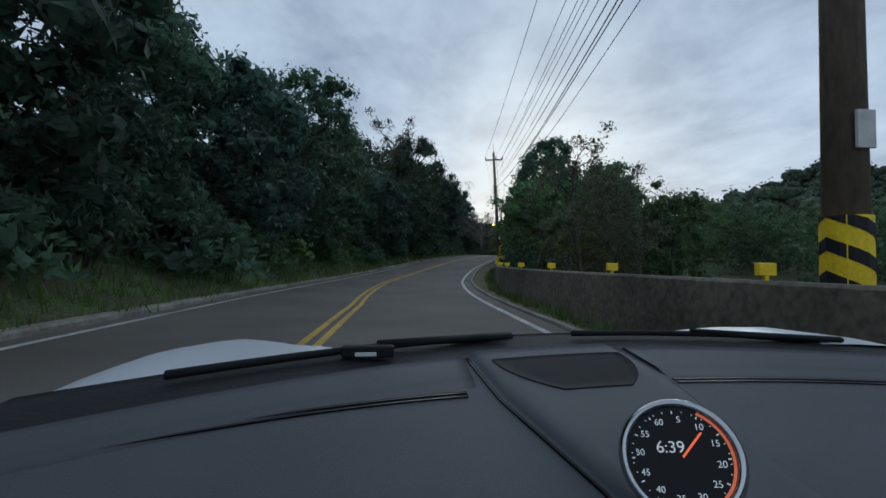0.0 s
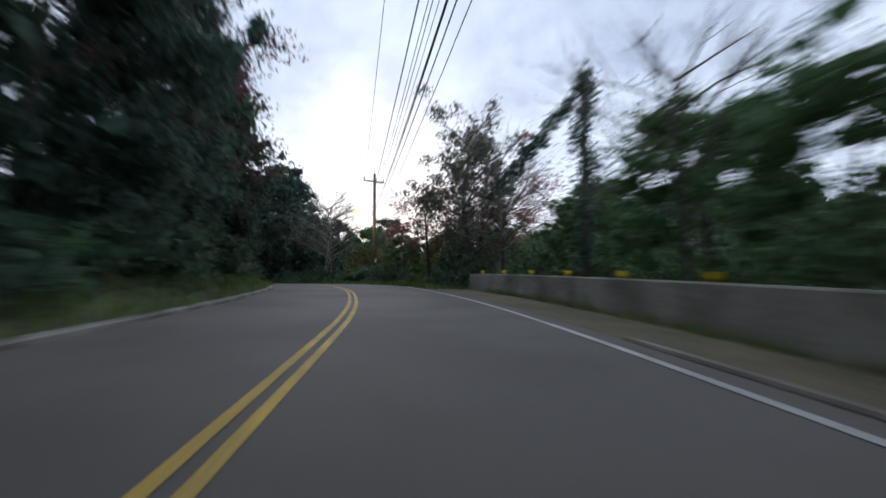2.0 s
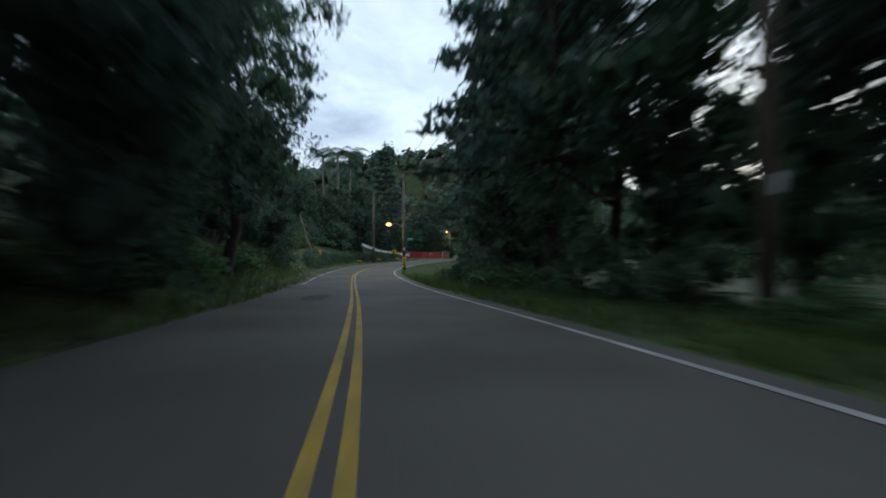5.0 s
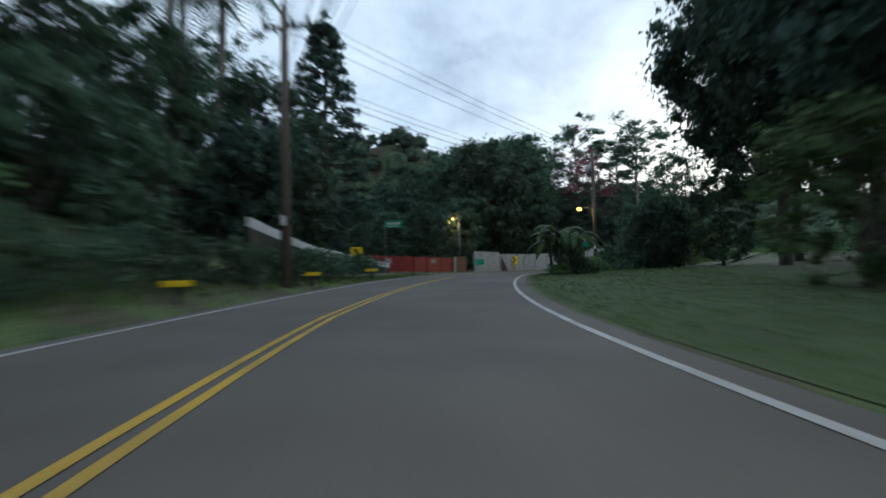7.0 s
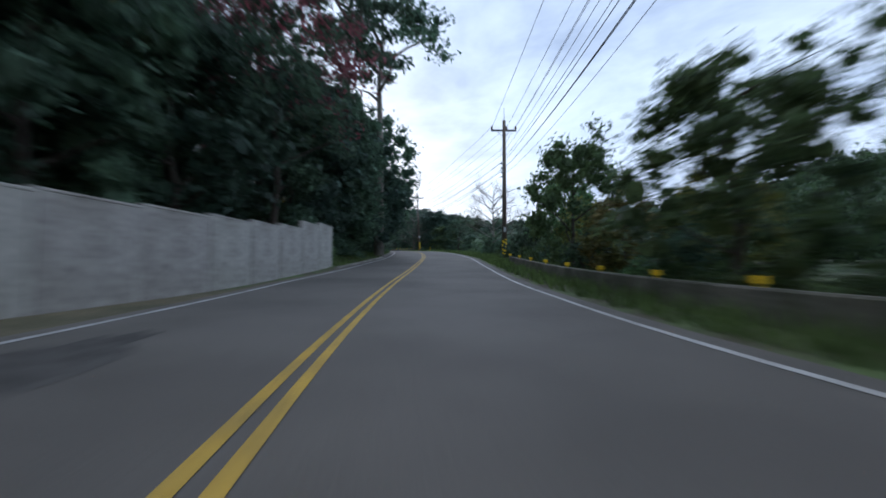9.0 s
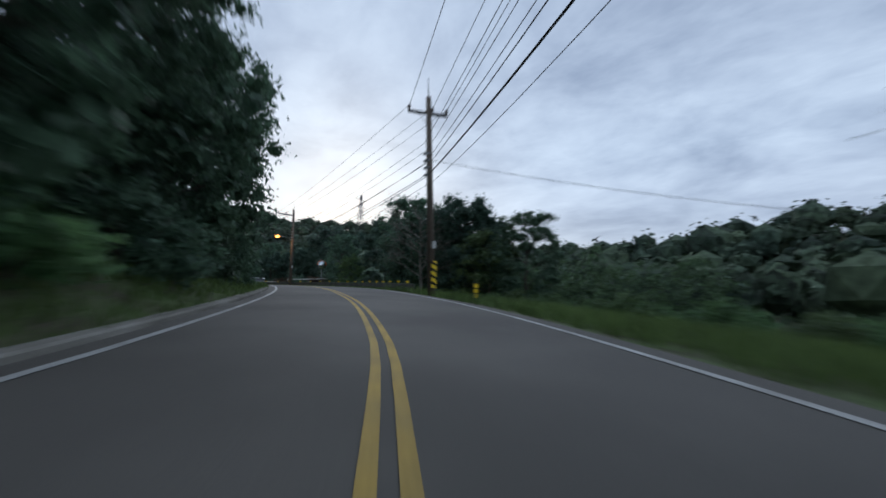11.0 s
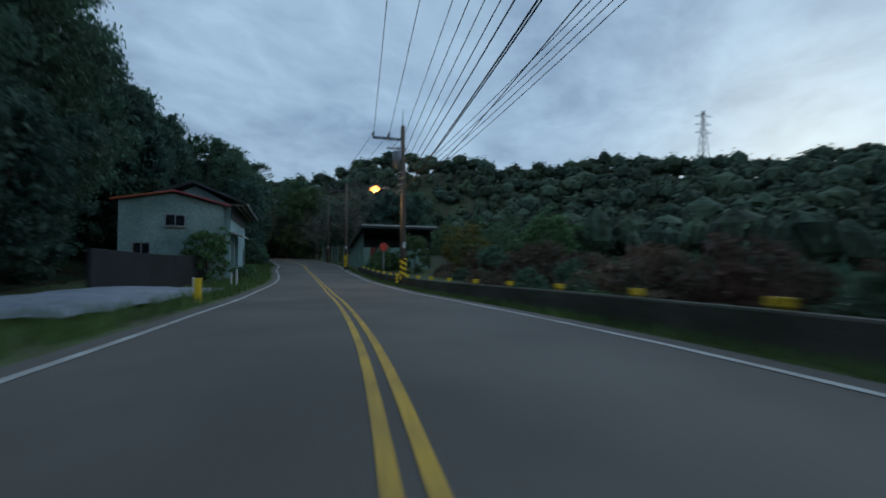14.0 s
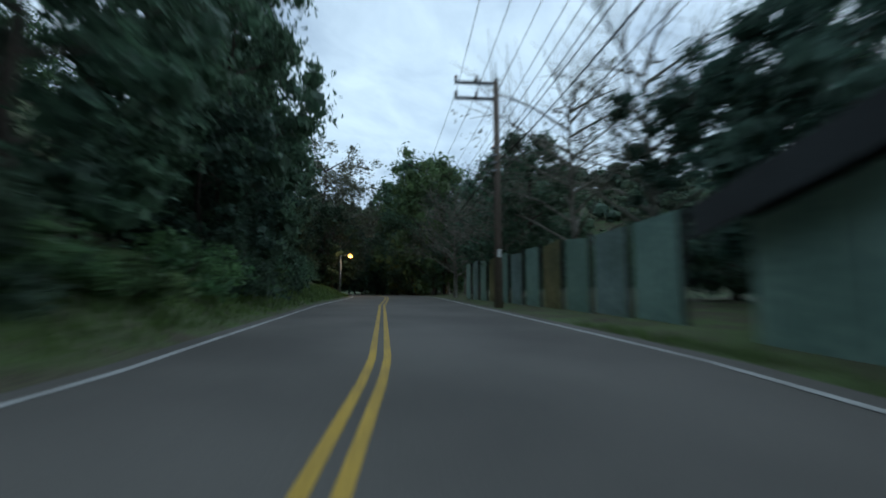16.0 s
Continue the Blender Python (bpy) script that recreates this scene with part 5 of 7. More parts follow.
# ---- the stone retaining wall on the hill side ----
STONE = material("stained_concrete_block", (0.27, 0.24, 0.19), 0.9, vary=0.35, scale=1.0, fine=14, bump=0.6, second=(0.10, 0.09, 0.07), obj_vary=0.2)
WALL_OFF = lambda t: -3.72 - 0.25 * max(0.0, t - 4.1)
WALL_T0, WALL_T1 = 3.84, 4.29
retaining = wall_along("retaining_wall", CONCRETE_DARK, WALL_T0, WALL_T1 - 0.06, lambda t: WALL_OFF(t) - 1.1, 2.16, 0.5, "stained concrete block retaining wall below the trees", "retaining wall", 0.04)
for row in range(4):
    long = 0.062 if row % 2 else 0.07
    t0 = WALL_T0
    while t0 < WALL_T1 - 0.02 - 0.010 * row:
        t1 = min(t0 + long, WALL_T1 - 0.010 * row)
        bm = bmesh.new()
        jut = 0.02 * random.random()
        z0, z1 = row * 0.55 - (0.35 if row == 0 else 0), row * 0.55 + 0.535
        base = min(at(t0, WALL_OFF(t0)).z, at(t1, WALL_OFF(t1)).z)
        rings = []
        for z, back in ((z0, 0.11 * row), (z1, 0.11 * (row + 1))):
            corners = [at(t, WALL_OFF(t) + d) for t, d in ((t0 + 0.0006, jut - back), (t1 - 0.0006, jut - back), (t1 - 0.0006, -0.75), (t0 + 0.0006, -0.75))]
            rings.append([bm.verts.new((c.x, c.y, base + z)) for c in corners])
        bm.faces.new(rings[0][::-1])
        bm.faces.new(rings[1])
        for i in range(4):
            bm.faces.new((rings[0][i], rings[0][(i + 1) % 4], rings[1][(i + 1) % 4], rings[1][i]))
        bmesh.ops.bevel(bm, geom=list(bm.edges), offset=0.02, segments=1, affect="EDGES")
        part("block", bm, STONE, retaining)
        t0 = t1


# ---- signs ----
def chevron_sign(t, off, z, size=0.85, turn=0.0, post=True, right=True):
    o = root("chevron_sign", Matrix.Translation(at(t, off)) @ pose(0, 0, 0, 0, 0, heading(t) + turn), "yellow bend sign with a black chevron on a steel post", "road sign", "chevron signs at the bend")
    h = size
    board = part("board", box(bmesh.new(), -h * 0.45, h * 0.45, -0.02, 0.02, z - h / 2, z + h / 2, 0.015), YELLOW, o, "yellow reflective board")
    s = 1 if right else -1
    w = h * 0.24
    pts = [(-w * 1.0, h * 0.36), (-w * 0.1, h * 0.36), (w * 1.1, 0), (-w * 0.1, -h * 0.36), (-w * 1.0, -h * 0.36), (w * 0.2, 0)]
    v = [(s * x, -0.026, z + y) for x, y in pts] + [(s * x, -0.018, z + y) for x, y in pts]
    f = [(0, 1, 2, 5), (5, 2, 3, 4)] + [(i, i + 6, (i + 1) % 6 + 6, (i + 1) % 6) for i in range(6)]
    mesh_ob("chevron", v, f, BLACK, board)
    if post:
        part("post", tube(bmesh.new(), (0, 0.05, -0.3), (0, 0.05, z + h / 2 - 0.05), 0.04, 0.04, 10), METAL, o)
        part("lower_reflector", box(bmesh.new(), -0.2, 0.2, -0.015, 0.015, z - h / 2 - 0.3, z - h / 2 - 0.18, 0.008), YELLOW, o, "yellow reflector bar")
    return o


chevron_sign(6.86, -6.6, 0.85, 1.1)
chevron_sign(8.0, -7.9, 1.3, 0.95)
chevron_sign(9.04, -6.8, 1.34, 0.98, turn=22)

GREEN_SIGN = material("green_sign", (0.03, 0.36, 0.20), 0.5, vary=0.1, bump=0.05, second=(0.015, 0.19, 0.10))
o = root("street_sign", Matrix.Translation(at(8.25, -8.6)) @ pose(0, 0, 0, 0, 0, heading(8.25) + 12), "green street name sign on a tall steel post", "road sign")
part("post", tube(bmesh.new(), (-0.75, 0, -0.3), (-0.75, 0, 4.35), 0.045, 0.045, 10), METAL, o)
part("board", box(bmesh.new(), -0.72, 0.72, -0.02, 0.02, 3.72, 4.3, 0.015), GREEN_SIGN, o, "green board")
bm = bmesh.new()
for k, (a, b) in enumerate(((-0.55, -0.2), (-0.14, 0.18), (0.24, 0.55))):
    box(bm, a, b, -0.03, -0.021, 3.98, 4.16)
box(bm, -0.5, 0.5, -0.03, -0.021, 3.82, 3.88)
part("writing_bars", bm, WHITE, o, "pale bars of unreadable writing")
o = root("street_sign", Matrix.Translation(at(8.67, 5.0)) @ pose(0, 0, 0, 0, 0, heading(8.67) + 8), "small green sign below a grey board on a thin post", "road sign")
part("post", tube(bmesh.new(), (0, 0.05, -0.3), (0, 0.05, 3.15), 0.035, 0.035, 10), METAL, o)
part("board", box(bmesh.new(), -0.4, 0.4, -0.015, 0.015, 2.22, 2.6, 0.012), GREEN_SIGN, o, "green board")
part("upper_board", box(bmesh.new(), -0.3, 0.36, -0.015, 0.015, 2.66, 3.08, 0.012), CONCRETE, o, "grey board")

o = root("street_lamp", Matrix.Translation(at(8.84, -12.0)) @ pose(0, 0, 0, 0, 0, heading(8.84)), "street lamp glowing yellow among tree leaves", "street lamp")
part("post", tube(bmesh.new(), (0.9, 0, -0.3), (0.9, 0, 6.2), 0.09, 0.06, 12), METAL, o, smooth=True)
part("lamp_arm", tube(bmesh.new(), (0.9, 0, 6.15), (0.2, 0, 6.4), 0.03, 0.025, 8), METAL, o)
street_head(o, 0.2, 0, 6.35, -1)
o = root("street_lamp", Matrix.Translation(at(17.8, -4.4)) @ pose(0, 0, 0, 0, 0, heading(17.7)), "distant street lamp glowing orange at the bend", "street lamp")
part("post", tube(bmesh.new(), (-0.9, 0, -0.3), (-0.9, 0, 4.3), 0.09, 0.06, 12), METAL, o, smooth=True)
part("lamp_arm", tube(bmesh.new(), (-0.9, 0, 4.2), (-0.2, 0, 4.4), 0.03, 0.025, 8), METAL, o)
street_head(o, -0.2, 0, 4.3, 1)

# convex mirror
ORANGE = material("orange_paint", (0.62, 0.16, 0.05), 0.5, vary=0.15, bump=0.05, second=(0.45, 0.13, 0.05))
MIRROR = material("mirror", (0.75, 0.77, 0.78), 0.08, metal=1.0, vary=0.02, bump=0)
o = root("traffic_mirror", Matrix.Translation(at(13.05, 6.5)) @ pose(0, 0, 0, 0, 0, heading(13.05) - 12), "round convex traffic mirror with an orange hood", "traffic mirror")
part("post", tube(bmesh.new(), (0, 0.08, -0.3), (0, 0.08, 2.9), 0.045, 0.045, 10), METAL, o)
bm = bmesh.new()
bmesh.ops.create_uvsphere(bm, u_segments=24, v_segments=12, radius=0.5, matrix=Matrix.Translation((0, 0.03, 2.6)) @ Matrix.Diagonal((1, 0.14, 1, 1)))
part("mirror", bm, MIRROR, o, "convex mirror face", True)
v, f = [], []
for k in range(15):
    g = math.pi * (k / 14)
    c, s = math.cos(g) * 0.54, math.sin(g) * 0.54
    v += [(c, -0.16, 2.6 + s), (c * 1.04, 0.1, 2.6 + s * 1.04), (c * 0.98, 0.1, 2.6 + s * 0.98), (c * 0.98, -0.16, 2.6 + s * 0.98)]
for k in range(14):
    for j in range(4):
        f.append((4 * k + j, 4 * k + (j + 1) % 4, 4 * k + 4 + (j + 1) % 4, 4 * k + 4 + j))
mesh_ob("hood", v, f, ORANGE, o)["label"] = "orange hood"

# ---- hedge, lawn and building site at the bend ----
def hedge(t0, t1, off, high, thick):
    """A clipped hedge of dense leaves, bush by bush."""
    rng = np.random.default_rng(77)
    o = root("hedge", Matrix(), "clipped dark green hedge beside the road", "hedge")
    for a in np.arange(t0, t1 - 0.03, 0.11):
        cent = []
        for t in np.arange(a, min(a + 0.11, t1), 0.022):
            oo = off(t) if callable(off) else off
            for k in range(8):
                cent.append(tuple(at(t, oo + rng.uniform(-thick, thick), rng.uniform(0.2, high - 0.15))))
        v, f = leaf_faces(rng, np.array(cent), [0.34] * len(cent), 26, 0.10, 0.9, 0.0, 3)
        mesh_ob("hedge_bush", v, f, LEAF, o)


hedge(6.62, 7.95, lambda t: WL(t) - 2.0, 1.35, 0.5)
ribbon("lawn", LAWN, 6.4, 8.6, lambda t: EDGE_R(t) + 0.25, lambda t: WR(t) + 22, -0.022, 0.1, label="short mown lawn behind the bend", category="lawn", cols=6)
for k, t in enumerate((7.36, 7.62, 7.86)):
    o = root("guide_post", Matrix.Translation(at(t, WL(t) - 1.05)) @ pose(0, 0, 0, 0, 0, heading(t)), "short dark post with a yellow reflector bar", "guide post", "guide posts on the hill side")
    part("post", tube(bmesh.new(), (0, 0.03, -0.2), (0, 0.03, 0.62), 0.05, 0.05, 10), DARK_METAL, o)
    part("reflector", box(bmesh.new(), -0.36, 0.36, -0.03, 0.01, 0.46, 0.6, 0.01), YELLOW, o, "yellow reflector bar")

RED = material("red_plastic", (0.33, 0.045, 0.03), 0.5, vary=0.2, scale=2, bump=0.1, second=(0.24, 0.04, 0.03), obj_vary=0.25)
PANEL = material("site_concrete", (0.44, 0.43, 0.40), 0.85, vary=0.28, scale=0.7, fine=8, bump=0.25, second=(0.31, 0.30, 0.27), obj_vary=0.06)
RUST = material("rusty_panel", (0.22, 0.11, 0.06), 0.8, vary=0.3, scale=1.2, bump=0.3, second=(0.14, 0.08, 0.05))
STAIN = material("dark_red_oxide", (0.10, 0.06, 0.058), 0.85, vary=0.3, scale=1.6, bump=0.3, second=(0.07, 0.05, 0.05))


def site_line(t):
    return float(np.interp(t, [8.1, 8.4, 8.6, 8.78, 9.0, 9.2, 9.5, 9.9], [-12.5, -9.3, -8.3, -8.0, -7.2, -6.3, -5.3, -5.0]))


def red_panel():
    """A red steel hoarding panel: framed sheet with ribs, on two feet."""
    o = root("site_panel", Matrix(), "dull red sheet steel hoarding panel on low feet", "site panel", "red panels of the building site")
    part("sheet", box(bmesh.new(), -0.95, 0.95, -0.012, 0.012, 0.12, 1.44, 0.004), RED, o)
    for x in (-0.96, 0.96):
        part("post", box(bmesh.new(), x - 0.03, x + 0.03, -0.03, 0.03, -0.15, 1.5, 0.008), RED, o)
        part("foot", box(bmesh.new(), x - 0.09, x + 0.09, -0.28, 0.28, -0.15, 0.07, 0.01), CONCRETE, o, "concrete foot")
    for z in (0.12, 0.8, 1.46):
        part("rail", box(bmesh.new(), -0.93, 0.93, -0.028, 0.028, z - 0.025, z + 0.025, 0.006), RED, o)
    return o


def along_line(fn, t0, t1, width):
    """Poses, one width apart, along a line beside the road."""
    out, t = [], t0
    while t < t1:
        a = at(t, fn(t))
        t2 = t
        while (at(t2, fn(t2)) - a).length < width and t2 < t1 + 1:
            t2 += 0.004
        b = at(t2, fn(t2))
        g = math.degrees(math.atan2(b.y - a.y, b.x - a.x))
        m = (a + b) / 2
        out.append((pose(m.x, m.y, m.z, 0, 0, g), t))
        t = t2
    return out


STICKER = material("pale_sticker", (0.4, 0.33, 0.30), 0.5, bump=0)
src = red_panel()
spots = along_line(site_line, 8.16, 8.56, 1.96)
src.matrix_basis = spots[0][0]
for k, (m, _) in enumerate(spots[1:]):
    copy_thing(src, m)
    if k % 3 == 1:
        n = new("notice")
        n.matrix_basis = m
        tagged(n, "pale faded notice on a red hoarding panel", "notice")
        part("sheet", box(bmesh.new(), -0.5, 0.3, -0.034, -0.03, 0.88, 1.28), STICKER, n)


def site_wall(mat, label, high, width, name="site_wall"):
    """One cast concrete length of the wall round the site, with a chamfered coping edge."""
    o = root(name, Matrix(), label, "site wall", "wall round the building site")
    part("slab", box(bmesh.new(), -width / 2, width / 2, -0.09, 0.09, -0.3, high - 0.06, 0.008), mat, o)
    part("coping", box(bmesh.new(), -width / 2, width / 2, -0.1, 0.1, high - 0.06, high, 0.014), mat, o)
    return o


m = along_line(site_line, 8.62, 8.63, 2.6)[0][0]
site_wall(RUST, "low rusty brown sheet wall beside the pale concrete", 1.62, 2.5).matrix_basis = m
o = new("pale_post")
o.matrix_basis = m @ pose(-1.12, -0.14, 0)
tagged(o, "pale concrete post before the rusty wall", "post")
part("post", box(bmesh.new(), -0.16, 0.16, -0.05, 0.05, -0.3, 1.55, 0.02), PANEL, o)
spots = along_line(site_line, 8.77, 9.86, 2.4)
low = site_wall(PANEL, "pale weathered concrete wall round the building site", 2.06, 2.394)
tall = site_wall(PANEL, "taller pale concrete length of the site wall", 2.28, 2.394)
high = [k for k in range(len(spots)) if k < 2 or k >= len(spots) - 2]
tall.matrix_basis = spots[high[0]][0]
for k in high[1:]:
    copy_thing(tall, spots[k][0])
low.matrix_basis = spots[2][0]
for k in range(3, len(spots) - 2):
    copy_thing(low, spots[k][0])
o = new("notice_board")
o.matrix_basis = spots[0][0] @ pose(-0.2, 0, 0)
tagged(o, "green notice board on the pale concrete wall", "notice board")
part("board", box(bmesh.new(), -0.75, 0.75, -0.13, -0.092, 0.75, 1.4, 0.01), GREEN_SIGN, o)
bm = bmesh.new()
q = [[bm.verts.new((x, y, z)) for x, z in ((-0.85, 1.75), (-0.62, 1.5), (0.5, 0.05), (0.42, -0.1), (-0.75, -0.1), (-0.95, 0.5))] for y in (-0.125, -0.1)]
bm.faces.new(q[0])
bm.faces.new(q[1][::-1])
for k in range(6):
    bm.faces.new((q[0][k], q[1][k], q[1][(k + 1) % 6], q[0][(k + 1) % 6]))
bmesh.ops.recalc_face_normals(bm, faces=bm.faces)
plate = new("metal_plate")
plate.matrix_basis = spots[2][0]
tagged(plate, "dark rusty plate leaning on the pale concrete wall", "metal plate")
part("plate", bm, STAIN, plate)
ribbon("apron", DIRT, 8.0, 9.95, lambda t: site_line(t) - 0.3 if t > 8.1 else -12.5, lambda t: EDGE_L(t) + 0.04, -0.012, 0.05, label="bare trodden gravel before the building site", category="verge", cols=4)
# roof of a low building behind the hedge
TIN = material("weathered_tin", (0.34, 0.36, 0.37), 0.5, metal=0.2, vary=0.2, scale=0.6, bump=0.2, second=(0.22, 0.23, 0.24))


def roof_sheet(bm, x0, x1, y0, y1, za, zb, thick=0.06, along="x"):
    """A sloping sheet with upstanding ribs: height za at x0 (or y0), zb at the other end."""
    a0, a1 = (y0, y1) if along == "x" else (x0, x1)
    n = max(6, int((a1 - a0) / 0.4))
    prof = []
    for k in range(n):
        a = a0 + (a1 - a0) * k / n
        prof += [(a, 0.035), (a + 0.05, 0.035), (a + 0.08, 0.0), (a0 + (a1 - a0) * (k + 1) / n - 0.03, 0.0)]
    prof.append((a1, 0.035))
    spot = lambda a, end, z: (x1 if end else x0, a, (zb if end else za) + z) if along == "x" else (a, y1 if end else y0, (zb if end else za) + z)
    rows = [[bm.verts.new(spot(a, end, thick + r)) for a, r in prof] for end in (0, 1)]
    low = [[bm.verts.new(spot(a, end, 0)) for a, _ in prof] for end in (0, 1)]
    for i in range(len(prof) - 1):
        bm.faces.new((rows[0][i], rows[0][i + 1], rows[1][i + 1], rows[1][i]))
        bm.faces.new((low[0][i], low[1][i], low[1][i + 1], low[0][i + 1]))
        for e in (0, 1):
            bm.faces.new((low[e][i], low[e][i + 1], rows[e][i + 1], rows[e][i]))
    for i in (0, len(prof) - 1):
        bm.faces.new((low[0][i], low[1][i], rows[1][i], rows[0][i]))
    return bm


RAMP_OFF, RAMP_H = (lambda t: -9.3 - (t - 7.5) * 1.0), (lambda t: 2.4 - (t - 7.5) * 1.9)
wall_along("ramp_wall", DARK_MOSS, 7.7, 8.3, RAMP_OFF, lambda t: RAMP_H(t) - 0.42, 0.22, "dark mossy wall of a ramp behind the hedge", "wall", 0.06)
wall_along("ramp_parapet", WHITE, 7.7, 8.31, lambda t: RAMP_OFF(t) - 0.02, lambda t: RAMP_H(t), 0.27, "white sloping parapet on the ramp's wall", "parapet", 0.06, base=lambda t: RAMP_H(t) - 0.415)
o = root("dead_tree", local(6.9, -7.0), "pale dead tree trunk leaning on the bank", "dead tree")
bm = bmesh.new()
tube(bm, (0.2, 0, -0.6), (-1.2, 0.3, 2.6), 0.16, 0.13, 10)
tube(bm, (-1.2, 0.3, 2.55), (-2.0, 0.6, 5.4), 0.13, 0.08, 10)
tube(bm, (-1.2, 0.3, 2.5), (-0.3, 0.5, 4.4), 0.08, 0.03, 8)
part("trunk", bm, BARK_PALE, o)

# ---- the hamlet at the second bend ----
GREEN_WALL = material("green_plaster", (0.11, 0.20, 0.15), 0.85, vary=0.15, scale=0.5, fine=9, bump=0.2, second=(0.07, 0.13, 0.10))
GREY_WALL = material("grey_blue_plaster", (0.24, 0.26, 0.29), 0.85, vary=0.15, scale=0.5, fine=9, bump=0.2, second=(0.17, 0.185, 0.205))
DARK_SLAB = material("dark_wet_concrete", (0.055, 0.06, 0.062), 0.8, vary=0.3, scale=0.8, fine=9, bump=0.4, second=(0.035, 0.038, 0.04))
PALE_WALL = material("pale_blue_wall", (0.34, 0.47, 0.48), 0.8, vary=0.15, scale=0.5, fine=8, bump=0.2, second=(0.25, 0.36, 0.37))
WHITE_WALL = material("white_plaster", (0.48, 0.49, 0.50), 0.85, vary=0.15, scale=0.5, fine=8, bump=0.2, second=(0.34, 0.35, 0.355))
BRICK = material("red_brick", (0.40, 0.15, 0.085), 0.9, vary=0.3, scale=1.5, fine=20, bump=0.5, second=(0.29, 0.12, 0.075), obj_vary=0.3)
GREEN_TIN = material("green_corrugated_sheet", (0.27, 0.38, 0.32), 0.6, vary=0.2, scale=0.5, fine=6, bump=0.1, second=(0.18, 0.27, 0.23), obj_vary=0.2)
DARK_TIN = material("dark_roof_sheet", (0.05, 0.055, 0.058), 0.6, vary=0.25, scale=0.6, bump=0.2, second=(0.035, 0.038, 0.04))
GLASS = material("dark_window_glass", (0.02, 0.025, 0.03), 0.08, vary=0.1, bump=0, spec=0.6)


def window(parent, x0, x1, z0, z1, y, facing="y"):
    """A window set in a wall: frame, panes and sill. facing y: on a wall across the road's way; x: on a wall along it."""
    def bx(bm, a0, a1, d0, d1, c0, c1):
        return box(bm, a0, a1, d0, d1, c0, c1) if facing == "y" else box(bm, d0, d1, a0, a1, c0, c1)
    s = -1 if facing == "y" else 1
    lo, hi = sorted((y, y + s * 0.06))
    fr = bmesh.new()
    for a in ((x0, x0 + 0.07, z0, z1), (x1 - 0.07, x1, z0, z1), (x0 + 0.07, x1 - 0.07, z0, z0 + 0.07), (x0 + 0.07, x1 - 0.07, z1 - 0.07, z1), ((x0 + x1) / 2 - 0.03, (x0 + x1) / 2 + 0.03, z0 + 0.07, z1 - 0.07)):
        bx(fr, a[0], a[1], lo, hi, a[2], a[3])
    w = part("window", fr, METAL, parent, "metal-framed window")
    for a, b in ((x0 + 0.07, (x0 + x1) / 2 - 0.03), ((x0 + x1) / 2 + 0.03, x1 - 0.07)):
        l2, h2 = sorted((y + s * 0.01, y + s * 0.03))
        part("pane", bx(bmesh.new(), a, b, l2, h2, z0 + 0.07, z1 - 0.07), GLASS, w)
    l2, h2 = sorted((y, y + s * 0.13))
    part("sill", bx(bmesh.new(), x0 - 0.05, x1 + 0.05, l2, h2, z0 - 0.07, z0 - 0.005), CONCRETE, w)


# green and grey house with a heavy flat roof
o = root("house", local(13.17, -6.75, -49), "two-storey house, green below and grey above, with a heavy flat roof", "house")
part("lower_wall", box(bmesh.new(), -8, 0.6, -7.5, -2.0, -0.5, 2.95, 0.02), GREEN_WALL, o, "green plastered ground floor")
part("corner_pillar", box(bmesh.new(), 0.1, 0.65, -2.0, -1.6, -0.5, 2.95, 0.02), CONCRETE_DARK, o, "bare concrete corner")
part("back_wall", box(bmesh.new(), -8, 0.0, -2.0, -0.6, -0.5, 2.95, 0.02), GREEN_WALL, o, "green plastered ground floor")
part("floor_slab", box(bmesh.new(), -8.2, 0.75, -7.8, 0.0, 2.95, 3.62, 0.02), DARK_SLAB, o, "dark concrete slab")
part("upper_wall", box(bmesh.new(), -8, -1.1, -7.2, -0.55, 3.62, 7.1, 0.02), GREY_WALL, o, "grey plastered upper floor")
roof = part("roof", box(bmesh.new(), -9, 0.0, -7.9, 0.0, 7.1, 7.3, 0.03), DARK_SLAB, o, "heavy dark flat roof slab")
for x0, x1, y0, y1 in ((-0.25, 0.0, -7.9, 0.0), (-9.0, -0.25, -7.9, -7.65), (-9.0, -0.25, -0.25, 0.0), (-9.0, -8.75, -7.65, -0.25)):
    part("fascia", box(bmesh.new(), x0, x1, y0, y1, 7.3, 8.2, 0.03), DARK_SLAB, roof, "tall stained roof parapet")
part("balcony_parapet", box(bmesh.new(), -1.1, 0.2, -1.7, 0.3, 3.63, 4.85, 0.03), DARK_SLAB, o, "dark balcony parapet")
bm = bmesh.new()
for k in range(5):
    tube(bm, (0.1 - 0.25 * k, 0.2, 4.85), (0.1 - 0.25 * k + 0.05 * (k % 3), 0.2, 5.05 + 0.1 * (k % 2)), 0.012, 0.01, 5)
part("bar_ends", bm, DARK_METAL, o, "bent rusty bar ends")

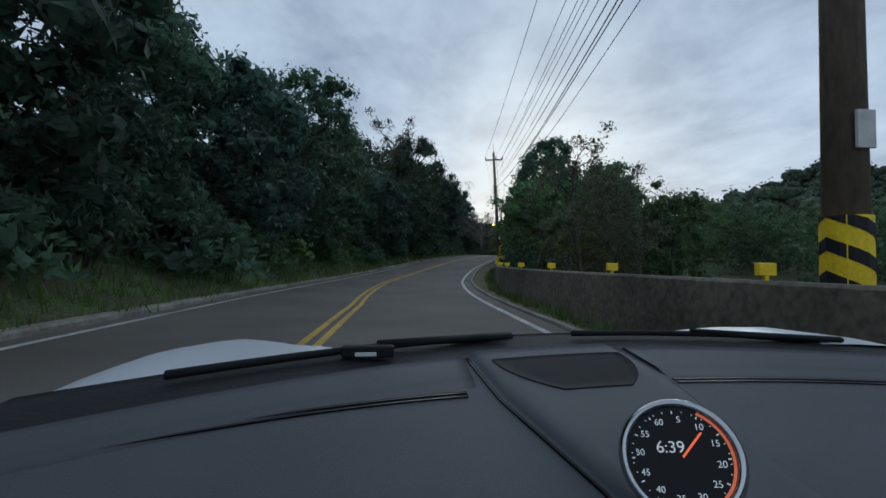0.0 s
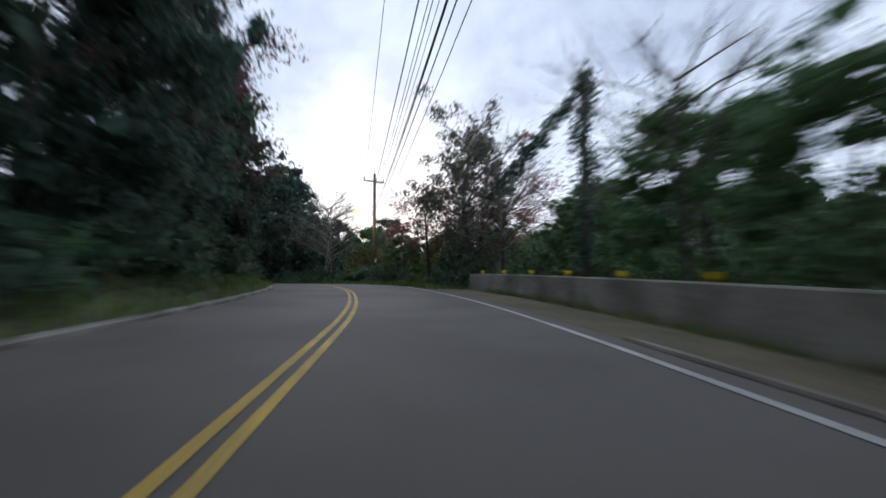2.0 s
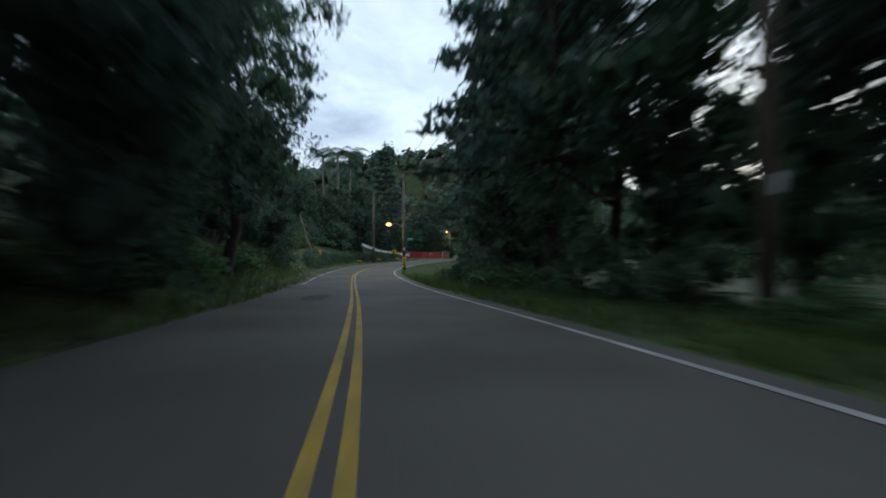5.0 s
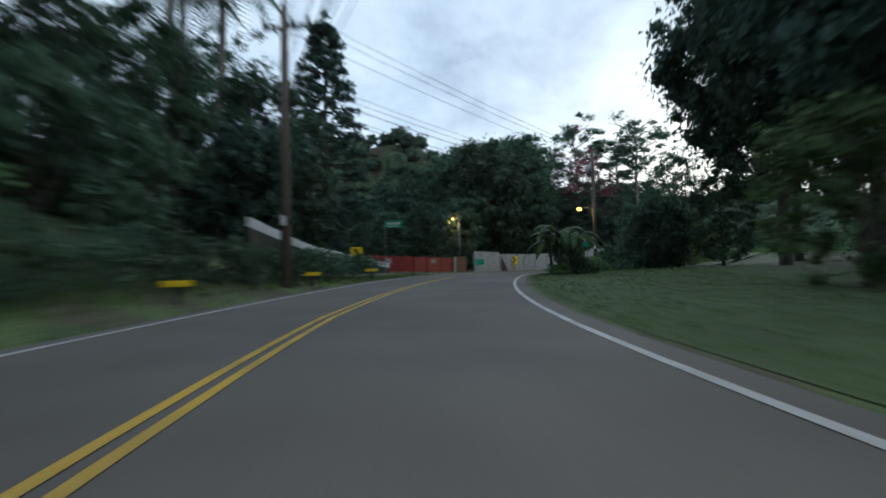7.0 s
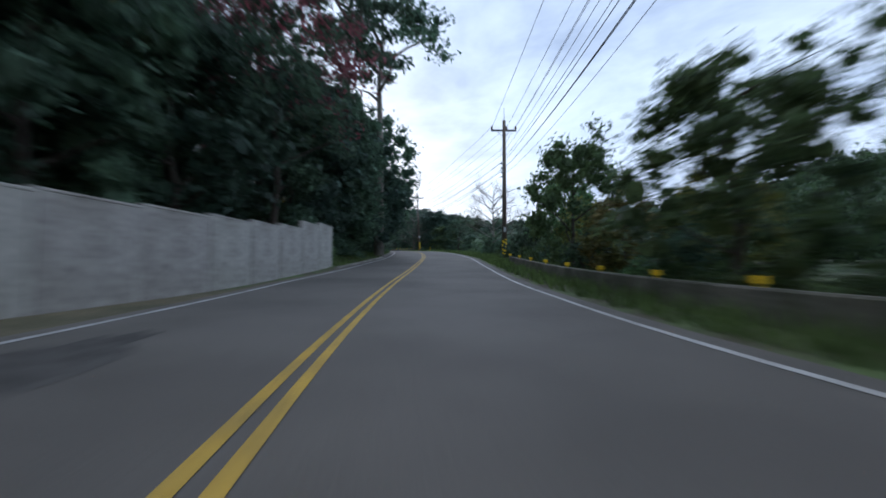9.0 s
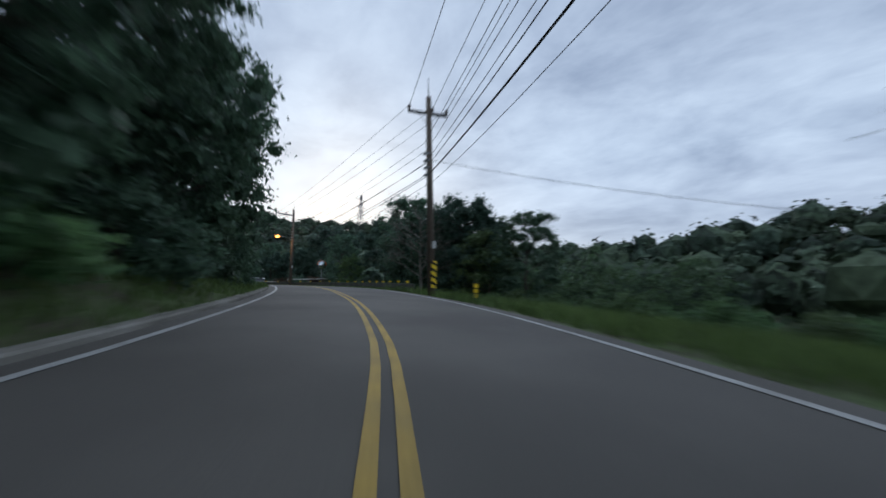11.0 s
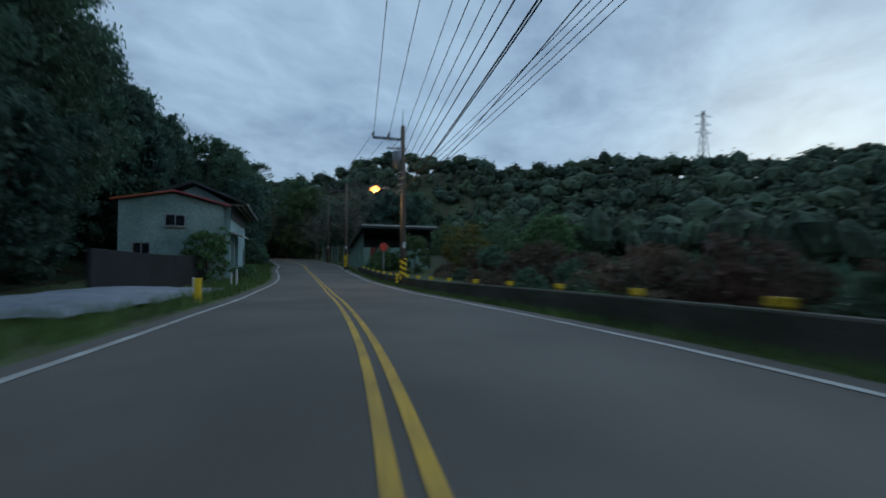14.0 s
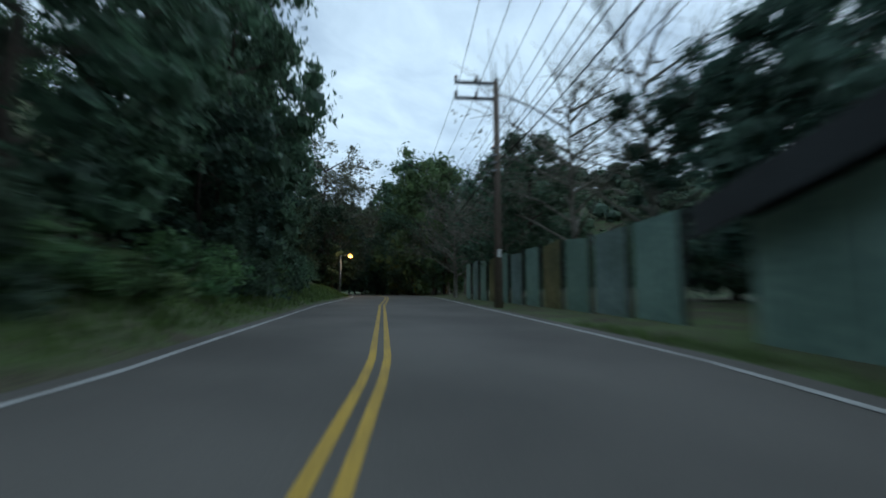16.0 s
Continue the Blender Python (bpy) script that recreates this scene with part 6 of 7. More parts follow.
# brick shed with a grey roof
A, B = at(13.66, -6.8), at(13.82, -6.4)
SW = (B - A).xy.length
SHED = Matrix.Translation(B) @ pose(0, 0, 0, 0, 0, math.degrees(math.atan2(A.x - B.x, B.y - A.y)))
shed = root("brick_shed", SHED, "small red brick shed with a dark grey gable roof", "shed")
part("wall", box(bmesh.new(), -7.2, -0.02, -SW, 0.0, -0.5, 1.98), material("mortar", (0.2, 0.16, 0.13), 0.95, bump=0.3), shed, "mortared core")
bm = bmesh.new()
v = [bm.verts.new(p) for p in ((0.0, -SW, 1.98), (0.0, 0, 1.98), (0.0, -SW / 2, 2.5), (-7.2, -SW, 1.98), (-7.2, 0, 1.98), (-7.2, -SW / 2, 2.5))]
bm.faces.new((v[0], v[1], v[2]))
bm.faces.new((v[5], v[4], v[3]))
bm.faces.new((v[0], v[2], v[5], v[3]))
bm.faces.new((v[1], v[4], v[5], v[2]))
bm.faces.new((v[0], v[3], v[4], v[1]))
part("gable", bm, BRICK, shed)
bm = bmesh.new()
roof_sheet(bm, -7.6, 0.55, -SW - 0.45, -SW / 2, 1.93, 2.58, 0.07, "y")
roof_sheet(bm, -7.6, 0.55, -SW / 2, 0.5, 2.58, 1.9, 0.07, "y")
part("roof", bm, DARK_TIN, shed, "dark grey sheet roof")
win = part("window", box(bmesh.new(), 0.02, 0.06, -1.5, -0.85, 0.55, 1.35, 0.01), BLACK, shed, "dark narrow window")
for y in (-1.57, -0.85):
    part("window_frame", box(bmesh.new(), 0.025, 0.09, y, y + 0.07, 0.48, 1.42, 0.005), METAL, win, "grey frame")
part("downpipe", tube(bmesh.new(), (0.1, -0.08, -0.3), (0.1, -0.08, 1.9), 0.04, 0.04, 8), WHITE, shed, "white plastic downpipe")

def brick_mesh(w):
    return box(bmesh.new(), -w / 2, w / 2, -0.03, 0.03, -0.029, 0.029, 0.004)


me = bpy.data.meshes.new("brick")
bm = brick_mesh(0.225)
bm.to_mesh(me)
bm.free()
me.materials.append(BRICK)
for row in range(28):
    for k in range(int(SW / 0.236)):
        y = -SW + 0.12 + k * 0.236 + (0.118 if row % 2 else 0)
        if y > -0.1 or row < 7 and k < 9 or (-1.68 < y < -0.67 and 0.45 < 0.03 + row * 0.0685 < 1.45):
            continue
        b = new("brick", me)
        b.parent = shed
        b.matrix_basis = pose(0.0, y, 0.03 + row * 0.0685, 0, 0, 90)
bm = bmesh.new()
for row in range(28):
    for k in range(30):
        x = -0.12 - k * 0.236 - (0.118 if row % 2 else 0)
        if x > -7.1:
            bmesh.ops.create_cube(bm, size=1, matrix=Matrix.Translation((x, -SW - 0.01, 0.03 + row * 0.0685)) @ Matrix.Diagonal((0.225, 0.06, 0.058, 1)))
for row in range(7):
    for k in range(9):
        y = -SW + 0.12 + k * 0.236 + (0.118 if row % 2 else 0)
        bmesh.ops.create_cube(bm, size=1, matrix=Matrix.Translation((0.0, y, 0.03 + row * 0.0685)) @ Matrix.Diagonal((0.06, 0.225, 0.058, 1)))
part("brickwork", bm, BRICK, shed, "red brick courses")["kind"] = "stuff"

# planter in front of the shed
A, B = at(13.28, -5.0), at(13.57, -4.5)
PL = (B - A).xy.length
planter = root("planter", Matrix.Translation(B) @ pose(0, 0, 0, 0, 0, math.degrees(math.atan2(A.x - B.x, B.y - A.y))), "low red brick planter with bright green plants", "planter")
ORANGE = material("orange_brick", (0.42, 0.14, 0.07), 0.9, vary=0.35, scale=3, fine=20, bump=0.4, second=(0.26, 0.09, 0.05))
for x0, x1, y0, y1 in ((-0.12, 0.0, -PL, 0), (-1.6, -1.48, -PL, 0), (-1.48, -0.12, -0.12, 0), (-1.48, -0.12, -PL, -PL + 0.12)):
    part("brick_border", box(bmesh.new(), x0, x1, y0, y1, -0.3, 0.3, 0.015), ORANGE, planter)
part("soil", box(bmesh.new(), -1.48, -0.12, -PL + 0.12, -0.12, -0.3, 0.2), VERGE, planter, "soil bed")

# dark open carport
o = root("carport", local(13.8, -4.8, 0), "dark open carport on steel posts", "carport")
part("roof", roof_sheet(bmesh.new(), -5.0, 0.5, 1.0, 5.5, 3.2, 2.95), DARK_TIN, o, "dark sheet roof")
part("lean_to_roof", roof_sheet(bmesh.new(), -13, 0.5, -0.4, 1.0, 3.35, 2.95), DARK_TIN, o, "dark sheet roof")
part("fascia", box(bmesh.new(), 0.5, 0.56, -0.4, 5.5, 2.72, 3.02), DARK_TIN, o)
# dark sheets added to give the carport its shaded inside
part("back_wall", box(bmesh.new(), -4.9, -4.75, 0.9, 5.4, -0.3, 3.0), DARK_TIN, o, "dark sheet wall added for the shade inside")
part("side_wall", box(bmesh.new(), -4.75, -1.2, 5.2, 5.4, -0.3, 2.95), DARK_TIN, o, "dark sheet wall added for the shade inside")
for x, y in ((0.1, 0.0), (0.1, 0.45), (0.1, 2.2), (0.1, 5.2), (-4.6, 0.7), (-9.0, 0.7), (-12.6, 0.7), (-4.6, 5.0)):
    part("post", tube(bmesh.new(), (x, y, -0.3), (x, y, 2.95 + (-x) * 0.03), 0.07, 0.07, 10), METAL, o)

# white house behind, its upper floor and mansard roof jutting out
A, B = at(13.86, -9.9), at(14.22, -9.8)
HW = (B - A).xy.length
o = root("house", Matrix.Translation(B) @ pose(0, 0, 0, 0, 0, math.degrees(math.atan2(A.x - B.x, B.y - A.y))), "white storeyed house with a dark balcony and dark mansard roof", "house")
part("wall", box(bmesh.new(), -9, 0, -HW, 0, -0.4, 5.6, 0.02), WHITE_WALL, o)
part("balcony", box(bmesh.new(), 0.01, 0.95, -HW + 0.2, -HW + 5.2, 2.9, 3.85, 0.03), DARK_SLAB, o, "dark balcony parapet")
part("balcony_rail", box(bmesh.new(), 0.02, 0.75, -HW + 5.2, -1.2, 2.9, 3.3, 0.03), DARK_SLAB, o, "dark low parapet")
part("upper_ledge", box(bmesh.new(), 0.01, 1.05, -HW - 0.7, 0.3, 5.25, 5.5, 0.03), CONCRETE_DARK, o, "projecting mossy concrete ledge")
part("side_ledge", box(bmesh.new(), -9.0, 0.0, -HW - 0.7, -HW - 0.01, 5.25, 5.5, 0.03), CONCRETE_DARK, o, "projecting mossy concrete ledge")
bm = bmesh.new()
low = [bm.verts.new(q) for q in ((-9.4, -HW - 0.75, 5.52), (1.1, -HW - 0.75, 5.52), (1.1, 0.5, 5.52), (-9.4, 0.5, 5.52))]
top = [bm.verts.new(q) for q in ((-9.0, -HW - 0.25, 7.15), (0.55, -HW - 0.25, 7.15), (0.55, 0.1, 7.15), (-9.0, 0.1, 7.15))]
bm.faces.new(low[::-1])
bm.faces.new(top)
for q in range(4):
    bm.faces.new((low[q], low[(q + 1) % 4], top[(q + 1) % 4], top[q]))
roof = part("roof", bm, DARK_TIN, o, "dark steep mansard roof")
for q in range(7):
    y = -HW - 0.2 + q * (HW + 0.2) / 6.5
    part("roof_rib", tube(bmesh.new(), (1.1, y, 5.56), (0.56, y, 7.16), 0.04, 0.04, 6), DARK_METAL, roof)
part("ridge_finial", tube(bmesh.new(), (0.5, -HW - 0.2, 7.15), (0.7, -HW - 0.3, 7.35), 0.08, 0.02, 8), DARK_METAL, roof)
window(o, -6.2, -4.8, 3.9, 4.9, -HW)
window(o, -3.2, -1.8, 3.9, 4.9, -HW)
for y in (-HW + 1.0, -HW + 3.2, -HW + 5.6, -HW + 8.0):
    window(o, y, y + 0.7, 4.0, 4.85, 0.0, "x")

# pale blue house beside the road
o = root("house", local(15.5, -6.6, 0), "pale blue plastered house with a dark overhanging roof", "house")
part("wall", box(bmesh.new(), -4.4, 0, 0.0, 6.4, -0.4, 4.95, 0.02), PALE_WALL, o)
part("plinth", box(bmesh.new(), -0.02, 0.1, -0.1, 6.5, -0.4, 0.22, 0.02), WHITE_WALL, o, "pale plinth")
part("side_wall", box(bmesh.new(), -4.4, -3.0, -5.6, -0.02, -0.4, 4.95, 0.02), PALE_WALL, o)
part("lintel_wall", box(bmesh.new(), -3.0, -0.02, -5.6, -0.02, 3.0, 4.95, 0.02), PALE_WALL, o, "wall over the open porch")
for y in (-5.6, -2.9):
    part("porch_pillar", box(bmesh.new(), -0.35, -0.03, y, y + 0.3, -0.4, 3.0, 0.02), PALE_WALL, o)
part("shutter", box(bmesh.new(), -0.6, -0.5, -5.3, -2.9, -0.3, 2.9), CONCRETE_DARK, o, "grey folded shutter")
part("canopy", roof_sheet(bmesh.new(), -0.1, 0.75, -5.7, -0.1, 3.1, 2.8, 0.05), WHITE, o, "white sheet canopy")
roof = bmesh.new()
roof_sheet(roof, -2.2, 1.0, -6.4, 7.2, 6.2, 4.9, 0.12)
roof_sheet(roof, -5.2, -2.2, -6.4, 7.2, 5.0, 6.2, 0.12)
part("roof", roof, DARK_TIN, o, "dark overhanging roof")
# dark strip on the upper wall stands in for the eaves' shade
part("eaves_boarding", box(bmesh.new(), 0.0, 0.03, -5.7, 6.4, 3.95, 4.86), DARK_TIN, o, "dark band for the shade under the eaves")
part("gutter", box(bmesh.new(), 1.0, 1.1, -6.4, 7.2, 4.86, 4.98, 0.02), TIN, o, "grey gutter")
bm = bmesh.new()
g = [bm.verts.new(p) for p in ((-4.4, -5.55, 4.95), (0, -5.55, 4.95), (-2.2, -5.55, 6.1), (-4.4, 6.35, 4.95), (0, 6.35, 4.95), (-2.2, 6.35, 6.1))]
for q in ((0, 1, 2), (5, 4, 3), (1, 4, 5, 2), (0, 2, 5, 3), (0, 3, 4, 1)):
    bm.faces.new([g[i] for i in q])
part("gable", bm, PALE_WALL, o)
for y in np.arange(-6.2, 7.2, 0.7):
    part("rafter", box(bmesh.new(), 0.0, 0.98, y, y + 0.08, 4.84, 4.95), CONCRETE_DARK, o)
for x in (0.35, 0.7):
    part("batten", box(bmesh.new(), x, x + 0.09, -6.3, 7.1, 4.79, 4.835), CONCRETE, o, "grey soffit batten")
window(o, 4.6, 5.15, 0.35, 2.1, 0.0, "x")
# pale gabled outhouse behind it
o = root("house", local(15.2, -9.3, 14), "pale tin-clad gabled outhouse among trees", "house")
OUT = material("pale_clad_sheet", (0.30, 0.40, 0.38), 0.75, vary=0.2, scale=0.6, fine=7, bump=0.2, second=(0.19, 0.27, 0.25))
part("wall", box(bmesh.new(), -2.9, 2.6, 0, 5, -0.4, 4.7, 0.02), OUT, o)
bm = bmesh.new()
g = [bm.verts.new(p) for p in ((-2.9, 0.02, 4.7), (2.6, 0.02, 4.7), (-0.15, 0.02, 5.35), (-2.9, 4.98, 4.7), (2.6, 4.98, 4.7), (-0.15, 4.98, 5.35))]
for q in ((0, 1, 2), (5, 4, 3), (1, 4, 5, 2), (0, 2, 5, 3), (0, 3, 4, 1)):
    bm.faces.new([g[i] for i in q])
part("gable", bm, OUT, o)
bm = bmesh.new()
roof_sheet(bm, -3.3, -0.15, -0.3, 5.3, 4.68, 5.42)
roof_sheet(bm, -0.15, 3.0, -0.3, 5.3, 5.42, 4.68)
roof = part("roof", bm, TIN, o, "tin roof")
for a, b in (((-3.3, -0.33, 4.72), (-0.15, -0.33, 5.46)), ((-0.15, -0.33, 5.46), (3.0, -0.33, 4.72))):
    part("verge_board", tube(bmesh.new(), a, b, 0.06, 0.06, 6), RED, roof, "dull red roof edge")
window(o, -0.6, 0.5, 3.3, 4.05, 0.0)
window(o, -2.2, -1.3, 1.4, 2.3, 0.0)

# dark fence, tarpaulin and white posts in the yard
FENCE = material("blackened_sheet", (0.018, 0.02, 0.023), 0.85, vary=0.3, scale=0.8, fine=9, bump=0.2, second=(0.012, 0.013, 0.015))
wall_along("yard_fence", FENCE, 14.62, 15.28, lambda t: WL(t) - 4.4, 1.6, 0.1, "dark sheet fence round a yard", "fence")
TARP = material("blue_grey_tarpaulin", (0.27, 0.29, 0.34), 0.5, vary=0.2, scale=0.8, fine=6, bump=0.6, second=(0.20, 0.22, 0.27))
o = root("tarpaulin", Matrix(), "blue grey tarpaulin spread over a low heap", "tarpaulin")
v, f = [], []
for i in range(17):
    for j in range(9):
        t, off = 14.35 + i * 0.032, WL(14.6) - 1.6 - j * 0.55
        v.append(at(t, off, 0.10 + 0.30 * math.sin(math.pi * i / 16) * math.sin(math.pi * j / 8) + 0.04 * math.sin(i * 2.1 + j * 1.7)))
for i in range(16):
    for j in range(8):
        a = i * 9 + j
        f.append((a, a + 1, a + 10, a + 9))
mesh_ob("sheet", v, f, TARP, o, True)
for k, (t, oo) in enumerate(((14.93, -4.9), (14.98, -5.1), (15.02, -5.5), (14.86, -6.4))):
    ob = part("white_post", tube(bmesh.new(), (0, 0, -0.2), (0, 0, 0.95 - 0.12 * k), 0.05, 0.05, 10), WHITE)
    ob.matrix_world = local(t, oo)
    tagged(ob, "short white plastic post at the yard", "post", "white posts at the yard")
ob = part("yellow_box", box(bmesh.new(), -0.09, 0.09, -0.06, 0.06, -0.2, 0.7, 0.02), YELLOW)
ob.matrix_world = local(14.56, -4.4)
tagged(ob, "small yellow bollard at the yard's edge", "bollard")

# upturned white boat and tin roof in the field
o = root("boat", local(13.755, 7.3, 13) @ Matrix.Translation((0, 0, 0.24)), "white motor boat on trestles beyond the barrier", "boat")


def boat_ring(q):
    """Half width, keel height and deck height at q, from the stern at 0 to the bow at 1."""
    half = 1.15 * (1 - max(0.0, (q - 0.35) / 0.65) ** 2.2) + 0.02
    return half, 0.22 + 0.36 * max(0.0, (q - 0.55) / 0.45) ** 2, 0.76 + 0.06 * q


bm = bmesh.new()
rings = []
for i in range(19):
    q = i / 18
    half, keel, deck = boat_ring(q)
    y = -4.2 + 8.4 * q
    prof = ((-1, 1), (-1.03, 0.86), (-0.86, 0.42), (-0.45, 0.12), (0, 0), (0.45, 0.12), (0.86, 0.42), (1.03, 0.86), (1, 1))
    rings.append([bm.verts.new((x * half, y, keel + (deck - keel) * z)) for x, z in prof])
for a, b in zip(rings, rings[1:]):
    for k in range(8):
        bm.faces.new((a[k], a[k + 1], b[k + 1], b[k]))
    bm.faces.new((a[8], a[0], b[0], b[8]))
bm.faces.new(rings[0])
bm.faces.new(rings[-1][::-1])
GELCOAT = material("white_gelcoat", (0.82, 0.83, 0.84), 0.3, vary=0.05, scale=0.8, fine=9, bump=0.03, second=(0.74, 0.75, 0.76), spec=0.5)
hull = part("hull", bm, GELCOAT, o, "white hull")
for sgn in (-1, 1):
    bm = bmesh.new()
    rows = []
    for i in range(19):
        half, keel, deck = boat_ring(i / 18)
        rows.append([bm.verts.new((sgn * half * 1.02 + 0.045 * math.cos(g * math.tau / 6), -4.2 + 8.4 * i / 18, deck - 0.04 + 0.045 * math.sin(g * math.tau / 6))) for g in range(6)])
    for a, b in zip(rows, rows[1:]):
        for g in range(6):
            bm.faces.new((a[g], b[g], b[(g + 1) % 6], a[(g + 1) % 6]))
    bm.faces.new(rows[0])
    bm.faces.new(rows[-1][::-1])
    part("rubbing_strake", bm, METAL, hull, "grey rubbing strake")
bm = bmesh.new()
low = [bm.verts.new(q) for q in ((-0.8, -2.2, 0.74), (0.8, -2.2, 0.74), (0.7, 1.2, 0.76), (-0.7, 1.2, 0.76))]
top = [bm.verts.new(q) for q in ((-0.62, -2.0, 1.2), (0.62, -2.0, 1.2), (0.5, 0.1, 1.2), (-0.5, 0.1, 1.2))]
bm.faces.new(top)
for q in range(4):
    bm.faces.new((low[q], low[(q + 1) % 4], top[(q + 1) % 4], top[q]))
cabin = part("cabin", bm, GLASS, o, "dark tinted windscreen")
part("cabin_roof", box(bmesh.new(), -0.72, 0.72, -2.2, 0.25, 1.2, 1.27, 0.02), GELCOAT, cabin, "white cabin roof")
for y in (-2.4, 1.4):
    part("trestle", box(bmesh.new(), -0.7, 0.7, y - 0.1, y + 0.1, -1.9, 0.3), DARK_METAL, o)

o = root("field_shelter", local(13.5, 13.5, 0), "low open shelter with a white sheet roof in the field", "shelter")
part("roof", roof_sheet(bmesh.new(), -3, 3, -2.5, 2.5, 2.0, 2.35), WHITE, o, "white sheet roof")
for x, y in ((-2.7, -2.2), (2.7, -2.2), (-2.7, 2.2), (2.7, 2.2)):
    part("post", tube(bmesh.new(), (x, y, -0.5), (x, y, 2.05), 0.05, 0.05, 8), METAL, o)
part("tank", box(bmesh.new(), -1.5, 0.2, -1.0, 0.8, -0.4, 1.2, 0.05), TIN, o, "grey box under the roof")

# green corrugated shed beside the road
gs = root("corrugated_shed", local(15.9, 5.5, -2), "green corrugated sheet shed with a dark mono-pitch roof", "shed")


def sheet_wall(name, x0, y0, x1, y1, z0, za, zb, mat, parent, label=""):
    """Corrugated sheet standing from one plan point to another; its top runs from za to zb."""
    n = max(4, int(math.hypot(x1 - x0, y1 - y0) / 0.11))
    ux, uy = -(y1 - y0), x1 - x0
    d = math.hypot(ux, uy)
    v, f = [], []
    for i in range(n + 1):
        s = i / n
        w = 0.035 if i % 2 else 0.0
        x, y = x0 + (x1 - x0) * s + ux / d * w, y0 + (y1 - y0) * s + uy / d * w
        v += [(x, y, z0), (x, y, za + (zb - za) * s)]
    for i in range(n):
        f.append((2 * i, 2 * i + 2, 2 * i + 3, 2 * i + 1))
    ob = mesh_ob(name, v, f, mat, parent)
    if label:
        ob["label"] = label
    return ob


SHED_TOP = lambda y: 4.75 - (y + 1.5) * 0.19
for k in range(5):
    y0, y1 = k * 1.9, k * 1.9 + 1.86
    sheet_wall("panel", 0.0, y0, 0.0, y1, -0.3, SHED_TOP(y0) - 0.4, SHED_TOP(y1) - 0.4, GREEN_TIN, gs)
RED_PANEL = material("red_sheet", (0.24, 0.045, 0.04), 0.6, vary=0.2, bump=0.1, second=(0.17, 0.04, 0.04))
sheet_wall("panel", 0.75, 0.0, 0.02, 0.0, -0.3, 2.4, 2.4, GREEN_TIN, gs)
sheet_wall("panel", 1.4, 0.02, 0.77, 0.02, -0.3, 2.4, 2.4, RED_PANEL, gs, "red sheet panel")
for k in range(4):
    sheet_wall("panel", 1.45 + (k + 1) * 1.55, 0.0, 1.45 + k * 1.55, 0.0, -0.3, 2.4, 2.4, GREEN_TIN, gs)
roof = part("roof", roof_sheet(bmesh.new(), -0.5, 8.2, -1.5, 10.2, SHED_TOP(-1.5), SHED_TOP(10.2), 0.1, "y"), DARK_TIN, gs, "dark mono-pitch roof")
bm = bmesh.new()
q = [bm.verts.new((x, y, SHED_TOP(y) + dz)) for y in (-1.5, 10.2) for x, dz in ((-0.56, -0.5), (-0.5, -0.5), (-0.5, 0.1), (-0.56, 0.1))]
for k in range(4):
    bm.faces.new((q[k], q[(k + 1) % 4], q[4 + (k + 1) % 4], q[4 + k]))
bm.faces.new(q[:4])
bm.faces.new(q[4:][::-1])
part("fascia", bm, DARK_TIN, roof, "deep dark roof edge")
part("front_fascia", box(bmesh.new(), -0.5, 8.2, -1.56, -1.5, SHED_TOP(-1.5) - 0.25, SHED_TOP(-1.5), 0.01), DARK_TIN, roof, "dark front edge")
part("eave_edge", box(bmesh.new(), -0.5, 8.2, -1.6, -1.5, SHED_TOP(-1.5), SHED_TOP(-1.5) + 0.13), WHITE, roof, "pale roof edge")
# dark inner sheets added so that the open shed looks unlit inside
sheet_wall("back_wall", 7.9, 9.3, 7.9, 0.0, -0.3, SHED_TOP(9.3) - 0.02, SHED_TOP(0) - 0.02, DARK_TIN, gs, "dark sheet wall added for the shade inside")
part("rear_wall", box(bmesh.new(), 0.1, 7.8, 9.3, 9.45, -0.3, SHED_TOP(9.45) - 0.02), DARK_TIN, gs, "dark sheet wall added for the shade inside")
part("partition", box(bmesh.new(), 0.4, 7.6, 4.0, 4.2, -0.3, 3.5), DARK_TIN, gs, "dark sheet standing in for the unlit inside")
for x in (0.05, 4.0, 7.8):
    part("post", tube(bmesh.new(), (x, 0.1, -0.3), (x, 0.1, SHED_TOP(0.1)), 0.05, 0.05, 8), DARK_METAL, gs)
o = root("road_sign", local(15.285, 4.0), "red round sign on a grey post behind the barrier", "road sign")
part("post", tube(bmesh.new(), (0, 0.06, -1.2), (0, 0.06, 2.75), 0.05, 0.05, 10), METAL, o)
disc = part("disc", tube(bmesh.new(), (0, -0.02, 2.5), (0, 0.015, 2.5), 0.30, 0.30, 28), material("red_sign_paint", (0.55, 0.07, 0.045), 0.5, vary=0.12, bump=0.05, second=(0.42, 0.06, 0.045)), o, "red round board")
part("clamp", box(bmesh.new(), -0.09, 0.09, 0.015, 0.12, 2.45, 2.55, 0.01), METAL, disc)
TIN_PALE = material("pale_green_sheet", (0.24, 0.31, 0.29), 0.7, vary=0.25, scale=0.8, fine=6, bump=0.2, second=(0.15, 0.20, 0.18))
OCHRE_TIN = material("ochre_mossy_sheet", (0.22, 0.19, 0.09), 0.8, vary=0.3, scale=0.8, fine=6, bump=0.2, second=(0.12, 0.12, 0.06))
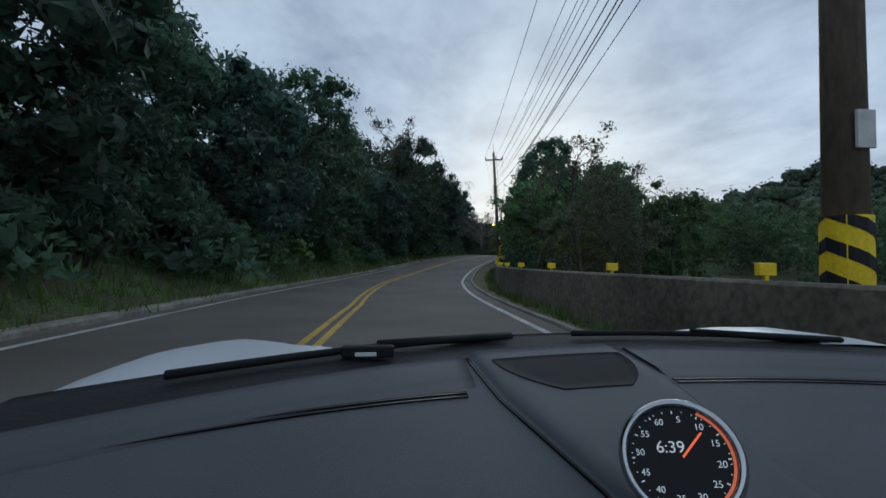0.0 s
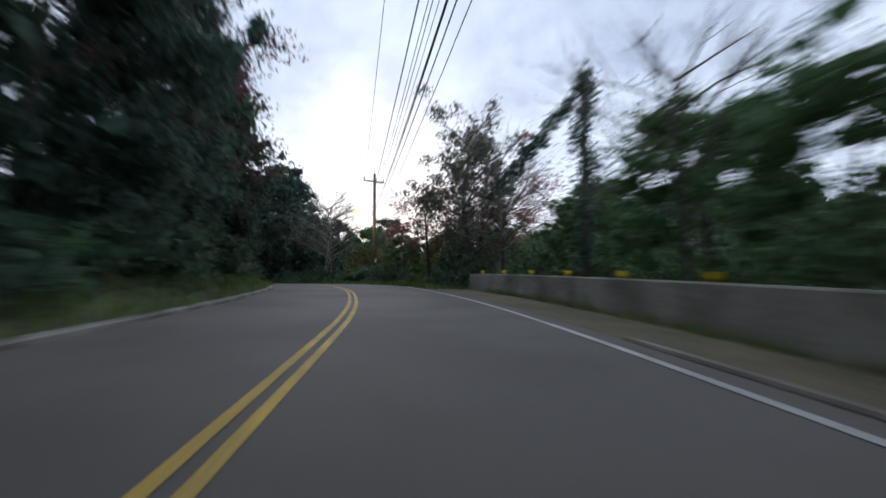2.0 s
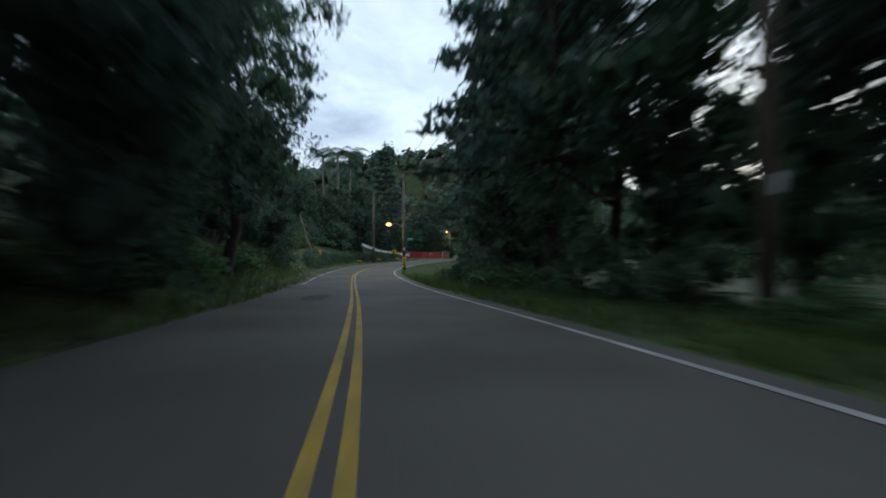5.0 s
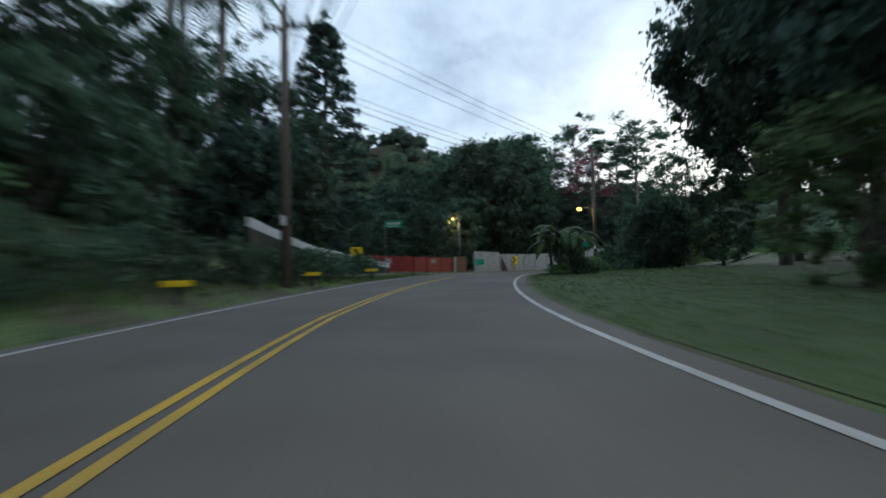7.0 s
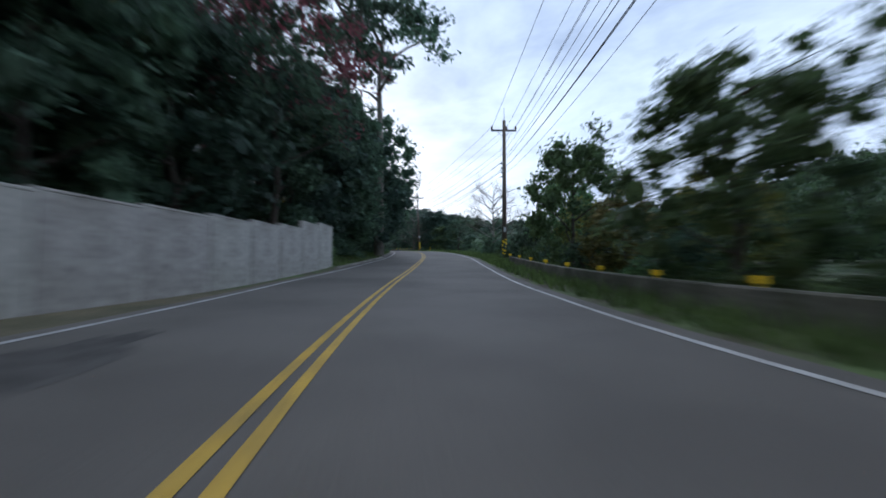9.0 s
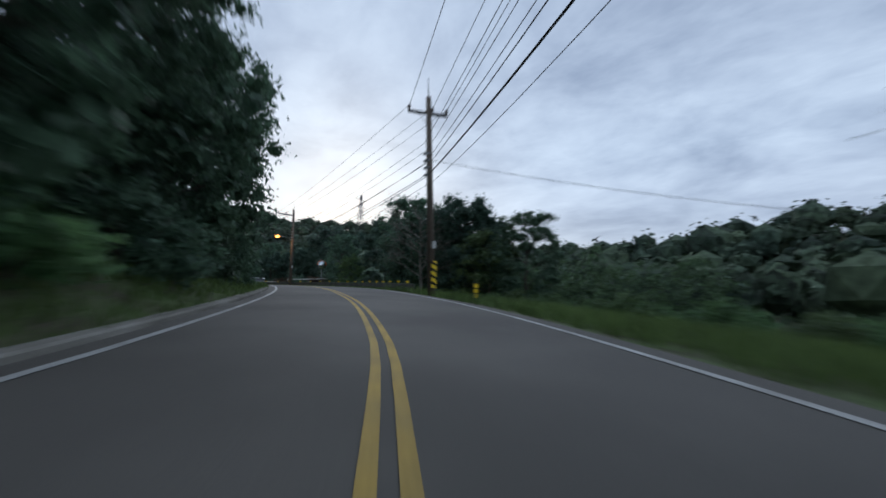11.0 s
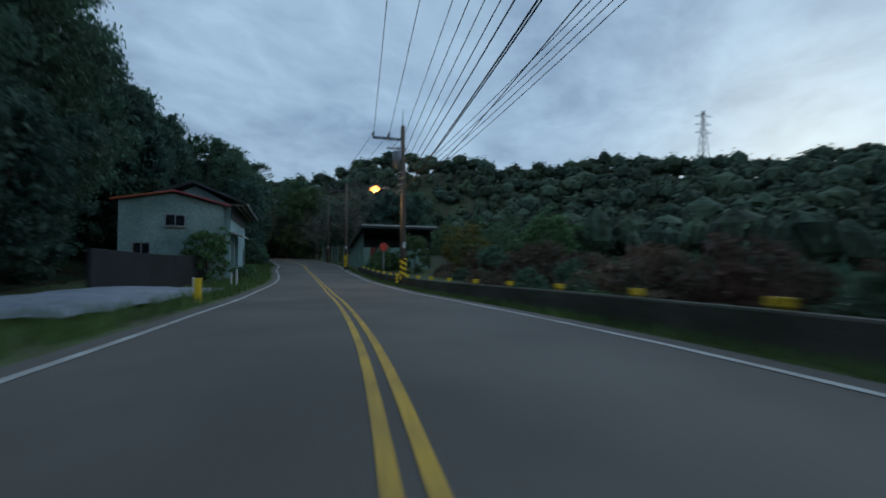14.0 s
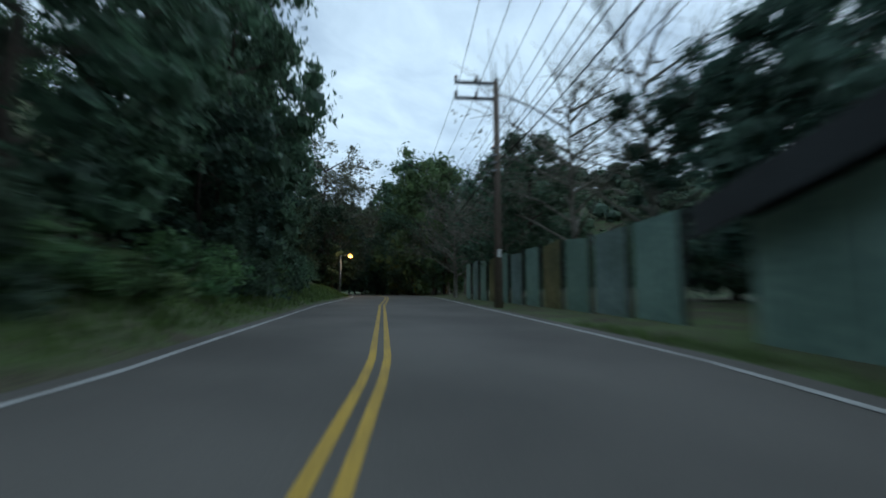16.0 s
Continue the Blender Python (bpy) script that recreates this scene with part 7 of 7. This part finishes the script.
# fence panels past the shed
for k in range(11):
    t = 16.36 + k * 0.083
    o = root("fence_panel", local(t, 6.45 - k * 0.12, -3), "weathered grey green fence panel on posts", "fence panel", "fence panels past the shed")
    sheet_wall("sheet", 0.0, 0.0, 0.0, 2.12, -0.3, 2.65 - 0.1 * (k % 3), 2.65 - 0.1 * (k % 2), (GREEN_TIN, TIN_PALE, GREEN_TIN, OCHRE_TIN)[k % 4], o)
    part("post", box(bmesh.new(), 0.05, 0.13, -0.05, 0.05, -0.3, 2.6), DARK_METAL, o)


# ---- pylons on the far ridge ----
def pylon(x, y, high):
    z, _ = land(np.array([x]), np.array([y]))
    o = root("pylon", pose(x, y, float(z[0]), 0, 0, 30), "distant steel lattice pylon on the ridge", "pylon")
    bm = bmesh.new()
    w = lambda s: 3.2 * (1 - s) ** 1.2 + 0.5
    for k in range(8):
        a, b = k / 8, (k + 1) / 8
        for i in range(4):
            g, g2 = math.pi / 4 + i * math.pi / 2, math.pi / 4 + (i + 1) * math.pi / 2
            p = (math.cos(g) * w(a), math.sin(g) * w(a), high * a)
            q = (math.cos(g) * w(b), math.sin(g) * w(b), high * b)
            r = (math.cos(g2) * w(b), math.sin(g2) * w(b), high * b)
            tube(bm, p, q, 0.16, 0.16, 4)
            tube(bm, p, r, 0.1, 0.1, 4)
    part("lattice", bm, DARK_METAL, o)
    for s in (0.62, 0.76, 0.9):
        bm = bmesh.new()
        tube(bm, (-5.2, 0, high * s), (5.2, 0, high * s), 0.16, 0.16, 4)
        tube(bm, (-5.2, 0, high * s), (0, 0, high * (s + 0.05)), 0.1, 0.1, 4)
        tube(bm, (5.2, 0, high * s), (0, 0, high * (s + 0.05)), 0.1, 0.1, 4)
        part("arm", bm, DARK_METAL, o)


pylon(128, 545, 34)
pylon(70, 640, 34)


# ---- worn dark patches in the asphalt ----
def road_patch(t, off, long, wide, seed):
    rng = random.Random(seed)
    v = [at(t, off, 0.005)]
    n = 26
    for k in range(n):
        g = k * math.tau / n
        r = 0.75 + 0.5 * rng.random()
        v.append(at(t + math.sin(g) * long * r / 26, off + math.cos(g) * wide * r, 0.005))
    ob = mesh_ob("asphalt_patch", v, [(0, 1 + k, 1 + (k + 1) % n) for k in range(n)], PATCH)
    tagged(ob, "dark worn patch in the asphalt", "road patch", "dark patches in the asphalt", "structure")


for k, (t, off, long, wide) in enumerate(((3.98, -1.9, 1.2, 0.45), (4.1, -1.3, 1.9, 0.5), (3.86, -2.5, 0.8, 0.35), (4.25, -2.2, 1.5, 0.4), (8.8, -2.6, 2.2, 0.7), (8.95, -1.8, 1.4, 0.5), (9.15, -3.2, 2.0, 0.6), (5.6, -2.0, 1.6, 0.5), (13.3, 3.4, 1.3, 0.4))):
    road_patch(t, off, long, wide, k)


# ---- the open sports car, standing where the drive begins ----
SILVER = material("silver_car_paint", (0.66, 0.69, 0.73), 0.3, metal=0.15, vary=0.04, scale=1.5, fine=300, bump=0.02, second=(0.62, 0.65, 0.69), spec=0.5)
DASH = material("grey_dashboard_grain", (0.075, 0.08, 0.088), 0.62, vary=0.10, scale=6, fine=700, bump=0.25, second=(0.066, 0.070, 0.078))
DASH_DARK = material("dark_grille_cloth", (0.014, 0.015, 0.017), 0.8, vary=0.2, fine=900, bump=0.3)
TRIM_BLACK = material("black_rubber_trim", (0.012, 0.013, 0.015), 0.75, vary=0.15, fine=80, bump=0.1)
CHROME = material("satin_chrome", (0.72, 0.73, 0.75), 0.16, metal=1.0, vary=0.05, bump=0)
DIAL = material("black_dial", (0.006, 0.006, 0.008), 0.35, vary=0.1, bump=0)
DIGIT = material("pale_dial_print", (0.75, 0.75, 0.75), emit=0.35)
NEEDLE = material("orange_needle", (1.0, 0.16, 0.05), emit=0.9)
RING = material("red_lit_ring", (1.0, 0.22, 0.10), emit=0.35)
TYRE = material("tyre_rubber", (0.02, 0.02, 0.021), 0.85, vary=0.2, fine=60, bump=0.3)
SEAT = material("dark_seat_leather", (0.03, 0.03, 0.033), 0.55, vary=0.15, fine=120, bump=0.3)
MID = 0.36
car = root("sports_car", Matrix(), "silver open sports car with a grey dashboard and black trim", "car")


def cowl_y(x):
    return 0.93 - 0.5 * (x - 0.55) ** 2


def dash_point(x, s, up=0.0):
    """A place on the dashboard: s is 0 at the cabin's edge and 1 at the foot of the windscreen."""
    y = 0.15 + s * (cowl_y(x) - 0.15)
    return (x, y, 0.675 + 0.10 * s + up - (0.12 * (0.06 - s) if s < 0.06 else 0))


def grid_part(name, fn, us, vs, mat, parent, label="", thick=0.0):
    """A sheet laid over a grid of two parameters, closed to a body where it has thickness."""
    v = [fn(a, b) for a in us for b in vs]
    n, m = len(us), len(vs)
    f = [(i * m + j, (i + 1) * m + j, (i + 1) * m + j + 1, i * m + j + 1) for i in range(n - 1) for j in range(m - 1)]
    if thick:
        k = len(v)
        v += [(p[0], p[1], p[2] - thick) for p in v[:k]]
        f += [tuple(k + q for q in g[::-1]) for g in f]
        rim = [i * m for i in range(n)] + [(n - 1) * m + j for j in range(1, m)] + [i * m + m - 1 for i in range(n - 2, -1, -1)] + [j for j in range(m - 2, 0, -1)]
        f += [(rim[i], rim[(i + 1) % len(rim)], rim[(i + 1) % len(rim)] + k, rim[i] + k) for i in range(len(rim))]
    ob = mesh_ob(name, v, f, mat, parent, True)
    if label:
        ob["label"] = label
    return ob


xs = np.linspace(MID - 0.80, MID + 0.80, 41)
dash = grid_part("dashboard", dash_point, xs, np.linspace(0, 1, 16), DASH, car, "grey grained dashboard top", 0.06)
# defroster shelf, raised towards the windscreen, and its long slits
grid_part("shelf", lambda x, s: dash_point(x, s, 0.006 * min(1, (s - 0.80) / 0.03)), np.linspace(MID - 0.79, 0.15, 26), np.linspace(0.80, 0.985, 6), DASH, dash, "", 0.012)
grid_part("shelf", lambda x, s: dash_point(x, s, 0.006 * min(1, (s - 0.79) / 0.03)), np.linspace(0.52, MID + 0.79, 20), np.linspace(0.79, 0.985, 6), DASH, dash, "", 0.012)
for s in (0.755, 0.772):
    grid_part("vent_slit", lambda x, q: dash_point(x, q + 0.07 * max(0.0, (0.13 - x) / 0.48), 0.0025), np.linspace(-0.40, 0.13, 22), (s, s + 0.008), DIAL, dash, "thin black defroster slit", 0.004)
    grid_part("vent_slit", lambda x, q: dash_point(x, q - 0.01, 0.0025), np.linspace(0.52, 1.10, 18), (s, s + 0.008), DIAL, dash, "thin black defroster slit", 0.004)


def panel_point(u, s):
    lo = np.interp(s, [0.05, 0.4, 0.72, 0.97], [0.26, 0.232, 0.178, 0.159])
    hi = np.interp(s, [0.05, 0.36, 0.74, 0.97], [0.44, 0.456, 0.506, 0.493])
    edge = min(1.0, min(u, 1 - u) / 0.05)
    return dash_point(float(lo + (hi - lo) * u), s, 0.014 * edge)


panel = grid_part("centre_panel", panel_point, np.array([0, 0.025, 0.05, 0.15, 0.3, 0.5, 0.7, 0.85, 0.95, 0.975, 1.0]), np.linspace(0.05, 0.985, 22), DASH, dash, "raised centre panel", 0.02)


def grille_point(u, v):
    lo, hi = 0.10 + 0.22 * (1 - v) ** 2.2, 0.93 - 0.22 * (1 - v) ** 2.2
    x, y, z = panel_point(lo + (hi - lo) * u, 0.70 + 0.205 * v)
    return (x, y, z + 0.002)


grid_part("speaker_grille", grille_point, np.linspace(0, 1, 11), np.linspace(0, 1, 9), DASH_DARK, dash, "black cloth speaker grille", 0.004)

for u in (0.0, 1.0):
    grid_part("seam", lambda a, s: (lambda p: (p[0] + a, p[1], p[2] + 0.003))(panel_point(u, s)), (-0.0025, 0.0025), np.linspace(0.05, 0.985, 22), DIAL, dash, "dark seam beside the centre panel", 0.004)

# the clock in its pod
CLOCK = Vector((0.258, 0.362, 0.786))
way = (Vector((0.0, 0.0, 0.95)) - CLOCK).normalized()
right = Vector((0.99, -0.13, 0)).normalized()
upward = way.cross(right).normalized()
right = upward.cross(way).normalized()
clock_m = Matrix((right, upward, way)).transposed().to_4x4()
clock_m.translation = CLOCK


def lathe(profile, seg=48, closed=False):
    """Turned about z: rows of radius and height."""
    bm = bmesh.new()
    rings = [[bm.verts.new((r * math.cos(k * math.tau / seg), r * math.sin(k * math.tau / seg), z)) for k in range(seg)] for r, z in profile]
    pairs = list(zip(rings, rings[1:])) + ([(rings[-1], rings[0])] if closed else [])
    for a, b in pairs:
        for k in range(seg):
            bm.faces.new((a[k], a[(k + 1) % seg], b[(k + 1) % seg], b[k]))
    if not closed:
        bm.faces.new(rings[0][::-1])
        bm.faces.new(rings[-1])
    return bm


pod = part("clock", lathe([(0.030, -0.14), (0.044, -0.09), (0.0495, -0.03), (0.0505, -0.004), (0.049, 0.0)]), DASH, car, "round clock in a dark pod", True)
pod.matrix_basis = clock_m
part("bezel", lathe([(0.0425, -0.002), (0.0425, 0.004), (0.0445, 0.0065), (0.048, 0.005), (0.0495, 0.0), (0.048, -0.004)], 64, True), CHROME, pod, "bright chrome bezel", True)
part("dial", lathe([(0.0424, 0.0002), (0.0424, 0.0012)], 64), DIAL, pod, "black dial")
ring_v, ring_f = [], []
for k in range(31):
    g = radians(62 - k * 4.4)
    for r in (0.0395, 0.0418):
        ring_v.append((r * math.cos(g), r * math.sin(g), 0.0018))
for k in range(30):
    ring_f.append((2 * k, 2 * k + 1, 2 * k + 3, 2 * k + 2))
mesh_ob("lit_ring", ring_v, ring_f, RING, pod)["label"] = "red lit edge of the dial"
part("needle", box(bmesh.new(), -0.0008, 0.0008, 0.002, 0.030, 0.0028, 0.0036), NEEDLE, pod, "orange hand").matrix_basis = pose(0, -0.002, 0, 0, 0, -42)
part("hub", lathe([(0.003, 0.0016), (0.003, 0.004)], 20), DIAL, pod)
for k in range(60):
    big = k % 5 == 0
    if k % 5 and k % 2:
        continue
    tick = part("tick", box(bmesh.new(), -0.0003 if not big else -0.0005, 0.0003 if not big else 0.0005, 0.0362 if big else 0.0375, 0.0388, 0.0014, 0.0017), DIGIT, pod)
    tick.matrix_basis = pose(0, 0, 0, 0, 0, -k * 6)


def writing(name, text, x, y, size, mat, parent, label):
    cu = bpy.data.curves.new(name, "FONT")
    cu.body, cu.size, cu.extrude, cu.align_x, cu.align_y = text, size, 0.0001, "CENTER", "CENTER"
    cu.materials.append(mat)
    ob = new(name, cu)
    ob.parent = parent
    ob.location = (x, y, 0.0017)
    ob["label"] = label
    return ob


for k, text in enumerate(("60", "5", "10", "15", "20", "25", "30", "35", "40", "45", "50", "55")):
    g = radians(90 + 22 - k * 30)
    writing("numeral", text, 0.0315 * math.cos(g), 0.0315 * math.sin(g), 0.0075, DIGIT, pod, "white numeral")
writing("digital_time", "6:39", -0.006, 0.0085, 0.0135, DIGIT, pod, "pale digital time")

# foot of the windscreen: black strip, wipers
grid_part("cowl_strip", lambda x, s: (x, cowl_y(x) + 0.002 + s * 0.16, 0.772 + 0.013 * s), xs, np.linspace(0, 1, 7), TRIM_BLACK, car, "black strip at the windscreen's foot", 0.03)


def wiper(x0, x1, lift, pivot):
    pts = [Vector((x, cowl_y(x) + 0.10, 0.789 + lift)) for x in np.linspace(x0, x1, 9)]
    bm = bmesh.new()
    rings = [[bm.verts.new(q + Vector((0, 0.007 * math.cos(g * math.tau / 8), 0.007 * math.sin(g * math.tau / 8)))) for g in range(8)] for q in pts]
    for a, b in zip(rings, rings[1:]):
        for g in range(8):
            bm.faces.new((a[g], b[g], b[(g + 1) % 8], a[(g + 1) % 8]))
    bm.faces.new(rings[0])
    bm.faces.new(rings[-1][::-1])
    bmesh.ops.recalc_face_normals(bm, faces=bm.faces)
    blade = part("wiper", bm, TRIM_BLACK, car, "black wiper blade", True)
    bm = bmesh.new()
    tube(bm, Vector((pivot, cowl_y(pivot) + 0.14, 0.785)), pts[4] + Vector((0, 0, 0.006)), 0.011, 0.007, 8)
    part("wiper_arm", bm, TRIM_BLACK, blade, "", True)
    return pts[5]


spot = wiper(-0.30, 0.28, 0.004, 0.30)
wiper(0.45, 1.05, 0.004, 1.08)
part("wiper_cover", box(bmesh.new(), -0.075, 0.02, cowl_y(-0.02) + 0.05, cowl_y(-0.02) + 0.075, 0.782, 0.803, 0.004), TRIM_BLACK, car, "black wiper cap")
part("emblem_bar", box(bmesh.new(), -0.05, -0.012, cowl_y(-0.02) + 0.046, cowl_y(-0.02) + 0.05, 0.786, 0.793, 0.0008), WHITE, car, "small pale bar")


# body: sections across the car, lofted along it
def wing_top(y):
    return float(np.interp(y, [0.45, 0.95, 1.2, 1.4, 1.7, 1.97, 2.35], [0.765, 0.79, 0.782, 0.755, 0.695, 0.62, 0.46]))


def bonnet_top(y):
    return float(np.interp(y, [0.7, 1.0, 1.3, 1.7, 2.1, 2.35], [0.772, 0.75, 0.70, 0.63, 0.54, 0.40]))


def front_point(u, s):
    a = abs(u)
    half = a / 0.5 * 0.52 if a <= 0.5 else 0.52 + 0.36 * min(1, (a - 0.5) / 0.4)
    start = cowl_y(MID + math.copysign(half, u)) + 0.10
    y = start + (2.35 - start) * s
    inset = 0.12 * max(0.0, (y - 1.7) / 0.65) ** 2
    if a <= 0.5:
        x, z = half, bonnet_top(y) + 0.012 * math.cos(a / 0.5 * math.pi / 2)
    elif a <= 0.9:
        q = (a - 0.5) / 0.4
        x = half
        z = bonnet_top(y) + (wing_top(y) - bonnet_top(y)) * math.sin(min(1, q / 0.72) * math.pi / 2) - 0.05 * max(0, q - 0.72) ** 1.2 / 0.28
    else:
        q = (a - 0.9) / 0.1
        x, z = 0.885 + 0.02 * math.sin(q * math.pi), wing_top(y) - 0.05 - (wing_top(y) - 0.05 - 0.30) * q
        if abs(y - 1.36) < 0.37 and z < 0.33 + math.sqrt(0.37**2 - (y - 1.36)**2):
            z = 0.33 + math.sqrt(0.37**2 - (y - 1.36)**2)
    return (MID + math.copysign(x - inset, u), y, z - (0.03 * min(1, max(0, (y - 0.8) / 0.4)) if u < -0.5 and z > 0.6 else 0))


us = np.array([-1, -0.97, -0.94, -0.9, -0.86, -0.82, -0.78, -0.72, -0.66, -0.6, -0.55, -0.5, -0.35, -0.2, 0, 0.2, 0.35, 0.5, 0.55, 0.6, 0.66, 0.72, 0.78, 0.82, 0.86, 0.9, 0.94, 0.97, 1])
grid_part("front_body", front_point, us, np.linspace(0, 1, 44), SILVER, car, "silver bonnet and wings")
part("front_bumper", box(bmesh.new(), MID - 0.78, MID + 0.78, 2.18, 2.34, 0.18, 0.44, 0.05), SILVER, car)
for s in (-1, 1):
    part("headlight", box(bmesh.new(), MID + s * 0.64 - 0.11, MID + s * 0.64 + 0.11, 2.16, 2.3, 0.40, 0.50, 0.03), GLASS, car, "glass headlight")
    part("door", box(bmesh.new(), MID + s * 0.86 - 0.035, MID + s * 0.86 + 0.035, -0.55, 0.46, 0.22, 0.70, 0.03), SILVER, car)
    part("sill", box(bmesh.new(), MID + s * 0.85 - 0.05, MID + s * 0.85 + 0.05, -0.7, 0.98, 0.14, 0.23, 0.02), TRIM_BLACK, car)
part("floor_pan", box(bmesh.new(), MID - 0.84, MID + 0.84, -1.9, 1.0, 0.14, 0.2, 0.01), TRIM_BLACK, car)
part("bulkhead", box(bmesh.new(), MID - 0.8, MID + 0.8, 0.30, 0.36, 0.2, 0.60, 0.01), TRIM_BLACK, car)


def rear_point(u, y):
    a = abs(u)
    top = float(np.interp(y, [-2.0, -1.7, -1.2, -0.6], [0.55, 0.70, 0.76, 0.74]))
    if a <= 0.8:
        return (MID + math.copysign(a / 0.8 * 0.84, u), y, top + 0.02 * math.cos(a / 0.8 * math.pi / 2))
    q = (a - 0.8) / 0.2
    z = top - (top - 0.28) * q
    if abs(y + 1.1) < 0.37 and z < 0.33 + math.sqrt(0.37**2 - (y + 1.1)**2):
        z = 0.33 + math.sqrt(0.37**2 - (y + 1.1)**2)
    return (MID + math.copysign(0.86 + 0.03 * math.sin(q * math.pi), u), y, z)


grid_part("rear_body", rear_point, np.array([-1, -0.95, -0.9, -0.85, -0.8, -0.7, -0.4, 0, 0.4, 0.7, 0.8, 0.85, 0.9, 0.95, 1]), np.linspace(-2.0, -0.55, 26), SILVER, car, "silver rear deck and wings")
part("rear_bumper", box(bmesh.new(), MID - 0.82, MID + 0.82, -2.06, -1.92, 0.22, 0.58, 0.05), SILVER, car)
for s in (-1, 1):
    seat = part("seat", box(bmesh.new(), MID + s * 0.37 - 0.25, MID + s * 0.37 + 0.25, -0.62, -0.12, 0.2, 0.40, 0.05), SEAT, car, "dark leather seat")
    part("seat_back", box(bmesh.new(), MID + s * 0.37 - 0.24, MID + s * 0.37 + 0.24, -0.74, -0.58, 0.38, 0.78, 0.05), SEAT, seat)
    for y in (1.36, -1.1):
        w = part("wheel", lathe([(0.20, -0.10), (0.30, -0.11), (0.33, -0.08), (0.333, 0.08), (0.30, 0.11), (0.20, 0.10)], 40, True), TYRE, car, "black tyre on a silver wheel", True)
        w.matrix_basis = pose(MID + s * 0.77, y, 0.335, 0, 90, 0)
        rim = part("rim", lathe([(0.205, -0.09), (0.205, 0.09), (0.19, 0.085), (0.19, -0.085)], 40, True), METAL, w, "silver rim", True)
        bm = bmesh.new()
        for k in range(5):
            g = k * math.tau / 5
            tube(bm, (0, 0, s * 0.05), (0.196 * math.cos(g), 0.196 * math.sin(g), s * 0.07), 0.035, 0.022, 8)
        tube(bm, (0, 0, s * 0.02), (0, 0, s * 0.075), 0.05, 0.045, 16)
        part("spokes", bm, METAL, w, "five-spoke silver wheel centre")
